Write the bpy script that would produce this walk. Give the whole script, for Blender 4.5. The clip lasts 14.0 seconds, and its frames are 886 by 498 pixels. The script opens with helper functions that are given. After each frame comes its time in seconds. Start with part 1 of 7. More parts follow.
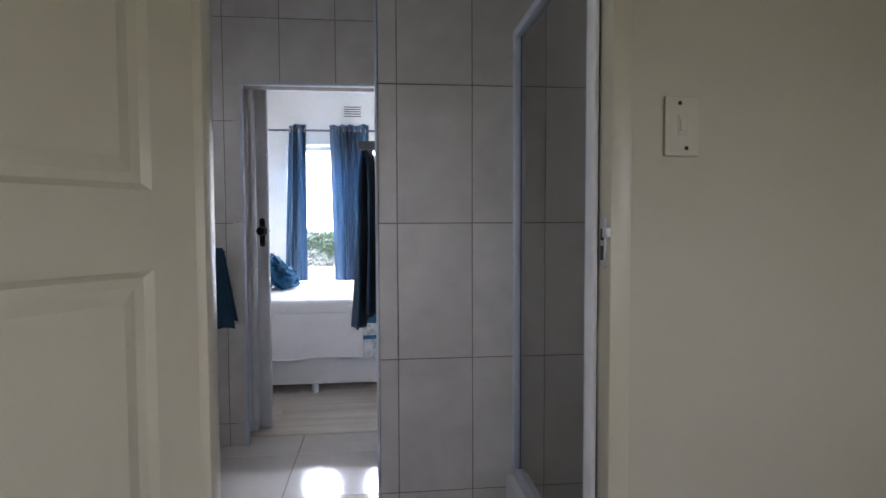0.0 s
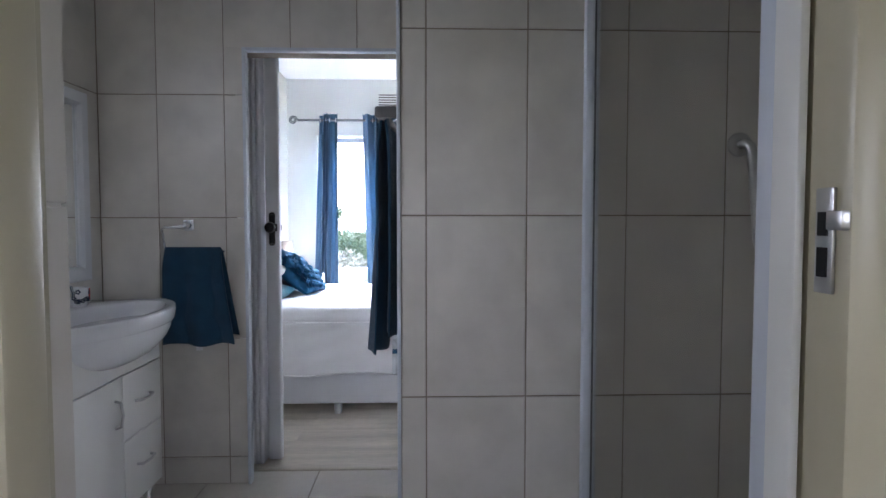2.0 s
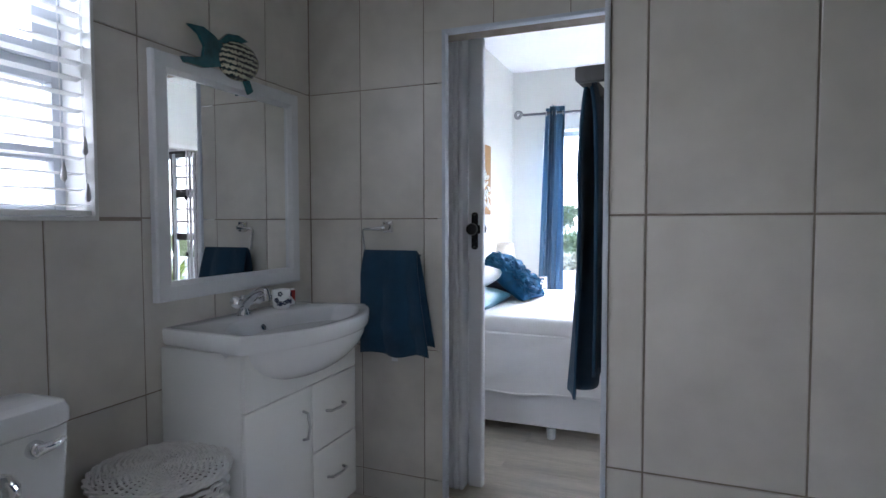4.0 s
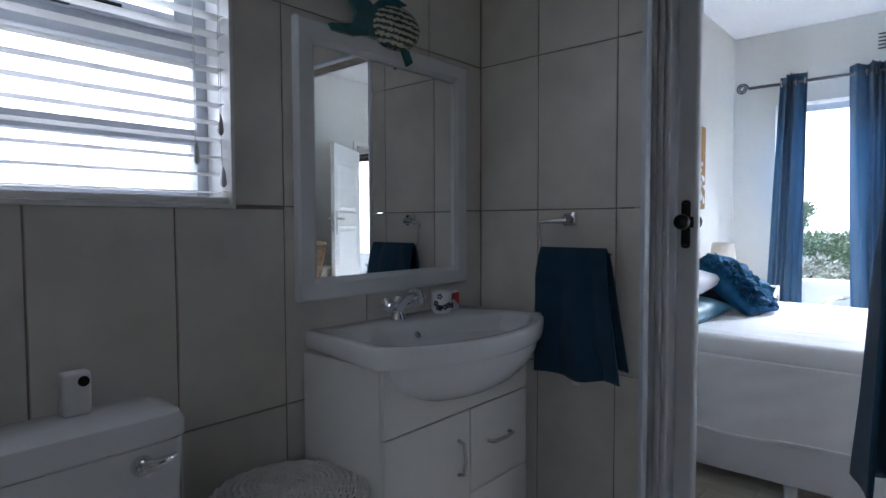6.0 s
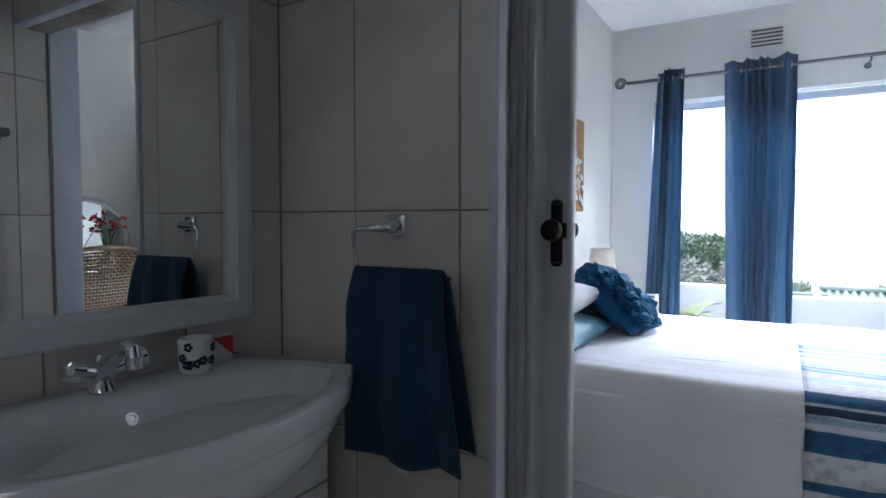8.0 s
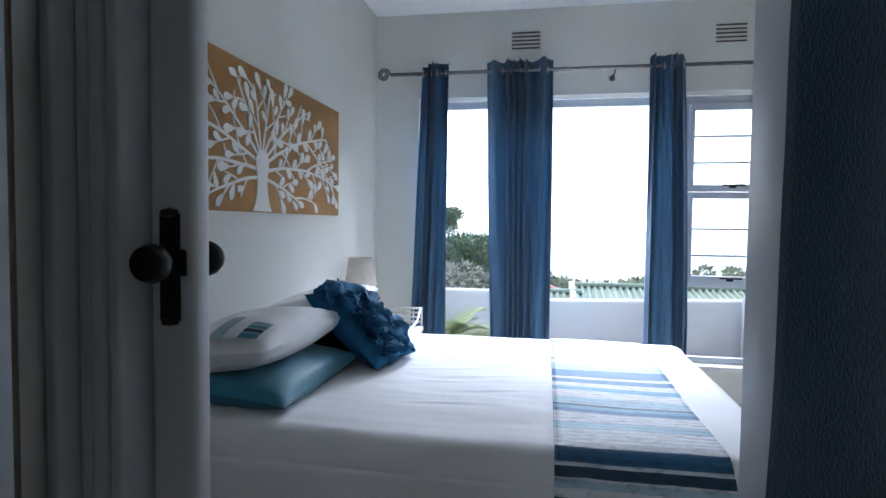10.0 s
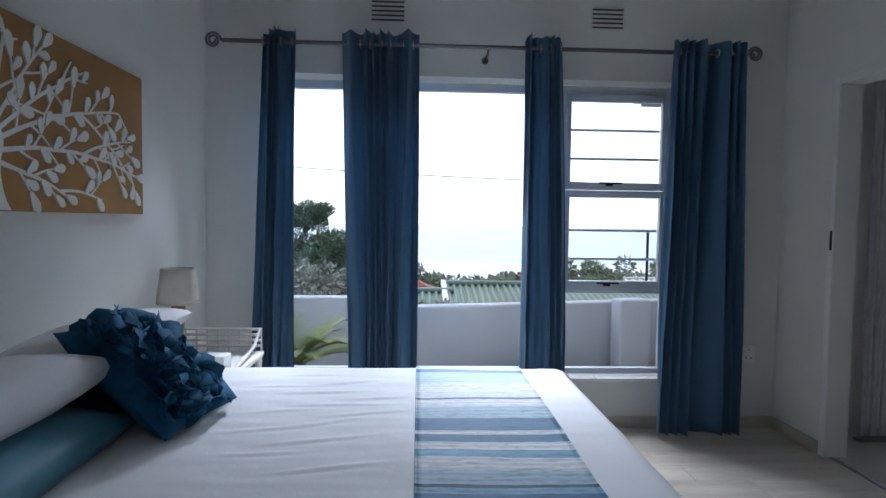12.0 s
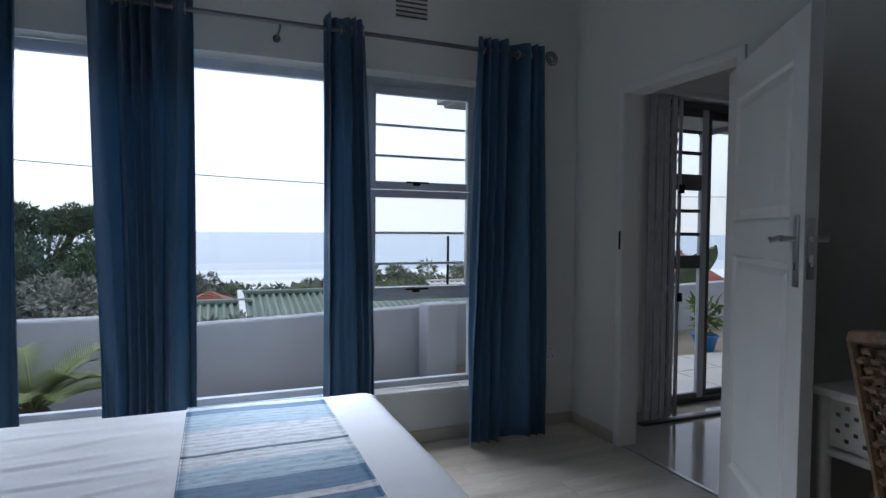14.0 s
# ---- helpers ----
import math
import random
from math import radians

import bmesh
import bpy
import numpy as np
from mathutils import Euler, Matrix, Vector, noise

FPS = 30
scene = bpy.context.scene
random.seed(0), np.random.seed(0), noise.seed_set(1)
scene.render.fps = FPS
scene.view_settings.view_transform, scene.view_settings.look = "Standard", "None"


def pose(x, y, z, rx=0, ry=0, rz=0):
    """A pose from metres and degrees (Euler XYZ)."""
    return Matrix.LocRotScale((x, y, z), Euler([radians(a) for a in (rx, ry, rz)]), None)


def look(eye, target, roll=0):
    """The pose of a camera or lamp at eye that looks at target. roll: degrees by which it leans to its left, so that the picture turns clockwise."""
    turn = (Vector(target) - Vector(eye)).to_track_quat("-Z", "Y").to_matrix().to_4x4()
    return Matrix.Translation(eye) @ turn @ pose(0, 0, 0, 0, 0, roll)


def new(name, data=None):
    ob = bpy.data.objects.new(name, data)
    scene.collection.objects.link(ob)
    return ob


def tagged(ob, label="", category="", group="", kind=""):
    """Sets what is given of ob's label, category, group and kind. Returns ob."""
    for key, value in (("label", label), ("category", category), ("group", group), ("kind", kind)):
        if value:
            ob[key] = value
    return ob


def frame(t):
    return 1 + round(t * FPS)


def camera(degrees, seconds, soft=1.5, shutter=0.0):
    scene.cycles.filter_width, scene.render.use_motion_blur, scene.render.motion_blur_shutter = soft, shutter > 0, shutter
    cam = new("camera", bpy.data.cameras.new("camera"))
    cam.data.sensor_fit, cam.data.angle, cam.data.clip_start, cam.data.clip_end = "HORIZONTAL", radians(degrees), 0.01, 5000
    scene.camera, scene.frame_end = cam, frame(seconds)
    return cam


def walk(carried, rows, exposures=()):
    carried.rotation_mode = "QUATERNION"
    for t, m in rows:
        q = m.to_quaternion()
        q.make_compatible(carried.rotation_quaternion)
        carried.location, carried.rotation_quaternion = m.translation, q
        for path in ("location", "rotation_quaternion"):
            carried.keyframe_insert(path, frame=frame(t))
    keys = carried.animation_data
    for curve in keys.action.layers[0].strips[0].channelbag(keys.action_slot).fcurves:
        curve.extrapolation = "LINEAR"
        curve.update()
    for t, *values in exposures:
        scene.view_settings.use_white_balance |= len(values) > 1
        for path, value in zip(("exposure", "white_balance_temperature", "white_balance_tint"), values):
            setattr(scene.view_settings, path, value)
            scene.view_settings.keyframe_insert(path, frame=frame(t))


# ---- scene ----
cam = camera(75.6, 14.0)

PATH = [
    (0, (0.682, 0.375, 1.296), (0.889, 2.362, 1.201), -0.2),
    (0.5, (0.734, 0.546, 1.295), (0.906, 2.536, 1.198), -0.1),
    (1, (0.757, 0.668, 1.29), (0.895, 2.661, 1.192), -0.2),
    (1.5, (0.748, 0.795, 1.279), (0.845, 2.79, 1.186), -0.1),
    (2, (0.738, 0.985, 1.269), (0.8, 2.981, 1.176), -0.0),
    (2.5, (0.709, 1.135, 1.257), (0.696, 3.133, 1.168), -0.1),
    (3, (0.747, 1.258, 1.275), (0.56, 3.247, 1.18), -0.1),
    (3.5, (0.798, 1.37, 1.291), (0.357, 3.318, 1.186), -0.4),
    (4, (0.792, 1.449, 1.276), (0.052, 3.305, 1.182), -0.1),
    (4.2, (0.79, 1.503, 1.269), (-0.069, 3.306, 1.175), -0.0),
    (6.3, (0.597, 1.956, 1.241), (-0.726, 3.453, 1.151), -0.2),
    (6.5, (0.569, 2.03, 1.25), (-0.739, 3.54, 1.153), 0.0),
    (7, (0.531, 2.21, 1.252), (-0.761, 3.734, 1.156), 0.2),
    (7.5, (0.511, 2.366, 1.261), (-0.7, 3.954, 1.162), 0.2),
    (8, (0.439, 2.561, 1.26), (-0.576, 4.282, 1.17), 0.1),
    (8.5, (0.454, 2.667, 1.281), (-0.334, 4.502, 1.178), 0.9),
    (9, (0.509, 2.849, 1.3), (-0.11, 4.748, 1.198), 0.9),
    (11.3, (0.455, 3.64, 1.308), (0.364, 5.636, 1.222), 0.7),
    (11.5, (0.48, 3.7, 1.318), (0.425, 5.697, 1.227), 0.7),
    (12, (0.526, 3.824, 1.333), (0.612, 5.82, 1.236), 0.8),
    (12.5, (0.571, 3.911, 1.308), (0.826, 5.893, 1.232), 0.6),
    (13, (0.608, 4.027, 1.302), (1.05, 5.976, 1.229), 0.7),
    (13.5, (0.631, 4.121, 1.311), (1.252, 6.02, 1.24), 0.7),
    (14, (0.608, 4.185, 1.313), (1.352, 6.041, 1.243), 0.5),
]
walk(cam, [(t, look(eye, target, roll)) for t, eye, target, roll in PATH],
     exposures=[(0, 2.4, 6050, 23), (3.0, 2.7, 5920, 19), (4.2, 2.5, 5880, 18), (6.3, 1.7, 5800, 17), (8.0, 1.55, 5850, 16), (9.2, 1.2, 5850, 15), (11.3, 0.3, 5850, 15), (12.5, -0.45, 5850, 15), (14, -0.75, 5850, 15)])

# ---- sky and sun: bright overcast by the sea ----
world = bpy.data.worlds.new("overcast_sky")
scene.world = world
world.use_nodes = True
wn, wl = world.node_tree.nodes, world.node_tree.links
wn.clear()
w_out, w_bg = wn.new("ShaderNodeOutputWorld"), wn.new("ShaderNodeBackground")
w_sky, w_hsv = wn.new("ShaderNodeTexSky"), wn.new("ShaderNodeHueSaturation")
w_tc, w_sep, w_max, w_com = wn.new("ShaderNodeTexCoord"), wn.new("ShaderNodeSeparateXYZ"), wn.new("ShaderNodeMath"), wn.new("ShaderNodeCombineXYZ")
w_sky.sky_type, w_sky.sun_disc = "NISHITA", False
w_sky.sun_elevation, w_sky.sun_rotation = radians(60), radians(-20)
w_sky.air_density, w_sky.dust_density, w_sky.ozone_density = 1.0, 1.5, 2.0
w_max.operation, w_max.inputs[1].default_value = "MAXIMUM", 0.05
wl.new(w_tc.outputs["Generated"], w_sep.inputs[0])
wl.new(w_sep.outputs["X"], w_com.inputs["X"])
wl.new(w_sep.outputs["Y"], w_com.inputs["Y"])
wl.new(w_sep.outputs["Z"], w_max.inputs[0])
wl.new(w_max.outputs[0], w_com.inputs["Z"])
wl.new(w_com.outputs[0], w_sky.inputs["Vector"])
w_hsv.inputs["Saturation"].default_value, w_hsv.inputs["Value"].default_value = 0.3, 2.2
w_bg.inputs["Strength"].default_value = 0.15
wl.new(w_sky.outputs[0], w_hsv.inputs["Color"])
wl.new(w_hsv.outputs[0], w_bg.inputs["Color"])
wl.new(w_bg.outputs[0], w_out.inputs[0])
sun = new("sun", bpy.data.lights.new("sun", "SUN"))
sun.data.energy, sun.data.angle, sun.data.color = 0.85, radians(25), (1.0, 0.96, 0.9)
sun.matrix_world = look((3, 30, 40), (0, 0, 0))


def daylight_lamp(name, m, w, h, watts, col=(0.9, 0.95, 1.0), spread_deg=180):
    """An area lamp put in to add daylight."""
    a = new(name, bpy.data.lights.new(name, "AREA"))
    a.data.shape, a.data.size, a.data.size_y, a.data.energy, a.data.color = "RECTANGLE", w, h, watts, col
    a.data.spread = radians(spread_deg)
    a.matrix_world = m


daylight_lamp("bathroom_window_light", look((-1.06, 2.30, 1.78), (-0.20, 2.75, 0.60)), 0.66, 0.86, 1.8)
# added warm fill lamp at an unseen opening, to brighten the hall
daylight_lamp("hall_fill_light", look((2.56, -0.85, 1.55), (0.0, -0.60, 1.45)), 1.0, 1.1, 0.24, (1.0, 0.95, 0.84))
# added lamp outside, above the view, boosting the sky's light into the bedroom
daylight_lamp("bedroom_window_light", look((0.45, 8.25, 2.86), (0.5, 5.6, 0.5)), 1.6, 1.0, 125, (0.84, 0.93, 1.0), 66)


# ---- materials ----
def M(name, col, rough=0.5, metal=0.0, var=0.06, scale=6.0, bump=0.0, bscale=60.0, rand=0.0, grain=0.0, stretch=(1, 1, 1), spec=0.5, sheen=0.0, coat=0.0):
    m = bpy.data.materials.new(name)
    m.use_nodes = True
    n, l = m.node_tree.nodes, m.node_tree.links
    b = n["Principled BSDF"]
    b.inputs["Roughness"].default_value, b.inputs["Metallic"].default_value = rough, metal
    b.inputs["Specular IOR Level"].default_value = spec
    b.inputs["Sheen Weight"].default_value, b.inputs["Coat Weight"].default_value = sheen, coat
    tc, mp, add, oi = n.new("ShaderNodeTexCoord"), n.new("ShaderNodeMapping"), n.new("ShaderNodeVectorMath"), n.new("ShaderNodeObjectInfo")
    mul = n.new("ShaderNodeMath")
    mul.operation, mul.inputs[1].default_value = "MULTIPLY", 37.0 if rand else 0.0
    l.new(oi.outputs["Random"], mul.inputs[0])
    l.new(tc.outputs["Object"], add.inputs[0])
    l.new(mul.outputs[0], add.inputs[1])
    l.new(add.outputs[0], mp.inputs[0])
    mp.inputs["Scale"].default_value = stretch
    n1, n2 = n.new("ShaderNodeTexNoise"), n.new("ShaderNodeTexNoise")
    n1.inputs["Scale"].default_value, n1.inputs["Detail"].default_value = scale, 4
    n2.inputs["Scale"].default_value, n2.inputs["Detail"].default_value = bscale, 3
    l.new(mp.outputs[0], n1.inputs["Vector"])
    l.new(mp.outputs[0], n2.inputs["Vector"])
    ramp = n.new("ShaderNodeMapRange")
    ramp.inputs["From Min"].default_value, ramp.inputs["From Max"].default_value = 0.3, 0.7
    ramp.inputs["To Min"].default_value, ramp.inputs["To Max"].default_value = 1 - var, 1 + var
    l.new(n1.outputs["Fac"], ramp.inputs["Value"])
    val = ramp.outputs[0]
    if grain:
        g = n.new("ShaderNodeMapRange")
        g.inputs["From Min"].default_value, g.inputs["From Max"].default_value = 0.3, 0.7
        g.inputs["To Min"].default_value, g.inputs["To Max"].default_value = 1 - grain, 1 + grain
        l.new(n2.outputs["Fac"], g.inputs["Value"])
        p = n.new("ShaderNodeMath")
        p.operation = "MULTIPLY"
        l.new(val, p.inputs[0])
        l.new(g.outputs[0], p.inputs[1])
        val = p.outputs[0]
    if rand:
        r = n.new("ShaderNodeMapRange")
        r.inputs["To Min"].default_value, r.inputs["To Max"].default_value = 1 - rand, 1 + rand
        l.new(oi.outputs["Random"], r.inputs["Value"])
        p = n.new("ShaderNodeMath")
        p.operation = "MULTIPLY"
        l.new(val, p.inputs[0])
        l.new(r.outputs[0], p.inputs[1])
        val = p.outputs[0]
    sc = n.new("ShaderNodeVectorMath")
    sc.operation = "SCALE"
    sc.inputs[0].default_value = col[:3]
    l.new(val, sc.inputs["Scale"])
    l.new(sc.outputs[0], b.inputs["Base Color"])
    if bump:
        bp = n.new("ShaderNodeBump")
        bp.inputs["Strength"].default_value, bp.inputs["Distance"].default_value = min(1.0, bump), 0.004
        l.new(n2.outputs["Fac"], bp.inputs["Height"])
        l.new(bp.outputs[0], b.inputs["Normal"])
    return m


def glass(name, tint, gloss=0.06, rough=0.0):
    m = bpy.data.materials.new(name)
    m.use_nodes = True
    n, l = m.node_tree.nodes, m.node_tree.links
    n.clear()
    o, mix, tr, gl = n.new("ShaderNodeOutputMaterial"), n.new("ShaderNodeMixShader"), n.new("ShaderNodeBsdfTransparent"), n.new("ShaderNodeBsdfGlossy")
    lw, pw, ml = n.new("ShaderNodeLayerWeight"), n.new("ShaderNodeMath"), n.new("ShaderNodeMath")
    lw.inputs["Blend"].default_value = 0.5
    pw.operation, ml.operation = "POWER", "MULTIPLY_ADD"
    pw.inputs[1].default_value = 5.0
    ml.inputs[1].default_value, ml.inputs[2].default_value = 0.7, 0.25 * gloss
    l.new(lw.outputs["Facing"], pw.inputs[0])
    l.new(pw.outputs[0], ml.inputs[0])
    tr.inputs[0].default_value = (*tint, 1)
    gl.inputs["Roughness"].default_value = rough
    l.new(ml.outputs[0], mix.inputs[0])
    l.new(tr.outputs[0], mix.inputs[1])
    l.new(gl.outputs[0], mix.inputs[2])
    l.new(mix.outputs[0], o.inputs[0])
    return m


m_tile = M("glazed_wall_tile", (0.64, 0.605, 0.555), 0.36, var=0.09, scale=5, bump=0.05, bscale=12, rand=0.03, grain=0.025)
m_grout = M("grout", (0.29, 0.245, 0.20), 0.9, var=0.15, scale=20, bump=0.3, bscale=300)
m_ftile = M("floor_tile_gloss", (0.62, 0.58, 0.52), 0.12, var=0.05, scale=4, rand=0.03, grain=0.02, bscale=30)
m_hall = M("cream_wall_paint", (0.47, 0.435, 0.325), 0.6, var=0.03, scale=2, bump=0.12, bscale=220)
m_hallgloss = M("cream_gloss_paint", (0.50, 0.46, 0.335), 0.32, var=0.03, scale=5, bump=0.06, bscale=90)
m_wall = M("white_wall_paint", (0.72, 0.72, 0.68), 0.75, var=0.025, scale=1.5, bump=0.15, bscale=200)
m_ceil = M("white_ceiling_paint", (0.80, 0.81, 0.82), 0.85, var=0.02, scale=2, bump=0.05, bscale=150)
m_white = M("white_gloss_enamel", (0.76, 0.76, 0.74), 0.3, var=0.03, scale=5, bump=0.05, bscale=80)
m_alu = M("white_powder_coated_aluminium", (0.60, 0.64, 0.70), 0.38, var=0.04, scale=8)
m_dalu = M("bronze_aluminium", (0.13, 0.128, 0.132), 0.4, metal=0.3, var=0.1, scale=12)
m_pvc = M("pale_grey_vinyl", (0.70, 0.71, 0.74), 0.45, var=0.04, scale=5)
m_plank = M("whitewashed_wood_plank", (0.58, 0.52, 0.44), 0.42, var=0.16, scale=2.2, bump=0.12, bscale=26, rand=0.07, grain=0.10, stretch=(0.55, 5, 5))
m_skirt = M("skirting_tile", (0.52, 0.47, 0.38), 0.4, var=0.08, scale=5)
m_chrome = M("chrome", (0.75, 0.76, 0.78), 0.1, metal=1.0, var=0.03, scale=10)
m_steel = M("brushed_steel", (0.52, 0.52, 0.52), 0.32, metal=1.0, var=0.06, scale=10)
m_black = M("black_metal", (0.012, 0.012, 0.014), 0.35, metal=0.5, var=0.1)
m_ceramic = M("white_ceramic", (0.78, 0.79, 0.80), 0.08, var=0.015, scale=3, coat=0.3)
m_cab = M("white_laminate", (0.74, 0.74, 0.71), 0.28, var=0.02, scale=4)
m_curtain = M("blue_curtain_cloth", (0.052, 0.129, 0.228), 0.7, var=0.05, scale=3, bump=0.35, bscale=420, grain=0.07, sheen=0.15)
cn, cl = m_curtain.node_tree.nodes, m_curtain.node_tree.links
c_mix, c_tr = cn.new("ShaderNodeMixShader"), cn.new("ShaderNodeBsdfTranslucent")
c_tr.inputs["Color"].default_value = (0.15, 0.27, 0.38, 1)
c_mix.inputs[0].default_value = 0.18
cl.new(cn["Principled BSDF"].outputs[0], c_mix.inputs[1])
cl.new(c_tr.outputs[0], c_mix.inputs[2])
cl.new(c_mix.outputs[0], cn["Material Output"].inputs["Surface"])
m_towel = M("teal_terry", (0.008, 0.046, 0.092), 0.95, var=0.14, scale=14, bump=0.6, bscale=420, grain=0.25, sheen=0.15)
m_linen = M("white_bed_linen", (0.74, 0.73, 0.74), 0.8, var=0.025, scale=5, bump=0.25, bscale=16)
m_base = M("white_bed_base_cloth", (0.66, 0.66, 0.68), 0.85, var=0.03, scale=6, bump=0.25, bscale=300)
m_teal = M("teal_satin", (0.018, 0.16, 0.23), 0.6, var=0.1, scale=9, bump=0.2, bscale=30, sheen=0.2)
m_ruffle = M("petrol_blue_taffeta", (0.008, 0.12, 0.25), 0.78, var=0.22, scale=22, bump=0.2, bscale=150, sheen=0.0)
m_navy = M("navy_cloth", (0.012, 0.022, 0.06), 0.7, var=0.1)
m_ochre = M("ochre_canvas", (0.36, 0.185, 0.055), 0.7, var=0.16, scale=3, bump=0.25, bscale=400, grain=0.05)
m_wpaint = M("white_relief_paint", (0.75, 0.74, 0.70), 0.6, var=0.03)
m_wicker = M("brown_wicker", (0.21, 0.13, 0.068), 0.6, var=0.3, scale=30, bump=0.4, bscale=200, grain=0.2)
m_wwick = M("white_wicker", (0.66, 0.64, 0.60), 0.6, var=0.08, scale=30, bump=0.3, bscale=200)
m_shade = M("linen_lampshade", (0.66, 0.60, 0.52), 0.85, var=0.05, scale=20, bump=0.3, bscale=500)
m_wood = M("turned_wood", (0.33, 0.19, 0.08), 0.45, var=0.2, scale=8, stretch=(1, 1, 0.2))
m_plaster = M("exterior_plaster", (0.40, 0.415, 0.45), 0.85, var=0.05, scale=1.5, bump=0.4, bscale=120)
m_roof = M("green_corrugated_roof", (0.155, 0.21, 0.165), 0.55, var=0.16, scale=1.2, grain=0.06, bscale=20)
m_roof2 = M("terracotta_roof", (0.30, 0.09, 0.06), 0.7, var=0.2, scale=1.0)
m_earth = M("coastal_ground", (0.10, 0.11, 0.05), 0.95, var=0.35, scale=0.15, bump=0.3, bscale=3)
m_patio = M("patio_tile", (0.62, 0.61, 0.58), 0.5, var=0.06, scale=3, rand=0.04)
m_sand = M("sandy_soil", (0.28, 0.24, 0.18), 0.95, var=0.2, scale=4, bump=0.4, bscale=60)
m_bark = M("bark", (0.09, 0.07, 0.05), 0.9, var=0.3, scale=10, bump=0.5, bscale=40)
m_leafA = M("dark_green_leaf", (0.085, 0.135, 0.075), 0.55, var=0.35, scale=1.3, grain=0.25, bscale=9)
m_leafB = M("grey_green_leaf", (0.22, 0.235, 0.195), 0.6, var=0.5, scale=2.6, grain=0.3, bscale=14)
m_leafC = M("bright_cycad_leaf", (0.105, 0.15, 0.022), 0.5, var=0.25, scale=4)
m_leafR = M("red_leaf", (0.13, 0.035, 0.035), 0.55, var=0.35, scale=3)
m_leafH = M("hedge_leaf", (0.20, 0.235, 0.15), 0.6, var=0.4, scale=0.8, grain=0.25, bscale=5)
m_red = M("red_card", (0.5, 0.03, 0.02), 0.5)
m_flower = M("red_petal", (0.45, 0.015, 0.012), 0.55, var=0.2, scale=20)
m_blue = M("blue_plastic", (0.015, 0.16, 0.42), 0.4)
m_plate = M("cream_plastic", (0.49, 0.455, 0.335), 0.35, var=0.02)
m_plastic = M("white_plastic", (0.78, 0.78, 0.78), 0.35, var=0.02)
m_glass = glass("window_glass", (0.97, 0.985, 0.98))
m_shglass = glass("shower_glass", (0.95, 0.95, 0.94), 0.1)
m_rglass = glass("shower_glass_plain", (0.94, 0.945, 0.935), 0.1)
m_mirror = M("mirror_silver", (0.86, 0.88, 0.88), 0.0, metal=1.0, var=0.0)


# ---- building helpers ----
def box(bm, x0, x1, y0, y1, z0, z1, bev=0.0, seg=2):
    r = bmesh.ops.create_cube(bm, size=1.0)
    vs = r["verts"]
    for v in vs:
        v.co = Vector((x0 + (v.co.x + 0.5) * (x1 - x0), y0 + (v.co.y + 0.5) * (y1 - y0), z0 + (v.co.z + 0.5) * (z1 - z0)))
    if bev:
        es = list({e for v in vs for e in v.link_edges})
        bmesh.ops.bevel(bm, geom=es, offset=bev, segments=seg, profile=0.5, affect="EDGES")
    return vs


def tube(bm, pts, r, n=10, cap=True, radii=None):
    pts = [Vector(p) for p in pts]
    rings = []
    prev = None
    for i, p in enumerate(pts):
        d = (pts[min(i + 1, len(pts) - 1)] - pts[max(i - 1, 0)]).normalized()
        a = d.orthogonal().normalized() if prev is None else (prev - prev.dot(d) * d).normalized()
        prev = a
        b = d.cross(a)
        rr = radii[i] if radii else r
        rings.append([bm.verts.new(p + rr * (math.cos(t) * a + math.sin(t) * b)) for t in (2 * math.pi * k / n for k in range(n))])
    for q, w in zip(rings, rings[1:]):
        for k in range(n):
            bm.faces.new((q[k], q[(k + 1) % n], w[(k + 1) % n], w[k]))
    if cap:
        bm.faces.new(rings[0][::-1])
        bm.faces.new(rings[-1])


def lathe(bm, prof, c=(0, 0, 0), n=24, sx=1.0, sy=1.0):
    rings = [[bm.verts.new((c[0] + r * sx * math.cos(2 * math.pi * k / n), c[1] + r * sy * math.sin(2 * math.pi * k / n), c[2] + z)) for k in range(n)] for r, z in prof]
    for q, w in zip(rings, rings[1:]):
        for k in range(n):
            bm.faces.new((q[k], q[(k + 1) % n], w[(k + 1) % n], w[k]))
    bm.faces.new(rings[0][::-1])
    bm.faces.new(rings[-1])


def grid(bm, f, nu, nv, closed_u=False):
    vs = [[bm.verts.new(f(u / nu, v / nv)) for v in range(nv + 1)] for u in range(nu + (0 if closed_u else 1))]
    m = len(vs)
    for i in range(nu):
        for j in range(nv):
            bm.faces.new((vs[i][j], vs[(i + 1) % m][j], vs[(i + 1) % m][j + 1], vs[i][j + 1]))
    return vs


def finish(name, bm, material, smooth=True):
    bmesh.ops.recalc_face_normals(bm, faces=bm.faces)
    me = bpy.data.meshes.new(name)
    bm.to_mesh(me)
    bm.free()
    me.materials.append(material)
    if smooth:
        me.polygons.foreach_set("use_smooth", [True] * len(me.polygons))
        me.set_sharp_from_angle(angle=radians(40))
    return new(name, me)


def part(name, bm, material, parent, label="", smooth=True):
    ob = finish(name, bm, material, smooth)
    ob.parent = parent
    if label:
        ob["label"] = label
    return ob


def pbox(name, parent, material, b, bev=0.003, label=""):
    bm = bmesh.new()
    box(bm, *b, bev=bev)
    return part(name, bm, material, parent, label)


def thing(name, label, category, group="", kind=""):
    return tagged(new(name), label, category, group, kind)


def solid(ob, t):
    md = ob.modifiers.new("thickness", "SOLIDIFY")
    md.thickness, md.offset = t, 0.0
    return ob


def noise3(x, y, z=0.0):
    return noise.noise(Vector((x, y, z)))


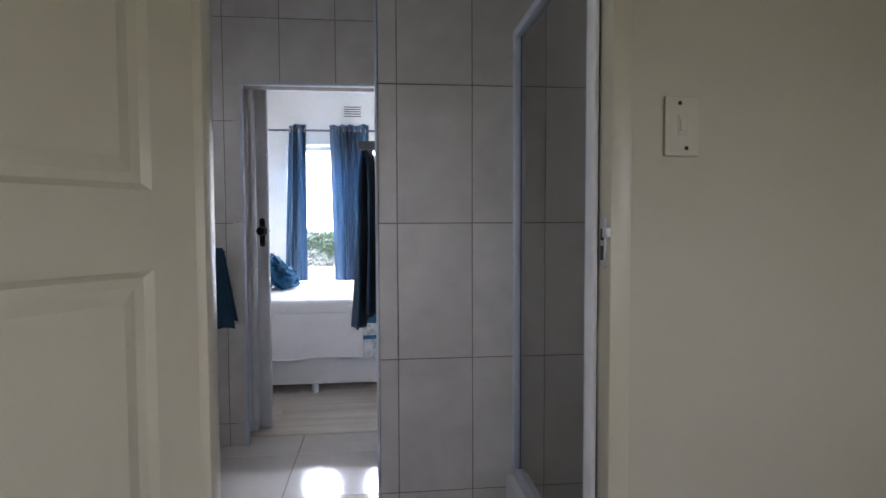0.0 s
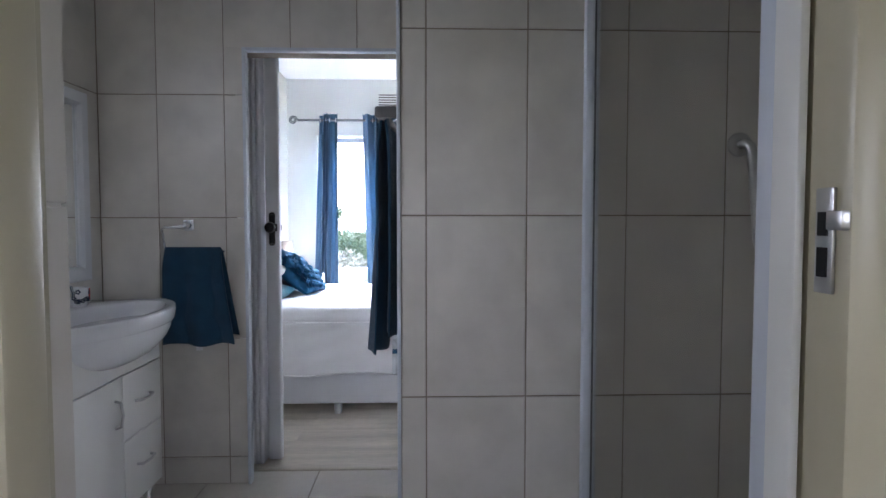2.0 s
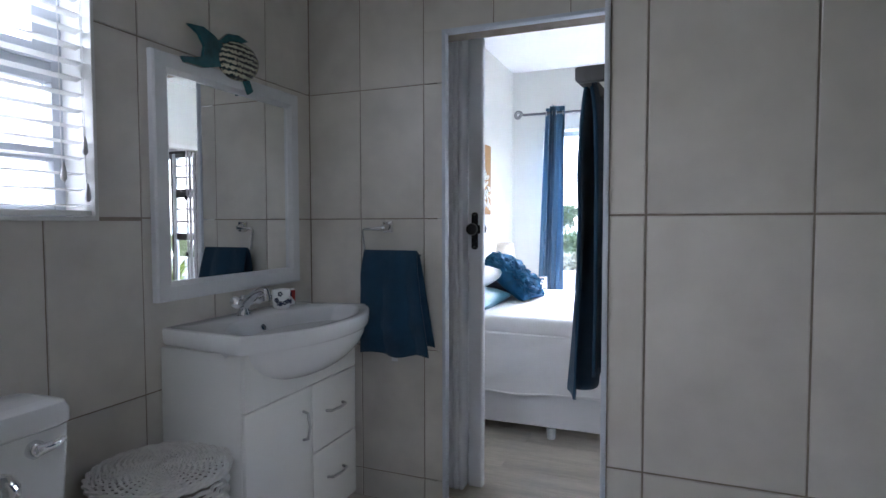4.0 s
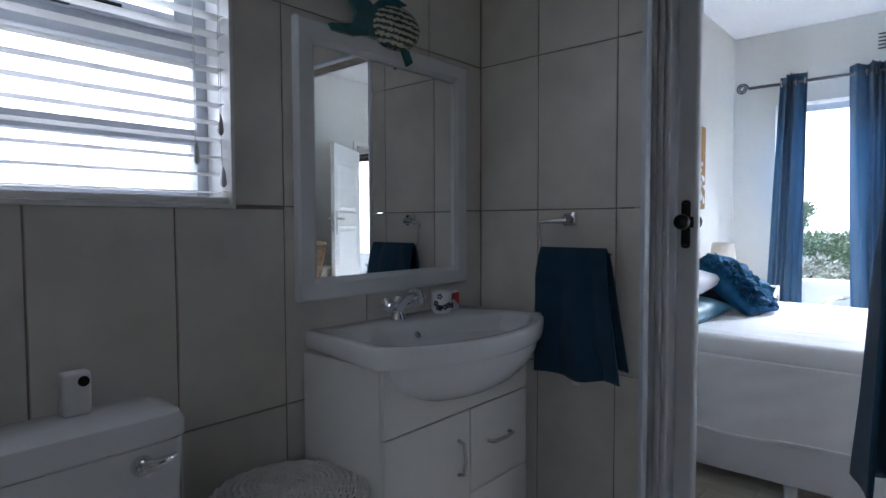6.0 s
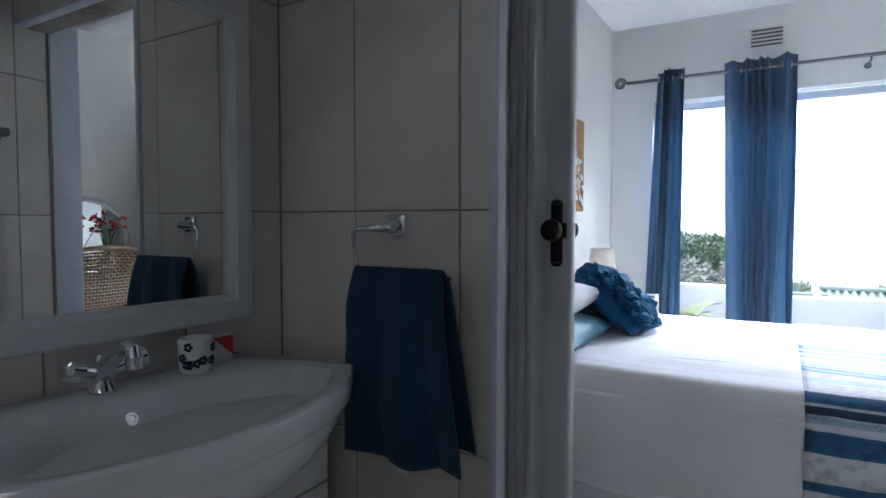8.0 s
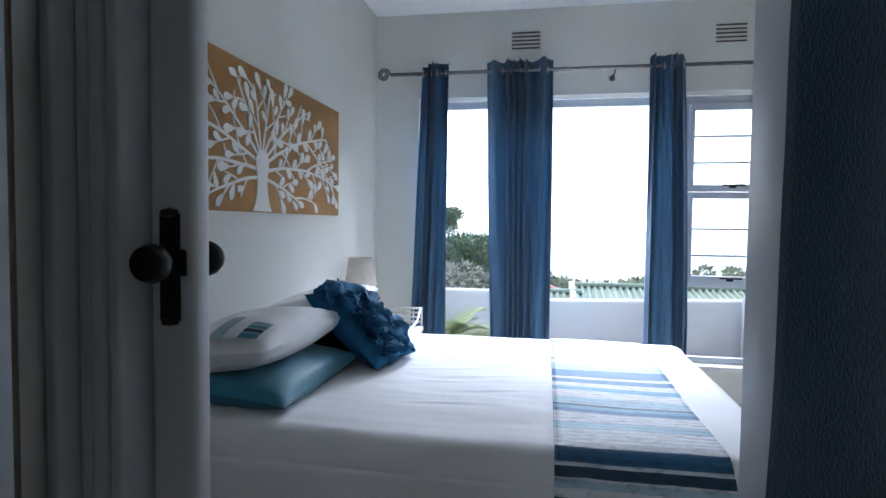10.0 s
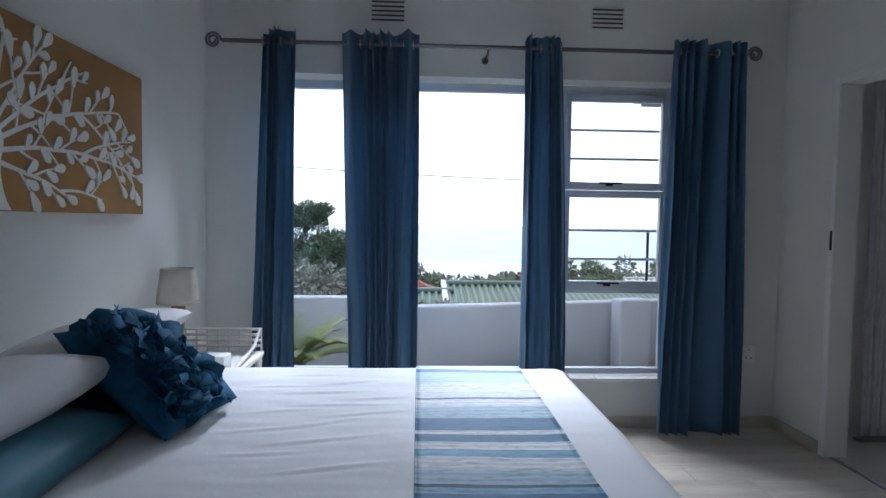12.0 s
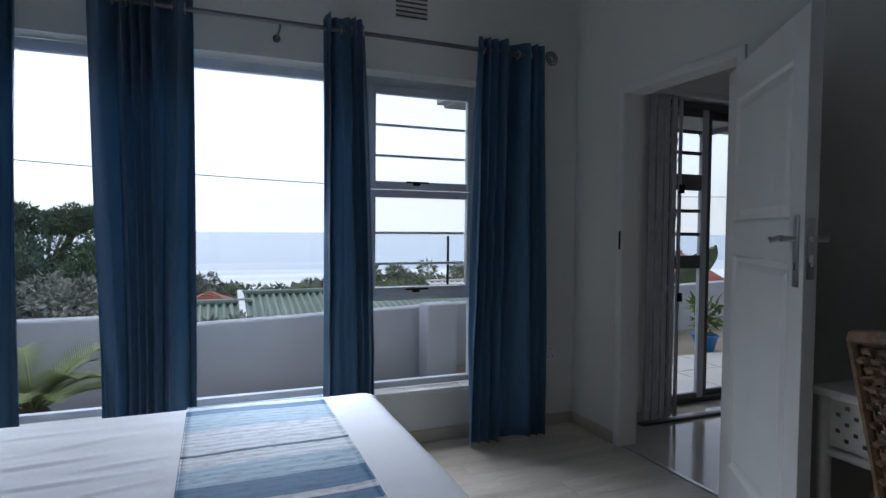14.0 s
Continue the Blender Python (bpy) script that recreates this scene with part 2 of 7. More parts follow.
def wall(name, axis, a0, a1, b0, b1, z0, z1, holes, material, label="", bev=0.0):
    """A wall along x or y with openings (u0, u1, z0, z1) cut through it."""
    us = sorted({a0, a1, *[h[0] for h in holes], *[h[1] for h in holes]})
    zs = sorted({z0, z1, *[h[2] for h in holes], *[h[3] for h in holes]})
    us, zs = [u for u in us if a0 <= u <= a1], [z for z in zs if z0 <= z <= z1]
    nu, nz = len(us) - 1, len(zs) - 1
    full = [[not any(h[0] <= (us[i] + us[i + 1]) / 2 <= h[1] and h[2] <= (zs[j] + zs[j + 1]) / 2 <= h[3] for h in holes) for j in range(nz)] for i in range(nu)]
    bm = bmesh.new()
    P = (lambda u, w, z: (u, w, z)) if axis == "x" else (lambda u, w, z: (w, u, z))
    cache = {}

    def V(i, w, j):
        if (i, w, j) not in cache:
            cache[(i, w, j)] = bm.verts.new(P(us[i], w, zs[j]))
        return cache[(i, w, j)]

    def solid_at(i, j):
        return 0 <= i < nu and 0 <= j < nz and full[i][j]

    for i in range(nu):
        for j in range(nz):
            if not full[i][j]:
                continue
            for w in (b0, b1):
                bm.faces.new((V(i, w, j), V(i + 1, w, j), V(i + 1, w, j + 1), V(i, w, j + 1)))
            for di, dj, e in ((-1, 0, ((i, j), (i, j + 1))), (1, 0, ((i + 1, j), (i + 1, j + 1))), (0, -1, ((i, j), (i + 1, j))), (0, 1, ((i, j + 1), (i + 1, j + 1)))):
                if not solid_at(i + di, j + dj):
                    (p, q), (r, s) = e
                    bm.faces.new((V(p, b0, q), V(r, b0, s), V(r, b1, s), V(p, b1, q)))
    ob = finish(name, bm, material, smooth=False)
    return tagged(ob, label or "plain painted wall", "wall", kind="structure")


def slab(name, b, material, label, category, bev=0.0):
    bm = bmesh.new()
    box(bm, *b, bev=bev)
    return tagged(finish(name, bm, material, smooth=bool(bev)), label, category, kind="structure")


# ---- plan ----
XE = 0.728                                                          # inner face at the bedroom door
XL, YB, YP, XP, YN, XG = -0.796, 3.738, 2.785, 0.655, 1.668, 1.255   # bathroom faces
XSR = 2.15                                                          # shower's far wall
YH = 1.55                                                           # hall side of the hall wall
HX0, HX1 = 0.333, 1.160                                             # hall door opening
DX0, DX1, DZ = -0.105, 0.728, 2.075                                 # bedroom door opening
YR0 = 3.93                                                          # bedroom side of the same wall
BX0, BX1, YW = -0.80, 2.885, 7.46                                   # bedroom faces
OY0, OY1, OZ = 6.175, 6.965, 2.13                                   # opening in the bedroom's far wall
ZB, ZR = 2.62, 2.86                                                 # ceilings
WY0, WY1, WZ0, WZ1 = 1.95, 2.647, 1.29, 2.2                         # bathroom window
WX0, WX1, VZ0, VZ1 = -0.47, 2.185, 0.30, 2.24                       # bedroom window
G = 0.003                                                           # depth of the grout

floor_hall = slab("floor_hall", (-0.9, 2.5, -1.6, 1.6, -0.12, 0.0), m_skirt, "plain hall floor", "floor")
floor_bath = slab("floor_bathroom", (XL - 0.1, XSR + 0.1, 1.6, 3.90, -0.12, -0.006), m_grout, "bathroom floor of large glossy beige tiles", "floor")
floor_bed = slab("floor_bedroom", (BX0 - 0.1, BX1 + 0.03, 3.90, YW + 0.1, -0.12, -0.006), m_grout, "bedroom floor of whitewashed wooden planks", "floor")
floor_next = slab("floor_lounge", (BX1 + 0.03, 7.0, 3.90, YW + 0.1, -0.12, -0.001), m_ftile, "glossy pale floor of the next room", "floor")

ceil_hall = slab("ceiling_hall", (-0.9, 2.5, -1.6, 1.61, ZB, ZB + 0.1), m_ceil, "plain white ceiling", "ceiling")
ceil_bath = slab("ceiling_bathroom", (XL - 0.15, XSR + 0.15, 1.61, 3.86, ZB, ZB + 0.1), m_ceil, "plain white ceiling", "ceiling")
ceil_bed = slab("ceiling_bedroom", (BX0 - 0.15, BX1 + 0.06, 3.86, YW + 0.22, ZR, ZR + 0.1), m_ceil, "plain white ceiling", "ceiling")
ceil_next = slab("ceiling_lounge", (BX1 + 0.06, 7.0, 3.86, YW + 0.22, ZB, ZB + 0.1), m_ceil, "plain white ceiling", "ceiling")

wall_hall = wall("wall_hall", "x", -0.9, 2.5, YH, 1.61, 0, ZB, [(HX0, HX1, 0, 2.06)], m_hall, "cream painted hall wall with a door opening")
wall("wall_hall_west", "y", -1.6, YH, -1.0, -0.9, 0, ZB, [], m_hall, "cream painted hall wall")
# openings of the east and south walls are added out of view for light
wall("wall_hall_east", "y", -1.6, YH, 2.5, 2.6, 0, ZB, [(-1.4, -0.3, 0.95, 2.15)], m_hall, "cream painted hall wall with an added unseen opening")
wall("wall_hall_south", "x", -0.9, 2.5, -1.7, -1.6, 0, ZB, [(0.35, 1.25, 0.95, 1.75)], m_hall, "cream painted hall wall with a small added unseen opening")

wall_west = wall("wall_bathroom_west", "y", 1.611, YB + 0.12, XL - 0.20, XL - G, 0, ZB, [(WY0, WY1, WZ0, WZ1)], m_grout, "bathroom wall of large beige glazed tiles with a window")
wall_near = wall("wall_bathroom_south", "x", XL - G, XSR + 0.1, 1.611, YN - G, 0, ZB, [(0.28, HX1, 0, 2.06)], m_grout, "tiled bathroom wall round the hall door")
wall_back = wall("wall_bathroom_north", "x", XL - 0.2, XE + 0.02, YB + G, YB + 0.12, 0, ZB, [(DX0 - 0.09, XE + 0.02, 0, DZ)], m_grout, "tiled bathroom wall with a towel ring and the bedroom door")
wall_part = wall("wall_partition", "x", XP + G, XSR + 0.1, YP + G, YB + 0.12, 0, ZB, [], m_grout, "tiled partition wall between bathroom and bedroom")
for v in wall_part.data.vertices:      # its end runs slightly out of square
    if v.co.x < XP + 0.05 and v.co.y > YB:
        v.co.x = XE + G + 0.009
wall_shower = wall("wall_shower_east", "y", 1.611, YP + G, XSR + G, XSR + 0.1, 0, ZB, [], m_grout, "tiled end wall of the shower")

wall("wall_bedroom_south", "x", BX0 - 0.15, BX1 + 0.06, YB + 0.122, YR0, 0, ZR, [(DX0 - 0.09, XE + 0.015, 0, DZ + 0.09)], m_wall, "white painted bedroom wall with the bathroom door")
wall("wall_bedroom_west", "y", YR0, YW, BX0 - 0.15, BX0, 0, ZR, [], m_wall, "white painted bedroom wall behind the bed")
wall("wall_bedroom_east", "y", YR0, YW, BX1, BX1 + 0.13, 0, ZR, [(OY0, OY1, 0, OZ)], m_wall, "white painted bedroom wall with an open doorway")
wall("wall_bedroom_north", "x", BX0 - 0.15, BX1 + 0.13, YW, YW + 0.2, 0, ZR, [(WX0, WX1, VZ0, VZ1)], m_wall, "white painted bedroom wall with a wide window")
wall("wall_lounge_north", "x", BX1 + 0.132, 7.0, YW - 0.02, YW + 0.2, 0, ZB, [(3.62, 5.8, 0, 2.29)], m_wall, "white painted wall round the sliding door")
wall("wall_lounge_east", "y", 3.86, YW + 0.2, 7.0, 7.1, 0, ZB, [], m_wall, "plain white wall")
wall("wall_lounge_south", "x", BX1 + 0.132, 7.0, 3.76, 3.86, 0, ZB, [], m_wall, "plain white wall")


# ---- tiles ----
tile_meshes = {}


def tile_mesh(w, h, d, material, bev=0.0018):
    key = (round(w, 3), round(h, 3), round(d, 4), material.name)
    if key not in tile_meshes:
        a, b = w / 2, h / 2
        v = [(-a, -b, -d), (a, -b, -d), (a, b, -d), (-a, b, -d), (-a, -b, -bev), (a, -b, -bev), (a, b, -bev), (-a, b, -bev), (-a + bev, -b + bev, 0), (a - bev, -b + bev, 0), (a - bev, b - bev, 0), (-a + bev, b - bev, 0)]
        f = [(8, 9, 10, 11)] + [(i, (i + 1) % 4, (i + 1) % 4 + 4, i + 4) for i in range(4)] + [(i + 4, (i + 1) % 4 + 4, (i + 1) % 4 + 8, i + 8) for i in range(4)]
        me = bpy.data.meshes.new("tile")
        me.from_pydata(v, [], f)
        me.materials.append(material)
        tile_meshes[key] = me
    return tile_meshes[key]


def cut(r, hole):
    u0, u1, z0, z1 = r
    a, b, c, d = hole
    if a >= u1 or b <= u0 or c >= z1 or d <= z0:
        return [r]
    out = []
    if c > z0:
        out.append((u0, u1, z0, c))
    if d < z1:
        out.append((u0, u1, d, z1))
    lo, hi = max(z0, c), min(z1, d)
    if a > u0:
        out.append((u0, a, lo, hi))
    if b < u1:
        out.append((b, u1, lo, hi))
    return [q for q in out if q[1] - q[0] > 0.012 and q[3] - q[2] > 0.012]


def tile_face(parent, frame_m, us, zs, holes=(), gap=0.0045, material=None, d=0.008, name="tile"):
    """Lay tiles on a face: frame_m takes (u, v, out) into the world."""
    for u0, u1 in zip(us, us[1:]):
        for z0, z1 in zip(zs, zs[1:]):
            rs = [(u0, u1, z0, z1)]
            for h in holes:
                rs = [q for r in rs for q in cut(r, h)]
            for a, b, c, e in rs:
                g0, g1 = (gap / 2 if abs(a - u0) < 1e-6 else 0.0003), (gap / 2 if abs(b - u1) < 1e-6 else 0.0003)
                h0, h1 = (gap / 2 if abs(c - z0) < 1e-6 else 0.0003), (gap / 2 if abs(e - z1) < 1e-6 else 0.0003)
                a2, b2, c2, e2 = a + g0, b - g1, c + h0, e - h1
                ob = new(name, tile_mesh(b2 - a2, e2 - c2, d, material or m_tile))
                ob.matrix_world = frame_m @ Matrix.Translation(((a2 + b2) / 2, (c2 + e2) / 2, random.uniform(-0.0004, 0.0004)))
                ob.parent = parent


def joints(lo, hi, at, pitch):
    k = math.ceil((lo - at) / pitch + 0.04)
    out = [lo]
    while at + k * pitch < hi - 0.012:
        out.append(at + k * pitch)
        k += 1
    return out + [hi]


def face(origin, u, n):
    """u along the wall, z up, n out of it."""
    u, n = Vector(u), Vector(n)
    m = Matrix((u, (0, 0, 1), n)).transposed().to_4x4()
    m.translation = origin
    return m


ROWS_Z = [0, 0.133, 0.712, 1.291, 1.870, 2.449, ZB]


# ---- bathroom: door lining, folding door ----
def hall_frame():
    t = thing("door_frame", "cream painted steel door frame with a strike plate", "door frame", kind="structure")
    for x0, x1, s in ((HX0 - 0.045, HX0 + 0.003, 1), (HX1 - 0.003, HX1 + 0.045, -1)):
        bm = bmesh.new()
        box(bm, x0 - (0.0 if s > 0 else -0.001), x1, YH - 0.014, YH + 0.052, 0, 2.10, bev=0.006)
        part("jamb", bm, m_hallgloss, t)
        if s > 0:
            continue
        bm = bmesh.new()
        xa = x0
        box(bm, min(xa, xa + s * 0.012), max(xa, xa + s * 0.012), YH + 0.052, YH + 0.10, 0, 2.06, bev=0.004)
        part("stop", bm, m_white, t)
    bm = bmesh.new()
    box(bm, HX0, HX1, YH - 0.014, YH + 0.055, 2.055, 2.10, bev=0.006)
    part("head", bm, m_hallgloss, t)
    bm = bmesh.new()
    box(bm, HX1 - 0.0065, HX1 - 0.002, YH + 0.006, YH + 0.032, 1.195, 1.305, bev=0.001)
    st = part("strike_plate", bm, m_steel, t, "steel strike plate")
    pbox("latch_hole", st, m_black, (HX1 - 0.0085, HX1 - 0.004, YH + 0.012, YH + 0.026, 1.255, 1.28), 0.0)
    pbox("bolt_hole", st, m_black, (HX1 - 0.0085, HX1 - 0.004, YH + 0.012, YH + 0.026, 1.212, 1.243), 0.0)
    pbox("lip", st, m_steel, (HX1 - 0.010, HX1 + 0.004, YH - 0.011, YH + 0.012, 1.261, 1.281), 0.002)


hall_frame()


def panel_leaf(name, label, hinge, ang, w, h, material, lock=True, low=(0.25, 1.21), up=(1.355, 1.90), stile=0.125, group=""):
    """A two-panel door leaf: local x from the hinge along the leaf, y through it."""
    t = thing(name, label, "door", group=group)
    th = 0.04
    parts = []
    bm = bmesh.new()
    for b in ((0, stile, 0.008, h), (w - stile, w, 0.008, h)):
        box(bm, b[0], b[1], -th / 2, th / 2, b[2], b[3], bev=0.002, seg=1)
    for z0, z1 in ((0.008, low[0]), (low[1], up[0]), (up[1], h)):
        box(bm, stile - 0.0005, w - stile + 0.0005, -th / 2 + 0.0002, th / 2 - 0.0002, z0, z1)
    parts.append(part("leaf_frame", bm, material, t))
    for z0, z1 in (low, up):
        bm = bmesh.new()
        for s in (-1, 1):
            x0, x1 = stile, w - stile
            prof = ((0.0, th / 2), (0.012, th / 2 - 0.012), (0.03, th / 2 - 0.013), (0.055, th / 2 - 0.003), (0.06, th / 2 - 0.003))
            loops = [[bm.verts.new((x, s * d, z)) for x, z in ((x0 + i, z0 + i), (x1 - i, z0 + i), (x1 - i, z1 - i), (x0 + i, z1 - i))] for i, d in prof]
            for p, q in zip(loops, loops[1:]):
                for k in range(4):
                    bm.faces.new((p[k], p[(k + 1) % 4], q[(k + 1) % 4], q[k]))
            bm.faces.new(loops[-1])
        parts.append(part("panel", bm, material, t, smooth=False))
    if lock:
        for s in (-1, 1):
            bm = bmesh.new()
            box(bm, w - 0.075, w - 0.035, min(s * th / 2, s * (th / 2 + 0.006)), max(s * th / 2, s * (th / 2 + 0.006)), 1.13, 1.37, bev=0.002)
            plate = part("lock_plate", bm, m_steel, t, "brushed steel lock plate")
            bm = bmesh.new()
            y = s * (th / 2 + 0.045)
            tube(bm, [(w - 0.055, s * (th / 2 + 0.004), 1.29), (w - 0.055, y, 1.29)], 0.009)
            tube(bm, [(w - 0.05, y, 1.29), (w - 0.085, y, 1.293), (w - 0.12, y, 1.288), (w - 0.15, y * 1.0, 1.283), (w - 0.172, y, 1.29)], 0.009, radii=[0.011, 0.01, 0.009, 0.0085, 0.006])
            part("lever", bm, m_steel, plate, "curved steel lever handle")
            pbox("keyhole", plate, m_black, (w - 0.059, w - 0.051, min(s * (th / 2 + 0.005), s * (th / 2 + 0.007)), max(s * (th / 2 + 0.005), s * (th / 2 + 0.007)), 1.185, 1.21), 0.0)
        bm = bmesh.new()
        box(bm, w - 0.001, w + 0.003, -0.011, 0.011, 1.16, 1.36, bev=0.001)
        fp = part("lock_faceplate", bm, m_steel, t, "steel lock faceplate")
        pbox("latch", fp, m_chrome, (w + 0.002, w + 0.012, -0.007, 0.007, 1.275, 1.30), 0.002)
        pbox("bolt", fp, m_chrome, (w + 0.002, w + 0.006, -0.007, 0.007, 1.20, 1.24), 0.001)
    t.matrix_world = Matrix.Translation((*hinge, 0)) @ Matrix.Rotation(ang, 4, "Z")
    return t


panel_leaf("hall_door", "open cream painted panelled hall door", (0.319, 1.574), math.atan2(-0.83, -0.56), 0.80, 2.03, m_hallgloss, lock=False)


def folding_door():
    t = thing("folding_door", "pale grey vinyl concertina door folded open", "door")
    zt = DZ + 0.055
    for i in range(4):
        x0 = DX0 - 0.0885 + i * 0.0240
        bm = bmesh.new()
        box(bm, x0, x0 + 0.0225, 3.895 if i == 0 else 3.925 + 0.004 * (i % 2), 4.075 - 0.006 * (i % 2), 0.012, zt, bev=0.007, seg=3)
        part("slat", bm, m_pvc, t)
    bm = bmesh.new()
    box(bm, -0.094, -0.02, 3.982, 4.028, 0.012, zt, bev=0.012, seg=3)
    post = part("lead_post", bm, m_pvc, t)
    for s in (-1, 1):
        yf = 4.005 + s * 0.023
        bm = bmesh.new()
        box(bm, -0.073, -0.041, min(yf, yf + s * 0.006), max(yf, yf + s * 0.006), 1.155, 1.315, bev=0.002)
        box(bm, -0.084, -0.03, min(yf, yf + s * 0.007), max(yf, yf + s * 0.007), 1.222, 1.262, bev=0.004)
        for z in (1.315, 1.155):
            lathe(bm, [(0.001, -0.008), (0.013, -0.004), (0.013, 0.004), (0.001, 0.008)], (-0.057, yf + s * 0.003, z), 10)
        pl = part("handle_plate", bm, m_black, post, "ornate black handle plate")
        bm = bmesh.new()
        lathe(bm, [(0.008, 0), (0.009, 0.02), (0.024, 0.03), (0.029, 0.045), (0.024, 0.058), (0.004, 0.064)], n=20)
        bmesh.ops.rotate(bm, verts=bm.verts, matrix=Matrix.Rotation(-s * math.pi / 2, 3, "X"))
        bmesh.ops.translate(bm, verts=bm.verts, vec=(-0.057, yf, 1.243))
        part("knob", bm, m_black, post, "round black knob")
    bm = bmesh.new()
    box(bm, DX0 - 0.088, DX1 + 0.015, 3.975, 4.035, DZ + 0.062, DZ + 0.088, bev=0.003)
    part("track", bm, m_pvc, t)


folding_door()
for nm, b in (("trim_door_left", (DX0 - 0.016, DX0, YB - 0.012, YB + 0.03, 0, DZ + 0.014)), ("trim_door_head", (DX0, XE - 0.003, YB - 0.012, YB + 0.03, DZ - 0.001, DZ + 0.014)), ("trim_door_right", (XE + 0.001, XE + 0.05, YB + 0.121, YR0 + 0.045, 0, DZ + 0.06)), ("trim_shower_post", (HX1 + 0.002, HX1 + 0.04, YN + 0.001, YN + 0.035, 0, 2.05)), ("trim_corner", (XP - 0.006, XP + 0.006, YP - 0.004, YP + 0.008, 0, ZB)), ("threshold", (DX0 - 0.088, XE + 0.018, 3.872, 3.905, -0.006, 0.006))):
    slab(nm, b, m_skirt if nm == "threshold" else m_alu, "narrow pale edge trim", "trim", bev=0.002)


slab("wall_bathroom_south_end", (XL + 0.01, 0.276, YN - 0.003, 1.728, 0, 2.6), m_tile, "tiled wall end beside the hall door", "wall", bev=0.002)


# ---- bathroom: shower ----
def shower():
    t = thing("shower_screen", "glass shower screen in a white aluminium frame", "shower screen")
    y0, y1, z0, z1 = 1.80, YP - 0.006, 0.195, 2.10
    for nm, b in (("post", (XG - 0.022, XG + 0.022, y1 - 0.03, y1, z0, z1)), ("post", (XG - 0.022, XG + 0.022, y0, y0 + 0.03, z0, z1)), ("top_rail", (XG - 0.02, XG + 0.02, y0 + 0.03, y1 - 0.03, z1 - 0.035, z1)), ("bottom_rail", (XG - 0.02, XG + 0.02, y0 + 0.03, y1 - 0.03, z0, z0 + 0.035))):
        pbox(nm, t, m_alu, b, 0.004)
    bm = bmesh.new()
    box(bm, XG - 0.003, XG + 0.003, y0 + 0.025, y1 - 0.025, z0 + 0.03, z1 - 0.03)
    p = part("pane", bm, m_shglass, t, "grey tinted glass pane", smooth=False)
    p.visible_shadow = False
    pbox("seal", t, m_black, (XG + 0.004, XG + 0.009, y1 - 0.034, y1 - 0.029, z0 + 0.03, z1 - 0.03), 0.0)
    k = slab("shower_kerb", (XG - 0.05, XG + 0.05, YN, YP, 0, 0.193), m_white, "white tiled shower kerb", "kerb", bev=0.004)
    slab("shower_floor", (XG + 0.05, XSR, YN, YP, -0.004, 0.05), m_white, "white shower tray", "shower tray", bev=0.003)
    g = thing("grab_rail", "angled brushed steel grab rail on the shower wall", "grab rail")
    bm = bmesh.new()
    yb = YP - 0.052
    tube(bm, [(1.735, YP, 1.515), (1.735, yb + 0.012, 1.515), (1.742, yb, 1.505), (1.75, yb, 1.48), (1.775, yb, 1.21), (1.785, yb, 1.185), (1.80, yb, 1.165), (1.99, yb, 0.97), (2.0, yb + 0.015, 0.96), (2.0, YP, 0.96)], 0.0155, 14)
    part("bar", bm, m_steel, g)
    for x, z in ((1.735, 1.515), (2.0, 0.96)):
        bm = bmesh.new()
        lathe(bm, [(0.038, 0), (0.038, 0.008), (0.03, 0.014), (0.016, 0.016)], n=24)
        bmesh.ops.rotate(bm, verts=bm.verts, matrix=Matrix.Rotation(math.pi / 2, 3, "X"))
        bmesh.ops.translate(bm, verts=bm.verts, vec=(x, YP - 0.001, z))
        part("flange", bm, m_steel, g)


shower()


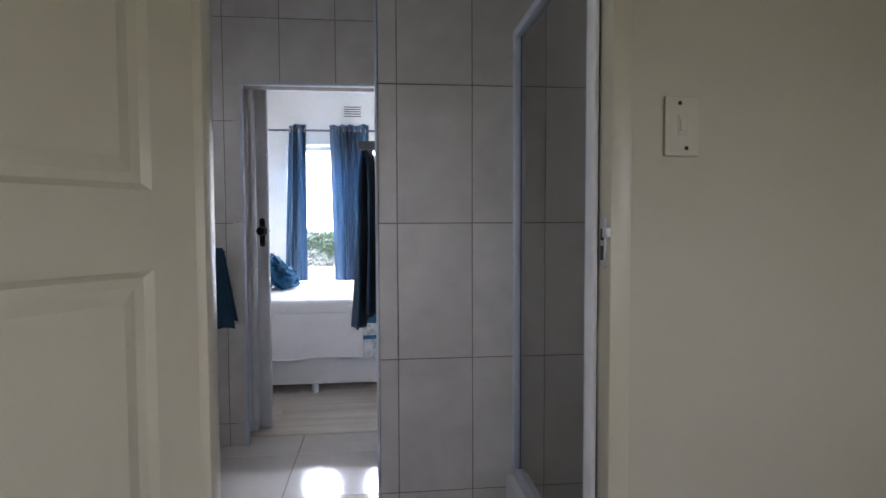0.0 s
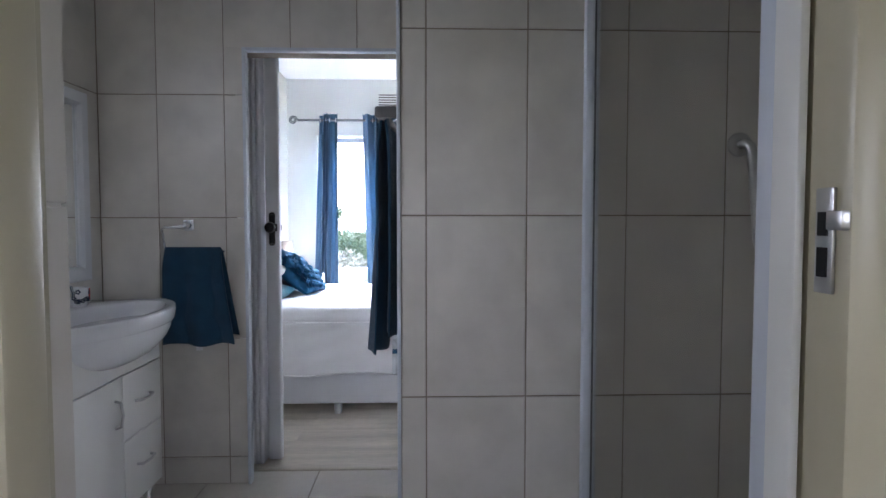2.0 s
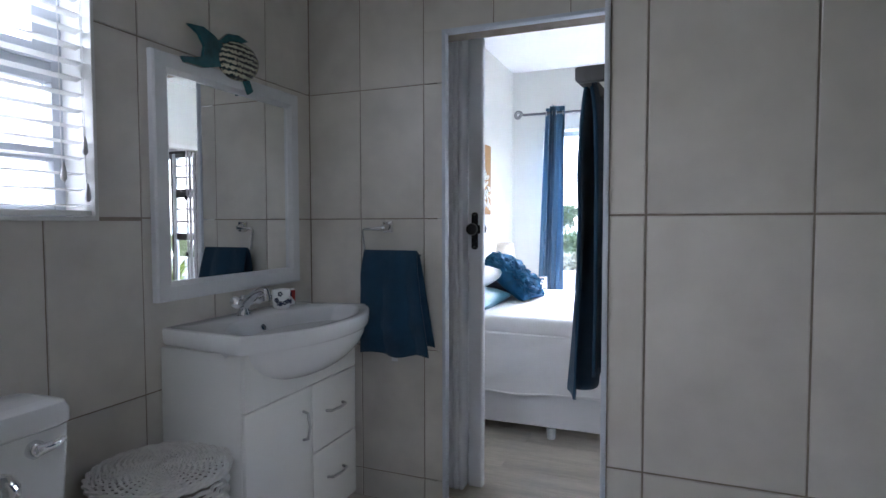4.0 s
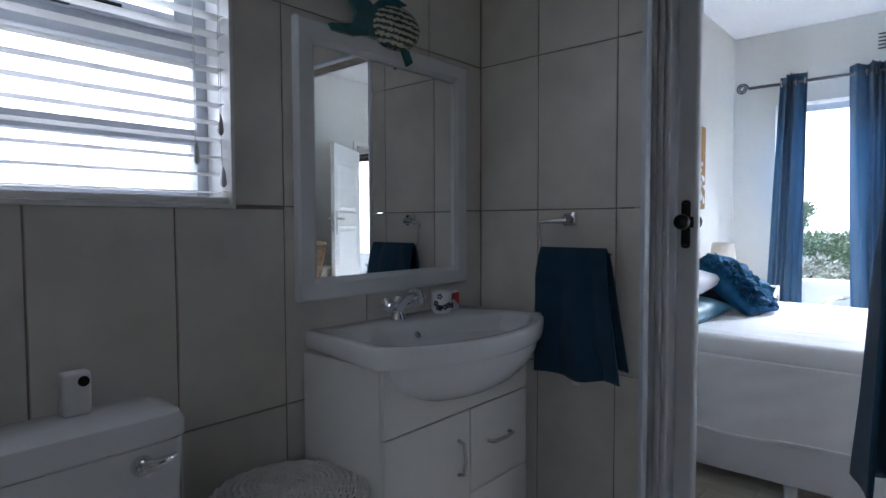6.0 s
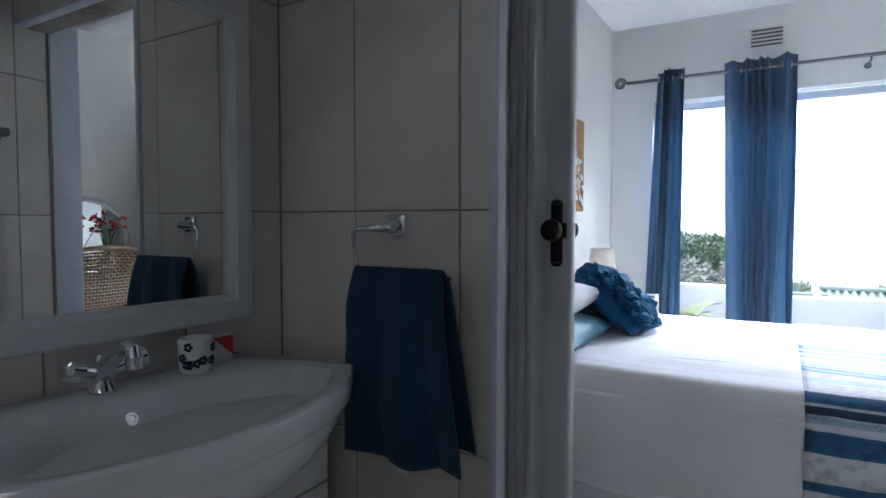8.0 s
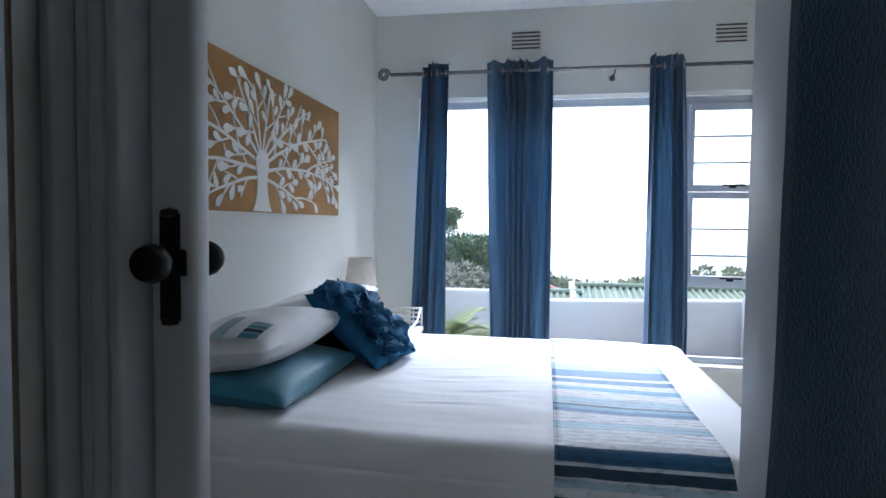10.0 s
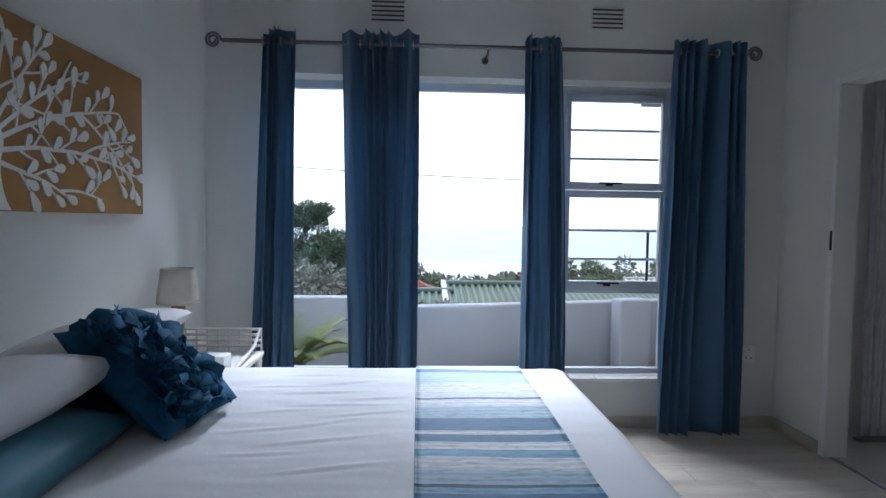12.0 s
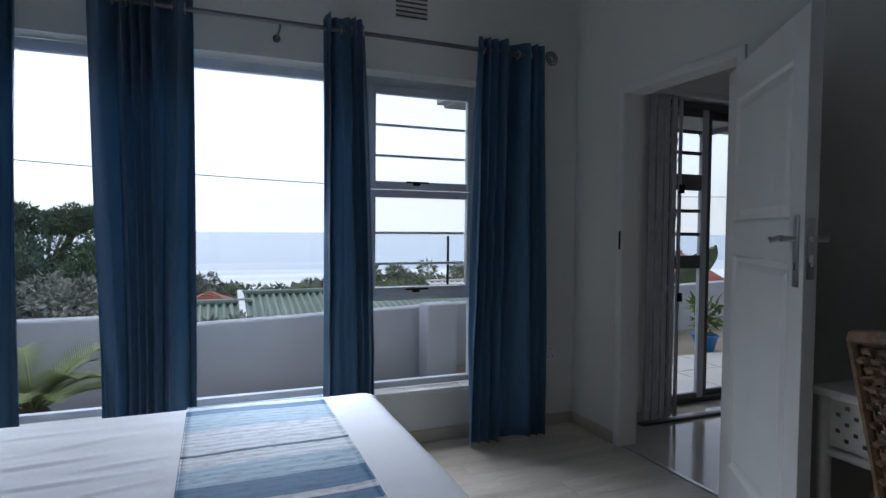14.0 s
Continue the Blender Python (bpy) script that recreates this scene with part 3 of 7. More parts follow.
# ---- bathroom: window and blind ----
def bath_window():
    t = thing("window_1", "white aluminium bathroom window with obscure lower glass", "window", kind="structure")
    xo, xi = XL - 0.175, XL - 0.125
    zm = 1.72
    ym = WY1 - 0.035
    for nm, b in (("window_frame", (xo, xi, WY0, WY0 + 0.035, WZ0, WZ1)), ("window_frame", (xo, xi, ym, WY1, WZ0, WZ1)), ("window_frame", (xo, xi, WY0 + 0.035, ym, WZ0, WZ0 + 0.04)), ("window_frame", (xo, xi, WY0 + 0.035, ym, WZ1 - 0.04, WZ1)), ("transom", (xo, xi, WY0 + 0.035, ym, zm - 0.03, zm + 0.03)), ("lower_bar", (xo + 0.01, xi, WY0 + 0.035, ym, 1.46, 1.50))):
        pbox(nm, t, m_alu, b, 0.003)
    for z0, z1 in ((zm + 0.03, WZ1 - 0.04),):
        for nm, b in (("sash_stile", (xi - 0.01, xi + 0.012, WY0 + 0.036, WY0 + 0.075, z0, z1)), ("sash_stile", (xi - 0.01, xi + 0.012, ym - 0.06, ym - 0.001, z0, z1)), ("sash_rail", (xi - 0.01, xi + 0.012, WY0 + 0.075, ym - 0.06, z0, z0 + 0.045)), ("sash_rail", (xi - 0.01, xi + 0.012, WY0 + 0.075, ym - 0.06, z1 - 0.04, z1))):
            pbox(nm, t, m_alu, b, 0.003)
    for nm, z0, z1, mt in (("pane", zm + 0.03, WZ1 - 0.04, m_glass), ("pane", WZ0 + 0.04, 1.46, m_obs), ("pane", 1.50, zm - 0.03, m_obs)):
        bm = bmesh.new()
        box(bm, xo + 0.02, xo + 0.026, WY0 + 0.03, ym + 0.005, z0 - 0.005, z1 + 0.005)
        p = part(nm, bm, mt, t, smooth=False)
        p.visible_shadow = False
    bm = bmesh.new()
    box(bm, xi + 0.012, xi + 0.03, 2.29, 2.42, zm + 0.045, zm + 0.062, bev=0.004)
    box(bm, xi + 0.012, xi + 0.045, 2.27, 2.31, zm + 0.03, zm + 0.05, bev=0.004)
    part("latch", bm, m_black, t, "black window latch")
    for nm, b in (("trim", (XL - 0.125, XL + 0.004, WY1 - 0.004, WY1 + 0.008, WZ0 - 0.008, WZ1)), ("trim", (XL - 0.125, XL + 0.004, WY0, WY1 - 0.004, WZ0 - 0.008, WZ0 + 0.004))):
        pbox(nm, t, m_white, b, 0.002)
    bl = thing("venetian_blind", "white venetian blind with open slats", "blind")
    n = int((WZ1 - WZ0) / 0.046)
    sm = bpy.data.meshes.new("slat")
    bm = bmesh.new()

    def f(u, v):
        a = (u - 0.5) * 0.046
        return Vector((a, WY0 + 0.008 + v * (WY1 - WY0 - 0.016), 0.07 * a + 0.004 * (1 - (2 * u - 1) ** 2)))

    grid(bm, f, 5, 1)
    r = bmesh.ops.solidify(bm, geom=bm.faces[:], thickness=0.0032)
    bmesh.ops.recalc_face_normals(bm, faces=bm.faces)
    bm.to_mesh(sm)
    bm.free()
    sm.materials.append(m_white)
    for i in range(n):
        s = new("slat", sm)
        s.location = (XL - 0.03, 0, WZ0 + 0.035 + i * 0.046)
        s.parent = bl
    pbox("bottom_rail", bl, m_white, (XL - 0.055, XL - 0.005, WY0 + 0.008, WY1 - 0.008, WZ0 + 0.006, WZ0 + 0.022), 0.003)
    pbox("head_rail", bl, m_white, (XL - 0.06, XL - 0.001, WY0 + 0.008, WY1 - 0.008, WZ1 - 0.045, WZ1 - 0.002), 0.003)
    for y, z in ((WY1 - 0.10, 1.42), (WY1 - 0.035, 1.50), (WY1 - 0.03, 1.365)):
        bm = bmesh.new()
        tube(bm, [(XL + 0.003, y, WZ1 - 0.03), (XL + 0.003, y, z + 0.02)], 0.0012, 5)
        part("cord", bm, m_plastic, bl)
        bm = bmesh.new()
        lathe(bm, [(0.002, 0.025), (0.006, 0.01), (0.0085, -0.02), (0.003, -0.028)], (XL + 0.009, y, z), 12)
        part("cord_weight", bm, m_steel, bl, "grey cord weight")


m_obs = glass("obscure_glass", (0.9, 0.93, 0.95), 0.1, 0.2)
n_, l_ = m_obs.node_tree.nodes, m_obs.node_tree.links
rf, bp_, nz_ = n_.new("ShaderNodeBsdfRefraction"), n_.new("ShaderNodeBump"), n_.new("ShaderNodeTexNoise")
rf.inputs["IOR"].default_value, rf.inputs["Roughness"].default_value = 1.2, 0.1
nz_.inputs["Scale"].default_value, nz_.inputs["Detail"].default_value = 60, 2
bp_.inputs["Strength"].default_value, bp_.inputs["Distance"].default_value = 0.9, 0.01
l_.new(nz_.outputs["Fac"], bp_.inputs["Height"])
l_.new(bp_.outputs[0], rf.inputs["Normal"])
l_.new(rf.outputs[0], [q for q in n_ if q.type == "MIX_SHADER"][0].inputs[1])
bath_window()


# ---- bathroom: vanity, basin, mirror ----
def vanity():
    t = thing("vanity_cabinet", "white laminate vanity cabinet with chrome handles", "cabinet")
    x1, y0, y1 = -0.460, 2.862, 3.537
    pbox("body", t, m_cab, (XL + 0.002, x1, y0, y1, 0.12, 0.858), 0.004)
    zc = 0.67
    fx = x1 + 0.018
    pbox("fascia", t, m_cab, (x1 + 0.001, fx, y0, y1, zc + 0.002, 0.858), 0.003)
    d = pbox("door", t, m_cab, (x1 + 0.001, fx, y0, 3.221, 0.13, zc - 0.002), 0.003)
    a = pbox("drawer", t, m_cab, (x1 + 0.001, fx, 3.225, y1, 0.407, zc - 0.002), 0.003)
    b = pbox("drawer", t, m_cab, (x1 + 0.001, fx, 3.225, y1, 0.13, 0.403), 0.003)
    for par, p0, p1 in ((d, (3.165, 0.482), (3.165, 0.588)), (a, (3.312, 0.545), (3.43, 0.545)), (b, (3.318, 0.28), (3.432, 0.28))):
        bm = bmesh.new()
        y_, z_ = p0
        Y_, Z_ = p1
        tube(bm, [(fx, y_, z_), (fx + 0.022, y_ + (Y_ - y_) * 0.06, z_ + (Z_ - z_) * 0.06), (fx + 0.03, (y_ + Y_) / 2, (z_ + Z_) / 2), (fx + 0.022, y_ + (Y_ - y_) * 0.94, z_ + (Z_ - z_) * 0.94), (fx, Y_, Z_)], 0.0055, 10)
        part("handle", bm, m_steel, par, "chrome bow handle")
    for x in (XL + 0.04, x1 - 0.03):
        for y in (y0 + 0.04, y1 - 0.04):
            bm = bmesh.new()
            lathe(bm, [(0.02, 0.0), (0.016, 0.01), (0.02, 0.115), (0.02, 0.121)], (x, y, 0), 14)
            part("leg", bm, m_chrome, t)


vanity()


def basin():
    t = thing("basin", "white ceramic basin with rounded front on the vanity", "basin")
    cx, cy, zt = -0.535, 3.228, 0.922
    hw, xf = 0.402, -0.425
    # plan of the rim, from the back edge round the bowed front
    plan = [(XL + 0.002, cy - hw + 0.045), (xf - 0.14, cy - hw + 0.014), (xf - 0.03, cy - hw), (xf - 0.008, cy - hw + 0.008), (xf + 0.004, cy - hw + 0.03)]
    for k in range(1, 30):
        y = -hw + 0.03 + k / 30 * (2 * hw - 0.06)
        plan.append((xf + 0.004 + 0.135 * (1 - (y / (hw - 0.03)) ** 2) ** 0.85, cy + y))
    plan += [(xf + 0.004, cy + hw - 0.03), (xf - 0.008, cy + hw - 0.008), (xf - 0.03, cy + hw), (xf - 0.14, cy + hw - 0.014), (XL + 0.002, cy + hw - 0.045)]
    plan += [(XL + 0.002, cy + (hw - 0.045) * (1 - k / 8)) for k in range(1, 16)]
    N = len(plan)
    mx, my = -0.50, cy

    def rim(s_, z, inset=0.0):
        out = []
        for x, y in plan:
            d = Vector((x - mx, y - my))
            q = d * (1 - inset / d.length)
            ang = math.atan2(q.y / 0.345, q.x / 0.165)
            e = Vector((0.165 * math.cos(ang), 0.345 * math.sin(ang)))
            q = q * (1 - s_) + e * s_
            out.append(bm.verts.new((mx + q.x, my + q.y, zt + z)))
        return out

    bm = bmesh.new()
    rings = [rim(0, -0.062, 0.030), rim(0, -0.060, 0.012), rim(0, -0.050, 0.003), rim(0, -0.012), rim(0, -0.003, 0.003), rim(0, 0.0, 0.010), rim(0.5, -0.001), rim(0.92, -0.004), rim(1.0, -0.012)]
    for q_, z in ((0.95, -0.035), (0.87, -0.070), (0.72, -0.102), (0.5, -0.122), (0.25, -0.131), (0.06, -0.134)):
        ring = []
        for v in rings[8]:
            ring.append(bm.verts.new((mx + (v.co.x - mx) * q_, my + (v.co.y - my) * q_, zt + z)))
        rings.append(ring)
    for p, q in zip(rings, rings[1:]):
        for k in range(N):
            bm.faces.new((p[k], p[(k + 1) % N], q[(k + 1) % N], q[k]))
    bm.faces.new(rings[-1])
    bm.faces.new(rings[0][::-1])
    body = part("bowl", bm, m_ceramic, t)
    bm = bmesh.new()
    bmesh.ops.create_uvsphere(bm, u_segments=32, v_segments=16, radius=1.0)
    for v in list(bm.verts):
        if v.co.z > 0.02:
            bm.verts.remove(v)
    for v in bm.verts:
        v.co = Vector((cx + 0.02 + v.co.x * 0.215, cy + v.co.y * 0.372, zt - 0.05 + v.co.z * 0.17))
    part("underside", bm, m_ceramic, t)
    bm = bmesh.new()
    lathe(bm, [(0.004, -0.003), (0.0125, -0.002), (0.0125, 0.003), (0.009, 0.003), (0.008, 0.0)], n=20)
    bmesh.ops.rotate(bm, verts=bm.verts, matrix=Matrix.Rotation(radians(62), 3, "Y"))
    bmesh.ops.translate(bm, verts=bm.verts, vec=(-0.642, cy - 0.03, zt - 0.045))
    part("overflow", bm, m_chrome, t, "chrome overflow ring")
    bm = bmesh.new()
    lathe(bm, [(0.03, 0), (0.03, 0.003), (0.02, 0.005)], (cx + 0.035, cy, zt - 0.134), 20)
    part("waste", bm, m_chrome, t, "chrome waste")
    f = thing("mixer_tap", "chrome basin mixer tap with two handles", "tap")
    bx, by = -0.725, 3.19
    bm = bmesh.new()
    lathe(bm, [(0.027, 0), (0.027, 0.008), (0.02, 0.02), (0.018, 0.06), (0.012, 0.075)], (bx, by, zt), 20)
    tube(bm, [(bx - 0.004, by, zt + 0.03), (bx + 0.025, by, zt + 0.062), (bx + 0.06, by, zt + 0.088), (bx + 0.092, by, zt + 0.10), (bx + 0.108, by, zt + 0.096), (bx + 0.112, by, zt + 0.078)], 0.011, 14, radii=[0.022, 0.018, 0.014, 0.013, 0.0145, 0.0145])
    lathe(bm, [(0.0165, 0), (0.0165, 0.02), (0.013, 0.022)], (bx + 0.112, by, zt + 0.062), 16)
    part("spout", bm, m_chrome, f)
    for s in (-1, 1):
        bm = bmesh.new()
        tube(bm, [(bx, by, zt + 0.035), (bx + 0.012, by + s * 0.045, zt + 0.05), (bx + 0.016, by + s * 0.055, zt + 0.054), (bx + 0.024, by + s * 0.078, zt + 0.062), (bx + 0.026, by + s * 0.083, zt + 0.063)], 0.01, 14, radii=[0.011, 0.011, 0.021, 0.019, 0.010])
        part("handle", bm, m_chrome, f)


basin()


def cup_and_card():
    t = thing("soap_cup", "white ceramic cup with a floral pattern on the basin", "cup")
    bm = bmesh.new()
    lathe(bm, [(0.030, 0), (0.036, 0.01), (0.038, 0.075), (0.036, 0.078), (0.034, 0.074), (0.032, 0.012), (0.01, 0.01)], (-0.70, 3.385, 0.922), 24)
    part("body", bm, m_ceramic, t)
    rng = random.Random(4)
    for i in range(9):
        a, z = rng.uniform(-1.6, 1.0), rng.uniform(0.018, 0.066)
        bm = bmesh.new()
        for k in range(5):
            b = a + 0.16 * math.cos(2.5 * k)
            zz = z + 0.007 * math.sin(2.5 * k)
            r = 0.0385
            box(bm, -0.0032, 0.0032, -0.0035, 0.0035, -0.003, 0.003)
            vs = bm.verts[-8:]
            bmesh.ops.rotate(bm, verts=vs, matrix=Matrix.Rotation(b, 3, "Z"))
            bmesh.ops.translate(bm, verts=vs, vec=(-0.70 + (r - 0.001) * math.cos(b), 3.385 + (r - 0.001) * math.sin(b), 0.922 + zz))
        part("painted_flower", bm, m_navy, t)
    c = thing("soap_packet", "small red and white soap packet behind the cup", "packet")
    bm = bmesh.new()
    box(bm, -0.735, -0.72, 3.425, 3.505, 0.922, 0.99, bev=0.003)
    part("wrapper", bm, m_plastic, c)
    bm = bmesh.new()
    v = [bm.verts.new(q) for q in ((-0.719, 3.447, 0.984), (-0.719, 3.504, 0.984), (-0.719, 3.504, 0.935))]
    w = [bm.verts.new((-0.7205, p.co.y, p.co.z)) for p in v]
    bm.faces.new(v), bm.faces.new(w[::-1])
    for k in range(3):
        bm.faces.new((v[k], v[(k + 1) % 3], w[(k + 1) % 3], w[k]))
    part("red_corner", bm, m_red, c, "red printed corner")


cup_and_card()


def mirror():
    t = thing("wall_mirror", "rectangular mirror in a wide white wooden frame", "mirror")
    y0, y1, z0, z1 = 2.838, 3.614, 1.010, 1.842
    w = 0.066
    xa, xb = XL + 0.001, XL + 0.028
    bm = bmesh.new()
    prof = ((0, xa), (0, xb - 0.006), (0.006, xb), (w - 0.016, xb), (w - 0.006, xb - 0.008), (w, xb - 0.012), (w, xa + 0.004))
    loops = [[bm.verts.new((x, a, b)) for a, b in ((y0 + i, z0 + i), (y1 - i, z0 + i), (y1 - i, z1 - i), (y0 + i, z1 - i))] for i, x in prof]
    for p, q in zip(loops, loops[1:]):
        for k in range(4):
            bm.faces.new((p[k], p[(k + 1) % 4], q[(k + 1) % 4], q[k]))
    part("frame", bm, m_mframe, t, smooth=False)
    bm = bmesh.new()
    box(bm, xa, xa + 0.006, y0 + w - 0.004, y1 - w + 0.004, z0 + w - 0.004, z1 - w + 0.004)
    part("glass", bm, m_mirror, t, "silvered mirror glass", smooth=False)


m_mframe = M("white_frame_paint", (0.72, 0.73, 0.75), 0.4, var=0.02, scale=6, bump=0.05, bscale=60)
mirror()


def fish():
    """An ornamental fish; body along y, flat against the wall."""
    t = thing("fish_ornament", "striped glass fish ornament with teal fins above the mirror", "ornament")
    c = Vector((XL + 0.035, 3.226, 1.893))
    bm = bmesh.new()

    def f(u, v):
        a = 2 * math.pi * u
        s = -1 + 2 * v
        prof = max(0.0, 1 - abs(s) ** 2.3) ** 0.62
        return c + Vector((0.03 * prof * math.cos(a), 0.115 * s, 0.074 * prof * math.sin(a) + 0.012 * s))

    grid(bm, f, 28, 22, closed_u=True)
    part("body", bm, m_stripe, t, "black and cream striped body")

    def fin(name, pts, th):
        bm = bmesh.new()
        n = len(pts)
        ring = [[bm.verts.new((c.x + dx, c.y + y, c.z + z)) for y, z in pts] for dx in (-th, th)]
        bm.faces.new(ring[0]), bm.faces.new(ring[1][::-1])
        for k in range(n):
            bm.faces.new((ring[0][k], ring[0][(k + 1) % n], ring[1][(k + 1) % n], ring[1][k]))
        part(name, bm, m_fin, t, "teal glass fin", smooth=False)

    fin("tail", [(-0.09, 0.04), (-0.13, 0.06), (-0.18, 0.075), (-0.25, 0.066), (-0.20, 0.044), (-0.175, 0.01), (-0.185, -0.03), (-0.23, -0.042), (-0.28, -0.052), (-0.265, -0.07), (-0.18, -0.068), (-0.10, -0.045)], 0.007)
    fin("dorsal_fin", [(-0.11, 0.045), (-0.06, 0.088), (0.0, 0.098), (0.05, 0.088), (0.0, 0.066), (-0.07, 0.045)], 0.006)
    fin("lower_fin", [(0.02, -0.06), (0.055, -0.062), (0.075, -0.098), (0.05, -0.115), (0.035, -0.085)], 0.006)


m_fin = M("teal_glass", (0.02, 0.11, 0.13), 0.15, var=0.35, scale=18, coat=0.5)
m_stripe = M("striped_glass", (0.5, 0.48, 0.36), 0.15, var=0.05, coat=0.5)
n_, l_ = m_stripe.node_tree.nodes, m_stripe.node_tree.links
tc_, wv_, cr_ = n_.new("ShaderNodeTexCoord"), n_.new("ShaderNodeTexWave"), n_.new("ShaderNodeValToRGB")
wv_.bands_direction = "Z"
wv_.inputs["Scale"].default_value, wv_.inputs["Distortion"].default_value, wv_.inputs["Detail"].default_value, wv_.inputs["Detail Scale"].default_value = 16, 3.0, 1, 6
cr_.color_ramp.elements[0].position, cr_.color_ramp.elements[1].position = 0.42, 0.58
cr_.color_ramp.elements[0].color, cr_.color_ramp.elements[1].color = (0.012, 0.03, 0.035, 1), (0.5, 0.49, 0.36, 1)
l_.new(tc_.outputs["Object"], wv_.inputs["Vector"])
l_.new(wv_.outputs["Fac"], cr_.inputs[0])
l_.new(cr_.outputs[0], n_["Principled BSDF"].inputs["Base Color"])
fish()


# ---- bathroom: toilet and basket ----
def loft(bm, sections, n=40, cap=True):
    """sections: (cx, cy, z, rx, ry, power)"""
    rings = []
    for cx, cy, z, rx, ry, p in sections:
        ring = []
        for k in range(n):
            a = 2 * math.pi * k / n
            c, s = math.cos(a), math.sin(a)
            ring.append(bm.verts.new((cx + rx * abs(c) ** p * (1 if c >= 0 else -1), cy + ry * abs(s) ** p * (1 if s >= 0 else -1), z)))
        rings.append(ring)
    for q, w in zip(rings, rings[1:]):
        for k in range(n):
            bm.faces.new((q[k], q[(k + 1) % n], w[(k + 1) % n], w[k]))
    if cap:
        bm.faces.new(rings[0][::-1]), bm.faces.new(rings[-1])


def toilet():
    t = thing("toilet", "white ceramic toilet with a chrome flush lever", "toilet")
    cy = 2.213
    cx = XL + 0.098
    bm = bmesh.new()
    loft(bm, [(cx, cy, 0.40, 0.075, 0.185, 0.3), (cx, cy, 0.42, 0.082, 0.195, 0.28), (cx, cy, 0.745, 0.092, 0.213, 0.26), (cx, cy, 0.773, 0.092, 0.213, 0.26)])
    part("cistern", bm, m_ceramic, t)
    bm = bmesh.new()
    loft(bm, [(cx, cy, 0.775, 0.092, 0.212, 0.26), (cx, cy, 0.780, 0.097, 0.219, 0.26), (cx, cy, 0.812, 0.097, 0.219, 0.26), (cx, cy, 0.830, 0.09, 0.211, 0.28), (cx, cy, 0.840, 0.066, 0.18, 0.3)])
    part("cistern_lid", bm, m_ceramic, t)
    bm = bmesh.new()
    xf = cx + 0.09
    lathe(bm, [(0.022, 0), (0.022, 0.01), (0.015, 0.022), (0.004, 0.024)], n=18)
    bmesh.ops.rotate(bm, verts=bm.verts, matrix=Matrix.Rotation(math.pi / 2, 3, "Y"))
    bmesh.ops.translate(bm, verts=bm.verts, vec=(xf, cy + 0.115, 0.738))
    tube(bm, [(xf + 0.018, cy + 0.11, 0.738), (xf + 0.024, cy + 0.135, 0.740), (xf + 0.022, cy + 0.16, 0.743), (xf + 0.014, cy + 0.183, 0.746)], 0.01, 12, radii=[0.015, 0.013, 0.010, 0.004])
    part("flush_lever", bm, m_chrome, t, "chrome flush lever")
    bm = bmesh.new()
    loft(bm, [(-0.42, cy, 0.0, 0.19, 0.11, 0.7), (-0.42, cy, 0.10, 0.17, 0.095, 0.8), (-0.40, cy, 0.25, 0.22, 0.13, 0.85), (-0.38, cy, 0.36, 0.27, 0.18, 0.9), (-0.38, cy, 0.40, 0.275, 0.185, 0.9)])
    part("bowl", bm, m_ceramic, t)
    bm = bmesh.new()
    loft(bm, [(-0.38, cy, 0.402, 0.27, 0.183, 0.9), (-0.38, cy, 0.408, 0.275, 0.188, 0.9), (-0.38, cy, 0.435, 0.272, 0.186, 0.9), (-0.38, cy, 0.445, 0.24, 0.16, 0.9)])
    part("seat_lid", bm, m_plastic, t)
    a = thing("air_freshener", "small white air freshener on the cistern", "air freshener")
    bm = bmesh.new()
    box(bm, -0.745, -0.708, 2.218, 2.273, 0.84, 0.933, bev=0.008, seg=3)
    part("body", bm, m_plastic, a)
    bm = bmesh.new()
    lathe(bm, [(0.011, 0), (0.011, 0.003), (0.006, 0.004)], n=18)
    bmesh.ops.rotate(bm, verts=bm.verts, matrix=Matrix.Rotation(math.pi / 2, 3, "Y"))
    bmesh.ops.translate(bm, verts=bm.verts, vec=(-0.7085, 2.257, 0.913))
    part("vent", bm, m_black, a, "dark round vent")
    br = thing("toilet_roll_stand", "chrome toilet roll stand with a ball top", "toilet roll stand")
    bm = bmesh.new()
    lathe(bm, [(0.08, 0), (0.08, 0.012), (0.02, 0.02), (0.008, 0.03), (0.008, 0.83), (0.012, 0.84)], (-0.14, 1.98, 0), 24)
    part("pole", bm, m_chrome, br)
    bm = bmesh.new()
    lathe(bm, [(0.004, -0.03), (0.018, -0.025), (0.029, -0.008), (0.029, 0.008), (0.018, 0.025), (0.004, 0.03)], (-0.14, 1.98, 0.868), 24)
    part("ball", bm, m_chrome, br)


toilet()


# dark fill colour: shade inside the basket is put into it
m_inshade = M("basket_inside_shade", (0.16, 0.14, 0.12), 0.9, var=0.1)


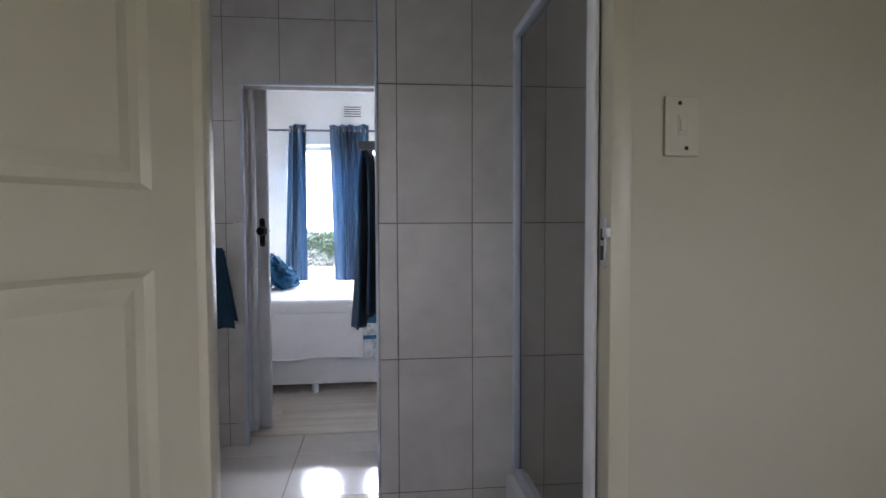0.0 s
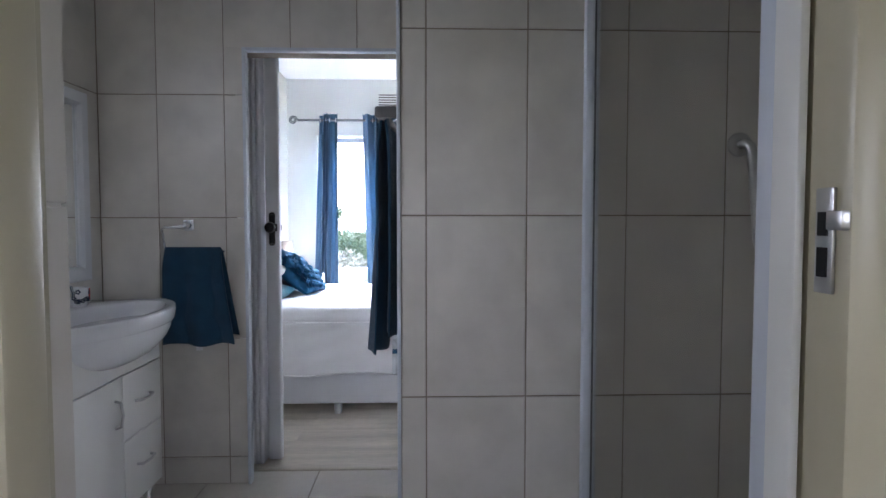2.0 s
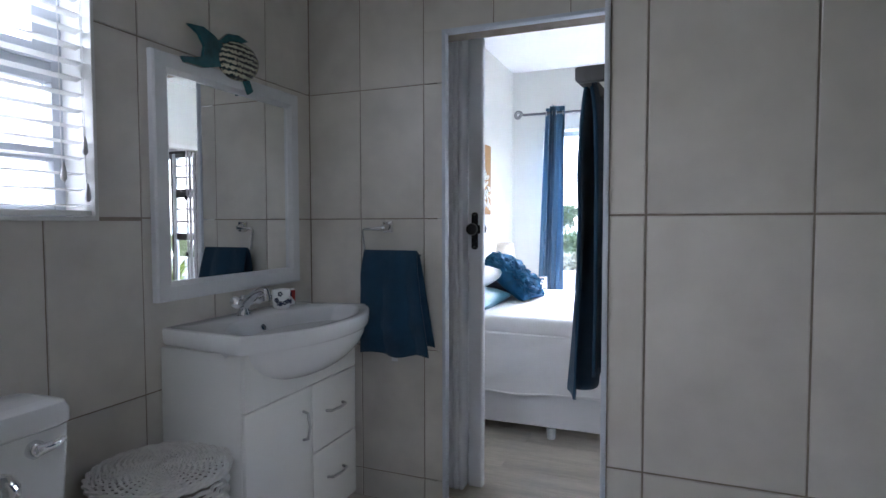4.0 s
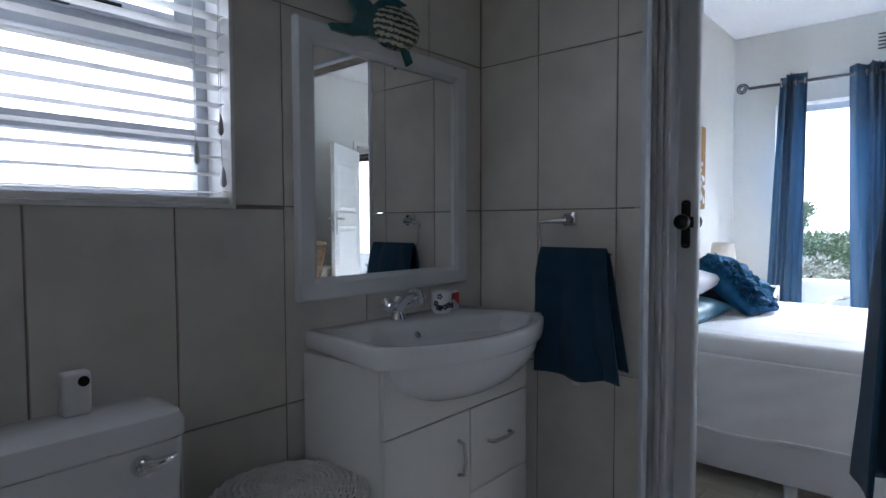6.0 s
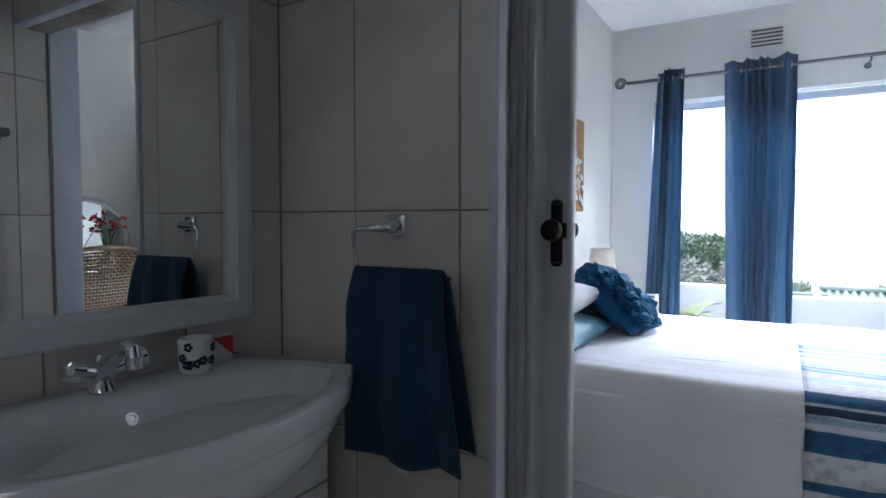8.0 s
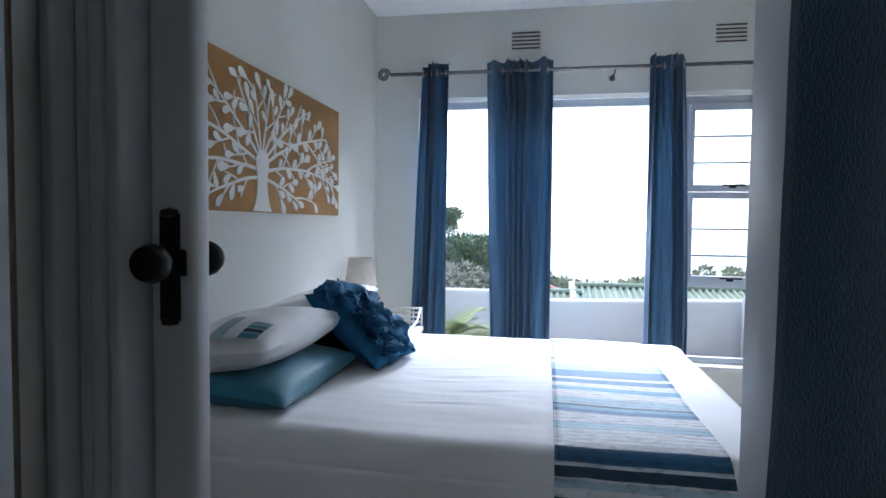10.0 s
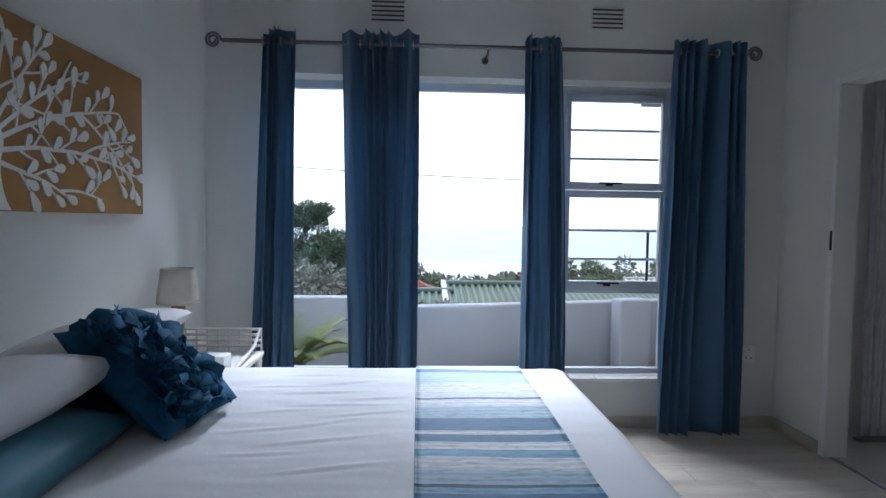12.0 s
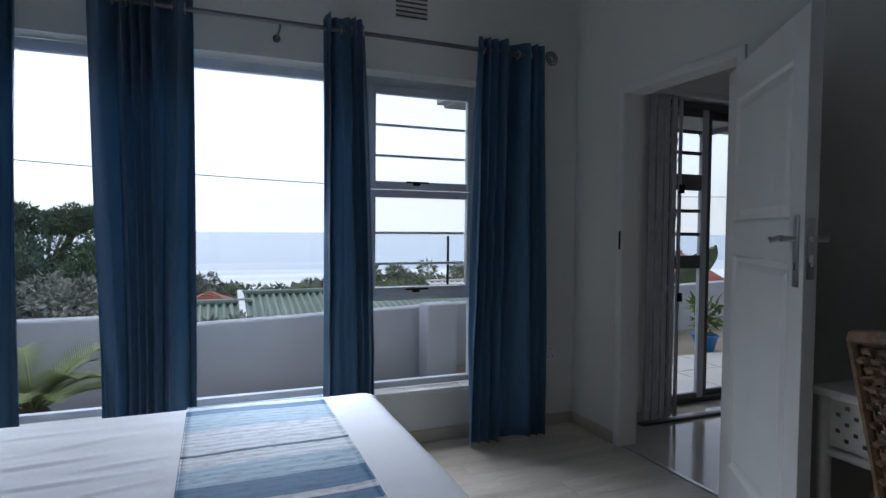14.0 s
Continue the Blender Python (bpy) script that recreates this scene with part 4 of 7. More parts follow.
def laundry_basket():
    t = thing("laundry_basket", "round white wicker basket with a woven lid", "basket")
    cx, cy, r, zt = -0.600, 2.682, 0.186, 0.55
    rng = random.Random(2)
    n = 44
    bm = bmesh.new()
    # added dark core, so the gaps of the lid look shaded
    lathe(bm, [(r - 0.028, 0.0), (r - 0.012, 0.2), (r - 0.012, zt - 0.03)], (cx, cy, 0.002), 32)
    part("lining", bm, m_inshade, t)
    bm = bmesh.new()
    for j in range(30):
        z = 0.012 + j * (zt - 0.05) / 29
        rr = r - 0.022 + 0.016 * min(1, z / 0.2)
        pts = []
        for k in range(n + 1):
            a = 2 * math.pi * k / n
            q = rr + 0.006 * (1 if (k + j) % 2 else -1)
            pts.append((cx + q * math.cos(a), cy + q * math.sin(a), z))
        tube(bm, pts, 0.0065, 5, cap=False)
    part("woven_side", bm, m_wwick, t)
    bm = bmesh.new()
    for j in range(1, 21):
        rr = 0.012 + j * (r + 0.006 - 0.012) / 20
        m = 44
        pts = [(cx + rr * math.cos(2 * math.pi * k / m), cy + rr * math.sin(2 * math.pi * k / m), zt + 0.012 * (1 - (rr / r) ** 2) + 0.0045 * (1 if (k + j) % 2 else -1)) for k in range(m + 1)]
        tube(bm, pts, 0.0041, 5, cap=False)
    for k in range(22):
        a = 2 * math.pi * k / 22
        tube(bm, [(cx + q * math.cos(a + 0.5 * q), cy + q * math.sin(a + 0.5 * q), zt + 0.012 * (1 - (q / r) ** 2)) for q in (0.005, 0.06, 0.12, r)], 0.004, 5)
    lid = part("lid", bm, m_wwick, t, "woven wicker lid")
    bm = bmesh.new()
    for s in (0, 1, 2):
        pts = [(cx + (r + 0.006 + 0.006 * math.cos(k * 0.9 + s * 2.1)) * math.cos(2 * math.pi * k / 60), cy + (r + 0.006 + 0.006 * math.cos(k * 0.9 + s * 2.1)) * math.sin(2 * math.pi * k / 60), zt - 0.004 + 0.008 * math.sin(k * 0.9 + s * 2.1)) for k in range(61)]
        tube(bm, pts, 0.0055, 5, cap=False)
    part("braided_rim", bm, m_wwick, lid)


laundry_basket()


# ---- bathroom: towels and switch ----
def towel_sheet(bm, f, nu=40, nv=50):
    grid(bm, f, nu, nv)


def hand_towel():
    t = thing("towel_ring", "chrome towel ring on a square plate", "towel ring")
    pbox("plate", t, m_chrome, (-0.408, -0.358, YB - 0.012, YB, 1.23, 1.28), 0.003)
    bm = bmesh.new()
    tube(bm, [(-0.383, YB - 0.01, 1.255), (-0.388, YB - 0.045, 1.25), (-0.40, YB - 0.055, 1.248), (-0.475, YB - 0.055, 1.246)], 0.011, 10, radii=[0.016, 0.014, 0.010, 0.006])
    tube(bm, [(-0.40, YB - 0.055, 1.248), (-0.478, YB - 0.055, 1.247), (-0.486, YB - 0.055, 1.235), (-0.475, YB - 0.055, 1.15), (-0.465, YB - 0.055, 1.135), (-0.20, YB - 0.055, 1.135)], 0.0055, 10)
    part("ring", bm, m_chrome, t)
    w = thing("hand_towel", "teal terry hand towel hanging from the ring", "towel")
    bm = bmesh.new()
    y0 = YB - 0.055

    def f(u, v):
        # v: front hem, up, over the ring, down the back
        up = v < 0.52
        h = (v / 0.5 if up else (1 - v) / 0.5)
        h = min(1.0, max(0.0, h))
        z = 0.705 + (1.152 - 0.705) * h if up else 0.735 + (1.152 - 0.735) * h
        xl, xr = -0.478 + 0.012 * h, -0.15 - 0.06 * h
        x = xl + (xr - xl) * u + 0.012 * (1 - h) * math.sin(3 * z)
        side = -1 if up else 1
        gap = 0.022 * (1 - h ** 8) + 0.004
        fold = (0.004 + 0.022 * (1 - h)) * math.sin(u * 7.0 + 0.8) + 0.008 * noise3(u * 4, z * 9, side)
        y = y0 + side * gap - (0.012 + abs(fold) * 0.9 * (1 if up else 0.2))
        z += 0.008 * math.sin(u * 9) * (1 - h)
        return Vector((x, min(y, YB - 0.012), z))

    grid(bm, f, 36, 70)
    solid(part("cloth", bm, m_towel, w), 0.007)
    bm = bmesh.new()
    box(bm, -0.325, -0.295, y0 - 0.038, y0 - 0.036, 0.675, 0.715)
    part("care_label", bm, m_plastic, w, "small white care label")


hand_towel()


def bath_towel():
    r = thing("towel_rail", "dark metal towel rail on the partition wall", "towel rail")
    bm = bmesh.new()
    box(bm, 0.575, 0.60, 2.815, 3.66, 1.606, 1.636, bev=0.003)
    part("bar", bm, m_dalu, r)
    skew = Matrix.Translation((XP, YP, 0)) @ Matrix.Rotation(-math.atan2(XE - XP, YB - YP), 4, "Z") @ Matrix.Translation((-XP, -YP, 0))
    for y in (2.816, 3.63):
        pbox("bracket", r, m_dalu, (0.578, XP - 0.001, y, y + 0.022, 1.602, 1.638), 0.003)
        pbox("wall_plate", r, m_dalu, (XP - 0.008, XP - 0.0005, y - 0.002, y + 0.034, 1.594, 1.644), 0.002)
    r.matrix_world = skew
    t = thing("bath_towel", "large teal terry bath towel hanging from the rail", "towel")
    bm = bmesh.new()

    def f(u, v):
        up = v < 0.53
        h = min(1.0, max(0.0, (v / 0.5 if up else (1 - v) / 0.5)))
        lo = 0.795 if up else 0.86
        z = lo + (1.644 - lo) * h
        flare = (1 - h) ** 1.2 * math.exp(-(u / 0.42) ** 2)
        y0, y1 = 2.885 + 0.05 * (1 - h), 3.575
        y = y0 + (y1 - y0) * u + 0.02 * flare * math.sin(u * 12)
        side = -1 if up else 1
        x = 0.588 + side * (0.018 + 0.004) * (1 - h ** 10)
        fold = (0.007 + 0.02 * flare) * math.sin(u * 15 + 0.6 + 1.5 * (1 - h)) + 0.006 * noise3(u * 6, z * 6, 3 + side)
        x += fold * (1 if up else 0.5) - (0.036 * flare if up else 0.02 * flare)
        z += 0.02 * flare * math.sin(u * 9 + 1)
        return Vector((min(x, XP - 0.012), y, z))

    grid(bm, f, 60, 80)
    solid(part("cloth", bm, m_towel, t), 0.008)
    t.matrix_world = skew


bath_towel()


def switch():
    t = thing("light_switch", "cream plastic light switch on the hall wall", "switch")
    pbox("plate", t, m_plate, (1.278, 1.356, YH - 0.009, YH, 1.434, 1.562), 0.004)
    pbox("rocker_surround", t, m_plate, (1.306, 1.328, YH - 0.0115, YH - 0.008, 1.478, 1.522), 0.001)
    pbox("rocker", t, m_plate, (1.309, 1.325, YH - 0.015, YH - 0.010, 1.487, 1.512), 0.002)
    for x, z in ((1.310, 1.546), (1.326, 1.451)):
        bm = bmesh.new()
        lathe(bm, [(0.0045, 0), (0.0045, 0.002), (0.002, 0.003)], n=12)
        bmesh.ops.rotate(bm, verts=bm.verts, matrix=Matrix.Rotation(math.pi / 2, 3, "X"))
        bmesh.ops.translate(bm, verts=bm.verts, vec=(x, YH - 0.008, z))
        part("screw", bm, m_black, t, "dark screw")


switch()


# ---- bedroom: window ----
def bedroom_window():
    t = thing("window_2", "wide white aluminium window with barred opening sashes", "window", kind="structure")
    y0, y1 = YW + 0.085, YW + 0.13
    z0, z1 = VZ0 + 0.03, VZ1 - 0.015
    xs = 1.475
    for nm, b in (("window_frame", (WX0 + 0.002, WX0 + 0.04, y0, y1, z0, z1)), ("window_frame", (WX1 - 0.045, WX1 - 0.002, y0, y1, z0, z1)), ("window_frame", (WX0 + 0.04, WX1 - 0.045, y0, y1, z1 - 0.055, z1)), ("window_frame", (WX0 + 0.04, WX1 - 0.045, y0, y1, z0, z0 + 0.04)), ("mullion", (0.27, 0.315, y0, y1, z0 + 0.04, z1 - 0.055)), ("mullion", (xs - 0.045, xs, y0, y1, z0 + 0.04, z1 - 0.055))):
        pbox(nm, t, m_alu, b, 0.004)
    xr = WX1 - 0.045
    pbox("transom", t, m_alu, (xs, xr, y0 - 0.004, y1, 0.872, 0.905), 0.003)
    for za, zb, bars, zl in ((0.906, 1.548, (1.287, 1.097), 0.925), (1.552, z1 - 0.056, (1.945, 1.758), 1.58)):
        s = new("sash")
        s.parent = t
        for nm, b in (("stile", (xs + 0.002, xs + 0.035, y0 - 0.018, y0 + 0.02, za, zb)), ("stile", (xr - 0.03, xr - 0.002, y0 - 0.018, y0 + 0.02, za, zb)), ("rail", (xs + 0.035, xr - 0.03, y0 - 0.018, y0 + 0.02, za, za + 0.048)), ("rail", (xs + 0.035, xr - 0.03, y0 - 0.018, y0 + 0.02, zb - 0.046, zb))):
            pbox(nm, s, m_alu, b, 0.003)
        for zc in bars:
            pbox("bar", s, m_alu, (xs + 0.035, xr - 0.03, y0 + 0.024, y0 + 0.036, zc - 0.008, zc + 0.008), 0.002)
        bm = bmesh.new()
        xm = (xs + xr) / 2 - 0.02
        box(bm, xm - 0.09, xm + 0.06, y0 - 0.034, y0 - 0.024, zl + 0.01, zl + 0.022, bev=0.003)
        box(bm, xm - 0.045, xm + 0.0, y0 - 0.04, y0 - 0.018, zl - 0.004, zl + 0.014, bev=0.003)
        part("latch", bm, m_black, s, "black sash latch")
    for a, b, c, d in ((WX0 + 0.035, 0.275, z0 + 0.035, z1 - 0.05), (0.31, xs - 0.04, z0 + 0.035, z1 - 0.05), (xs - 0.005, xr + 0.005, z0 + 0.035, 0.877), (xs + 0.03, xr - 0.025, 0.95, 1.505), (xs + 0.03, xr - 0.025, 1.595, z1 - 0.10)):
        bm = bmesh.new()
        box(bm, a, b, y0 + 0.012, y0 + 0.017, c, d)
        p = part("pane", bm, m_glass, t, smooth=False)
        p.visible_shadow = False
    sl = thing("sill", "white glazed tile window sill", "sill", kind="structure")
    x = WX0 + 0.002
    while x < WX1 - 0.01:
        b = min(x + 0.36, WX1 - 0.002)
        pbox("sill_tile", sl, m_white, (x + 0.002, b - 0.002, YW - 0.022, y0 - 0.001, VZ0 + 0.001, VZ0 + 0.028), 0.003)
        x += 0.36


bedroom_window()


# ---- bedroom: curtains ----
def curtain_rod():
    t = thing("curtain_rod", "dark steel curtain rod with spiral ends", "curtain rod")
    bm = bmesh.new()
    tube(bm, [(-0.64, 7.28, 2.376), (2.515, 7.28, 2.376)], 0.0125, 12)
    part("rod", bm, m_rod, t)
    for xe, s in ((-0.64, -1), (2.515, 1)):
        bm = bmesh.new()
        pts = [(xe - s * 0.01, 7.28, 2.376)]
        for k in range(34):
            a = 2 * math.pi * k / 16
            r = 0.047 - 0.0165 * a / (2 * math.pi)
            pts.append((xe + s * (0.052 - r * math.cos(a)), 7.28, 2.376 + r * math.sin(a)))
        tube(bm, pts, 0.007, 8)
        part("spiral_end", bm, m_rod, t, "spiral finial")
    for x in (-0.32, 0.93, 2.28):
        bm = bmesh.new()
        tube(bm, [(x, YW, 2.345), (x, YW - 0.17, 2.345), (x, YW - 0.18, 2.352), (x, YW - 0.18, 2.366)], 0.006, 8)
        tube(bm, [(x, YW, 2.345), (x, YW - 0.004, 2.345)], 0.022, 12)
        part("bracket", bm, m_rod, t)


m_rod = M("dark_steel", (0.16, 0.16, 0.17), 0.3, metal=0.9, var=0.1)
curtain_rod()


def curtain(xt0, xt1, xb0, xb1, folds, seed, label):
    t = thing("curtain", label, "curtain", group="curtains at the bedroom window")
    rng = random.Random(seed)
    z0, z1 = 0.022, 2.445
    nu, nv = folds * 14, 36
    wob = rng.uniform(0, 10)

    def f(u, v):
        z = z0 + (z1 - z0) * v
        h = 1 - v
        e = min(1.0, h / 0.75)
        a, b = xt0 + (xb0 - xt0) * e, xt1 + (xb1 - xt1) * e
        # folds drift and merge a little on the way down
        uu = u + 0.5 / folds * math.sin(9 * u + wob) + 0.3 / folds * math.sin(2.2 * h + 5 * u + wob) * h
        ang = uu * folds * 2 * math.pi + 1.1 * h * noise3(u * folds * 0.6, h * 0.8, seed + 20)
        amp = (0.038 + 0.03 * noise3(u * 4, h * 1.2, seed)) * (1 - 0.25 * h) + 0.012
        x = a + (b - a) * u + 0.35 * (b - a) / folds * math.sin(2 * ang) * 0.25
        y = 7.28 + amp * (math.sin(ang) + 0.3 * math.sin(2.0 * ang + 2 * h + seed) + 0.05 * math.sin(3.3 * ang + 3.0 * h + 2 * seed)) + 0.003 * noise3(u * 14, h * 3, seed)
        ztop = 0.008 * math.sin(ang * 0.5 + seed) * (v > 0.97)
        return Vector((x, y, z + ztop))

    bm = bmesh.new()
    grid(bm, f, nu, nv)
    solid(part("cloth", bm, m_curtain, t), 0.003)
    for k in range(folds):
        u = (k + 0.5) / folds
        p = f(u, (2.376 - z0) / (z1 - z0))
        bm = bmesh.new()
        tube(bm, [(p.x + 0.004 * (1 if k % 2 else -1), 7.28 + 0.024 * math.cos(q * math.pi / 8), 2.376 + 0.024 * math.sin(q * math.pi / 8)) for q in range(17)], 0.004, 6, cap=False)
        part("eyelet", bm, m_steel, t, "steel eyelet")
    return t


curtain(-0.412, -0.214, -0.49, -0.218, 4, 3, "long blue curtain gathered narrow beside the bedside lamp")
curtain(0.062, 0.515, 0.10, 0.52, 7, 8, "long blue curtain gathered before the window's mullion")
curtain(1.158, 1.388, 1.16, 1.45, 4, 5, "long blue curtain hanging beside the barred sashes")
curtain(2.055, 2.53, 2.015, 2.56, 6, 11, "long blue curtain drawn to the window's corner")


def air_vents():
    def vent(origin, u, n, w, h, label):
        t = thing("air_vent", label, "vent", group="wall air vents")
        m = face(origin, u, n)
        bm = bmesh.new()
        box(bm, -w / 2, w / 2, -h / 2, h / 2, -0.001, 0.003, bev=0.001, seg=1)
        bm.transform(m)
        part("plate", bm, m_wall, t)
        k = 5
        for i in range(k):
            z = -h / 2 + h * (i + 0.5) / k
            bm = bmesh.new()
            box(bm, -w / 2 + 0.004, w / 2 - 0.004, z - 0.007, z + 0.004, 0.0031, 0.0046)
            bm.transform(m)
            part("slot", bm, m_slot, t, "dark slot")
            bm = bmesh.new()
            box(bm, -w / 2 + 0.002, w / 2 - 0.002, z + 0.004, z + 0.010, 0.0025, 0.010, bev=0.001, seg=1)
            bm.transform(m)
            part("louvre", bm, m_wall, t)

    vent((0.32, YW, 2.637), (1, 0, 0), (0, -1, 0), 0.21, 0.138, "cream louvred air vent above the curtain rod")
    vent((1.706, YW, 2.628), (1, 0, 0), (0, -1, 0), 0.205, 0.138, "cream louvred air vent above the curtain rod")
    vent((BX0, 5.98, 2.60), (0, 1, 0), (1, 0, 0), 0.21, 0.138, "cream louvred air vent above the tree picture")


m_slot = M("dark_slot", (0.10, 0.075, 0.06), 0.9)
air_vents()


# ---- bedroom: bed ----
def bed():
    t = thing("bed", "double bed on a white base with white linen", "bed")
    x0, x1, y0, y1 = BX0 + 0.02, 1.185, 4.715, 6.305
    pbox("base", t, m_base, (x0, x1 - 0.02, y0 + 0.02, y1 - 0.02, 0.066, 0.36), 0.02)
    pbox("mattress", t, m_base, (x0, x1 - 0.03, y0 + 0.03, y1 - 0.03, 0.36, 0.655), 0.05)
    for x in (x0 + 0.12, 0.157, x1 - 0.12):
        for y in (y0 + 0.045, y1 - 0.045):
            bm = bmesh.new()
            lathe(bm, [(0.022, 0), (0.026, 0.01), (0.028, 0.067)], (x, y, 0), 14)
            part("leg", bm, m_base, t)
    d = thing("duvet", "smooth white duvet hanging over the sides of the bed", "duvet")
    r, top = 0.085, 0.70

    def prof(s, lo, hi, drop):
        """across the bed: hang, rounded edge, top, rounded edge, hang"""
        q = math.pi * r / 2
        segs = [drop, q, (hi - lo) - 2 * r, q, drop]
        L = sum(segs)
        d_ = s * L
        if d_ < segs[0]:
            return lo, top - r - (segs[0] - d_), 0.0, (segs[0] - d_) / drop
        d_ -= segs[0]
        if d_ < q:
            a = d_ / r
            return lo + r - r * math.cos(a), top - r + r * math.sin(a), 0.5, 0
        d_ -= q
        if d_ < segs[2]:
            return lo + r + d_, top, 1.0, 0
        d_ -= segs[2]
        if d_ < q:
            a = d_ / r
            return hi - r + r * math.sin(a), top - r + r * math.cos(a), 0.5, 0
        d_ -= q
        return hi, top - r - d_, 0.0, d_ / drop

    def surf(u, v, off=0.0, xa=x0 + 0.02, xb=x1):
        y, z, flat_, hang = prof(v, y0 - off, y1 + off, 0.345)
        x = xa + (xb - xa) * u
        # rounded foot end
        return x, y, z + off, flat_, hang

    def f(u, v):
        w = u * 1.16
        if w <= 1:
            x, y, z, fl, hang = surf(w, v)
            e = max(0.0, (x - (x1 - r)) / r)
            z -= (r - math.sqrt(max(0.0, r * r - (e * r) ** 2))) * (fl if fl == 1.0 else 0.6)
        else:
            # foot: hang down
            x, y, z, fl, hang = surf(1, v)
            k = (w - 1) / 0.16
            zt = z - r * (fl if fl == 1.0 else 0.6)
            z = zt - k * max(0.0, zt - 0.26)
            ym = (y0 + y1) / 2
            x += 0.012 * math.sin(y * 9) * k
        wr = 0.006 * noise3(x * 2.2, y * 2.0, 1) + 0.003 * noise3(x * 2.0 + 3, y * 9, 2) + 0.0012 * noise3(x * 5, y * 20, 4)
        # a few pulled creases across the middle
        cr = 0.0
        for yc, xc, l, sl in ((5.58, 0.22, 0.13, 0.45), (5.44, 0.23, 0.13, 0.22), (5.76, 0.26, 0.16, 0.03), (6.02, 0.28, 0.11, 0.3), (5.90, 0.2, 0.14, 0.1), (5.67, 0.34, 0.10, 0.2), (5.52, 0.05, 0.09, 0.3), (5.35, 0.12, 0.10, 0.15), (5.83, 0.38, 0.09, 0.1), (5.25, 0.3, 0.12, 0.2), (5.97, 0.02, 0.10, 0.05), (5.08, 0.15, 0.14, 0.1), (5.70, 0.10, 0.08, 0.25), (6.12, 0.12, 0.12, 0.1)):
            d_ = y - yc - sl * (x - xc)
            if abs(d_) < 0.06:
                cr += (0.0032 * math.exp(-(d_ / 0.011) ** 2) - 0.0012 * math.exp(-((d_ + 0.02) / 0.012) ** 2)) * math.exp(-((x - xc) / l) ** 2)
        if fl == 1.0:
            z += wr * 1.2 + cr
        elif hang:
            out = 0.012 + 0.02 * hang * (0.6 + 0.8 * noise3(x * 3.0, 0.5, 7)) + 0.02 * math.sin(x * 7 + 1.6 * hang + 2 * noise3(x * 2, 1, 3)) * hang + 0.007 * noise3(x * 5 + 3 * hang, hang * 3, 5)
            y += out * (-1 if y < 5.5 else 1)
            z += 0.012 * noise3(x * 2, 3, 9) * hang
        else:
            z += wr
        return Vector((x, y, z))

    bm = bmesh.new()
    grid(bm, f, 130, 300)
    solid(part("cover", bm, m_linen, d), 0.012)
    bm = bmesh.new()
    tube(bm, [f(k / 100, 0.0) + Vector((0, -0.003, 0.004)) for k in range(87)], 0.008, 6)
    part("hem", bm, m_linen, d, "stitched hem of the duvet cover")

    # striped runner across the bed
    rn = thing("bed_runner", "blue and white striped bed runner across the duvet", "bed runner")
    xa, xb = 0.525, 0.962

    def g(u, v):
        w = ((xa + (xb - xa) * u) - (x0 + 0.02)) / (x1 - x0 - 0.02) / 1.16
        p = f(w, v)
        n_ = Vector((0, 0, 0.011))
        if p.z < top - 0.03:
            n_ = Vector((0, -0.0115 if p.y < 5.5 else 0.0115, 0.004))
        return p + n_

    bm = bmesh.new()
    grid(bm, g, 24, 170)
    solid(part("cloth", bm, m_runner, rn), 0.004)
    for u in (0.0, 1.0):
        bm = bmesh.new()
        tube(bm, [g(u, k / 170) for k in range(171)], 0.0035, 6)
        part("edge_seam", bm, m_runner, rn, "rolled seam along the runner's edge")

    # head end: pillows and cushions
    def pillow(name, label, w, h, th, mat_, m4, pinch=0.5, seed=0):
        p = thing(name, label, "pillow" if "pillow" in name else "cushion")
        bm = bmesh.new()

        def q(side):
            def k(u, v):
                a, b = 2 * u - 1, 2 * v - 1
                th_ = th * (max(0.0, (1 - a * a) * (1 - b * b)) ** 0.42)
                sx = 1 - 0.07 * (1 - abs(b) ** 2) * abs(a) ** 4
                sy = 1 - 0.07 * (1 - abs(a) ** 2) * abs(b) ** 4
                nz = 0.008 * noise3(a * 2.2, b * 2.2, seed + side) + 0.004 * noise3(a * 7, b * 5, seed + side)
                return Vector((a * w / 2 * sx, b * h / 2 * sy, side * (th_ / 2 + nz * (th_ / th))))
            return k

        grid(bm, q(1), 30, 30)
        grid(bm, q(-1), 30, 30)
        bmesh.ops.remove_doubles(bm, verts=bm.verts, dist=0.0005)
        ob = part("cover", bm, mat_, p)
        p.matrix_world = m4
        return p

    R = lambda a, ax: Matrix.Rotation(radians(a), 4, ax)
    TR = Matrix.Translation
    # local x across the bed, local y along it
    pillow("pillow", "teal satin pillow lying flat at the head of the bed", 0.70, 0.44, 0.15, m_teal, TR((-0.50, 5.17, 0.755)) @ R(90, "Z") @ R(4, "X"), seed=1)
    w1 = pillow("pillow", "white pillow with teal appliqué stripes on the teal one", 0.72, 0.46, 0.19, m_linen, TR((-0.57, 5.18, 0.875)) @ R(90, "Z") @ R(-8, "X"), seed=2)
    pillow("pillow", "navy pillow lying behind the ruffled cushion", 0.62, 0.42, 0.13, m_navy, TR((-0.52, 5.88, 0.745)) @ R(90, "Z"), seed=3)
    pillow("pillow", "plain white pillow leaning at the head of the bed", 0.66, 0.44, 0.17, m_linen, TR((-0.60, 5.86, 0.895)) @ R(90, "Z") @ R(-14, "X"), seed=4)
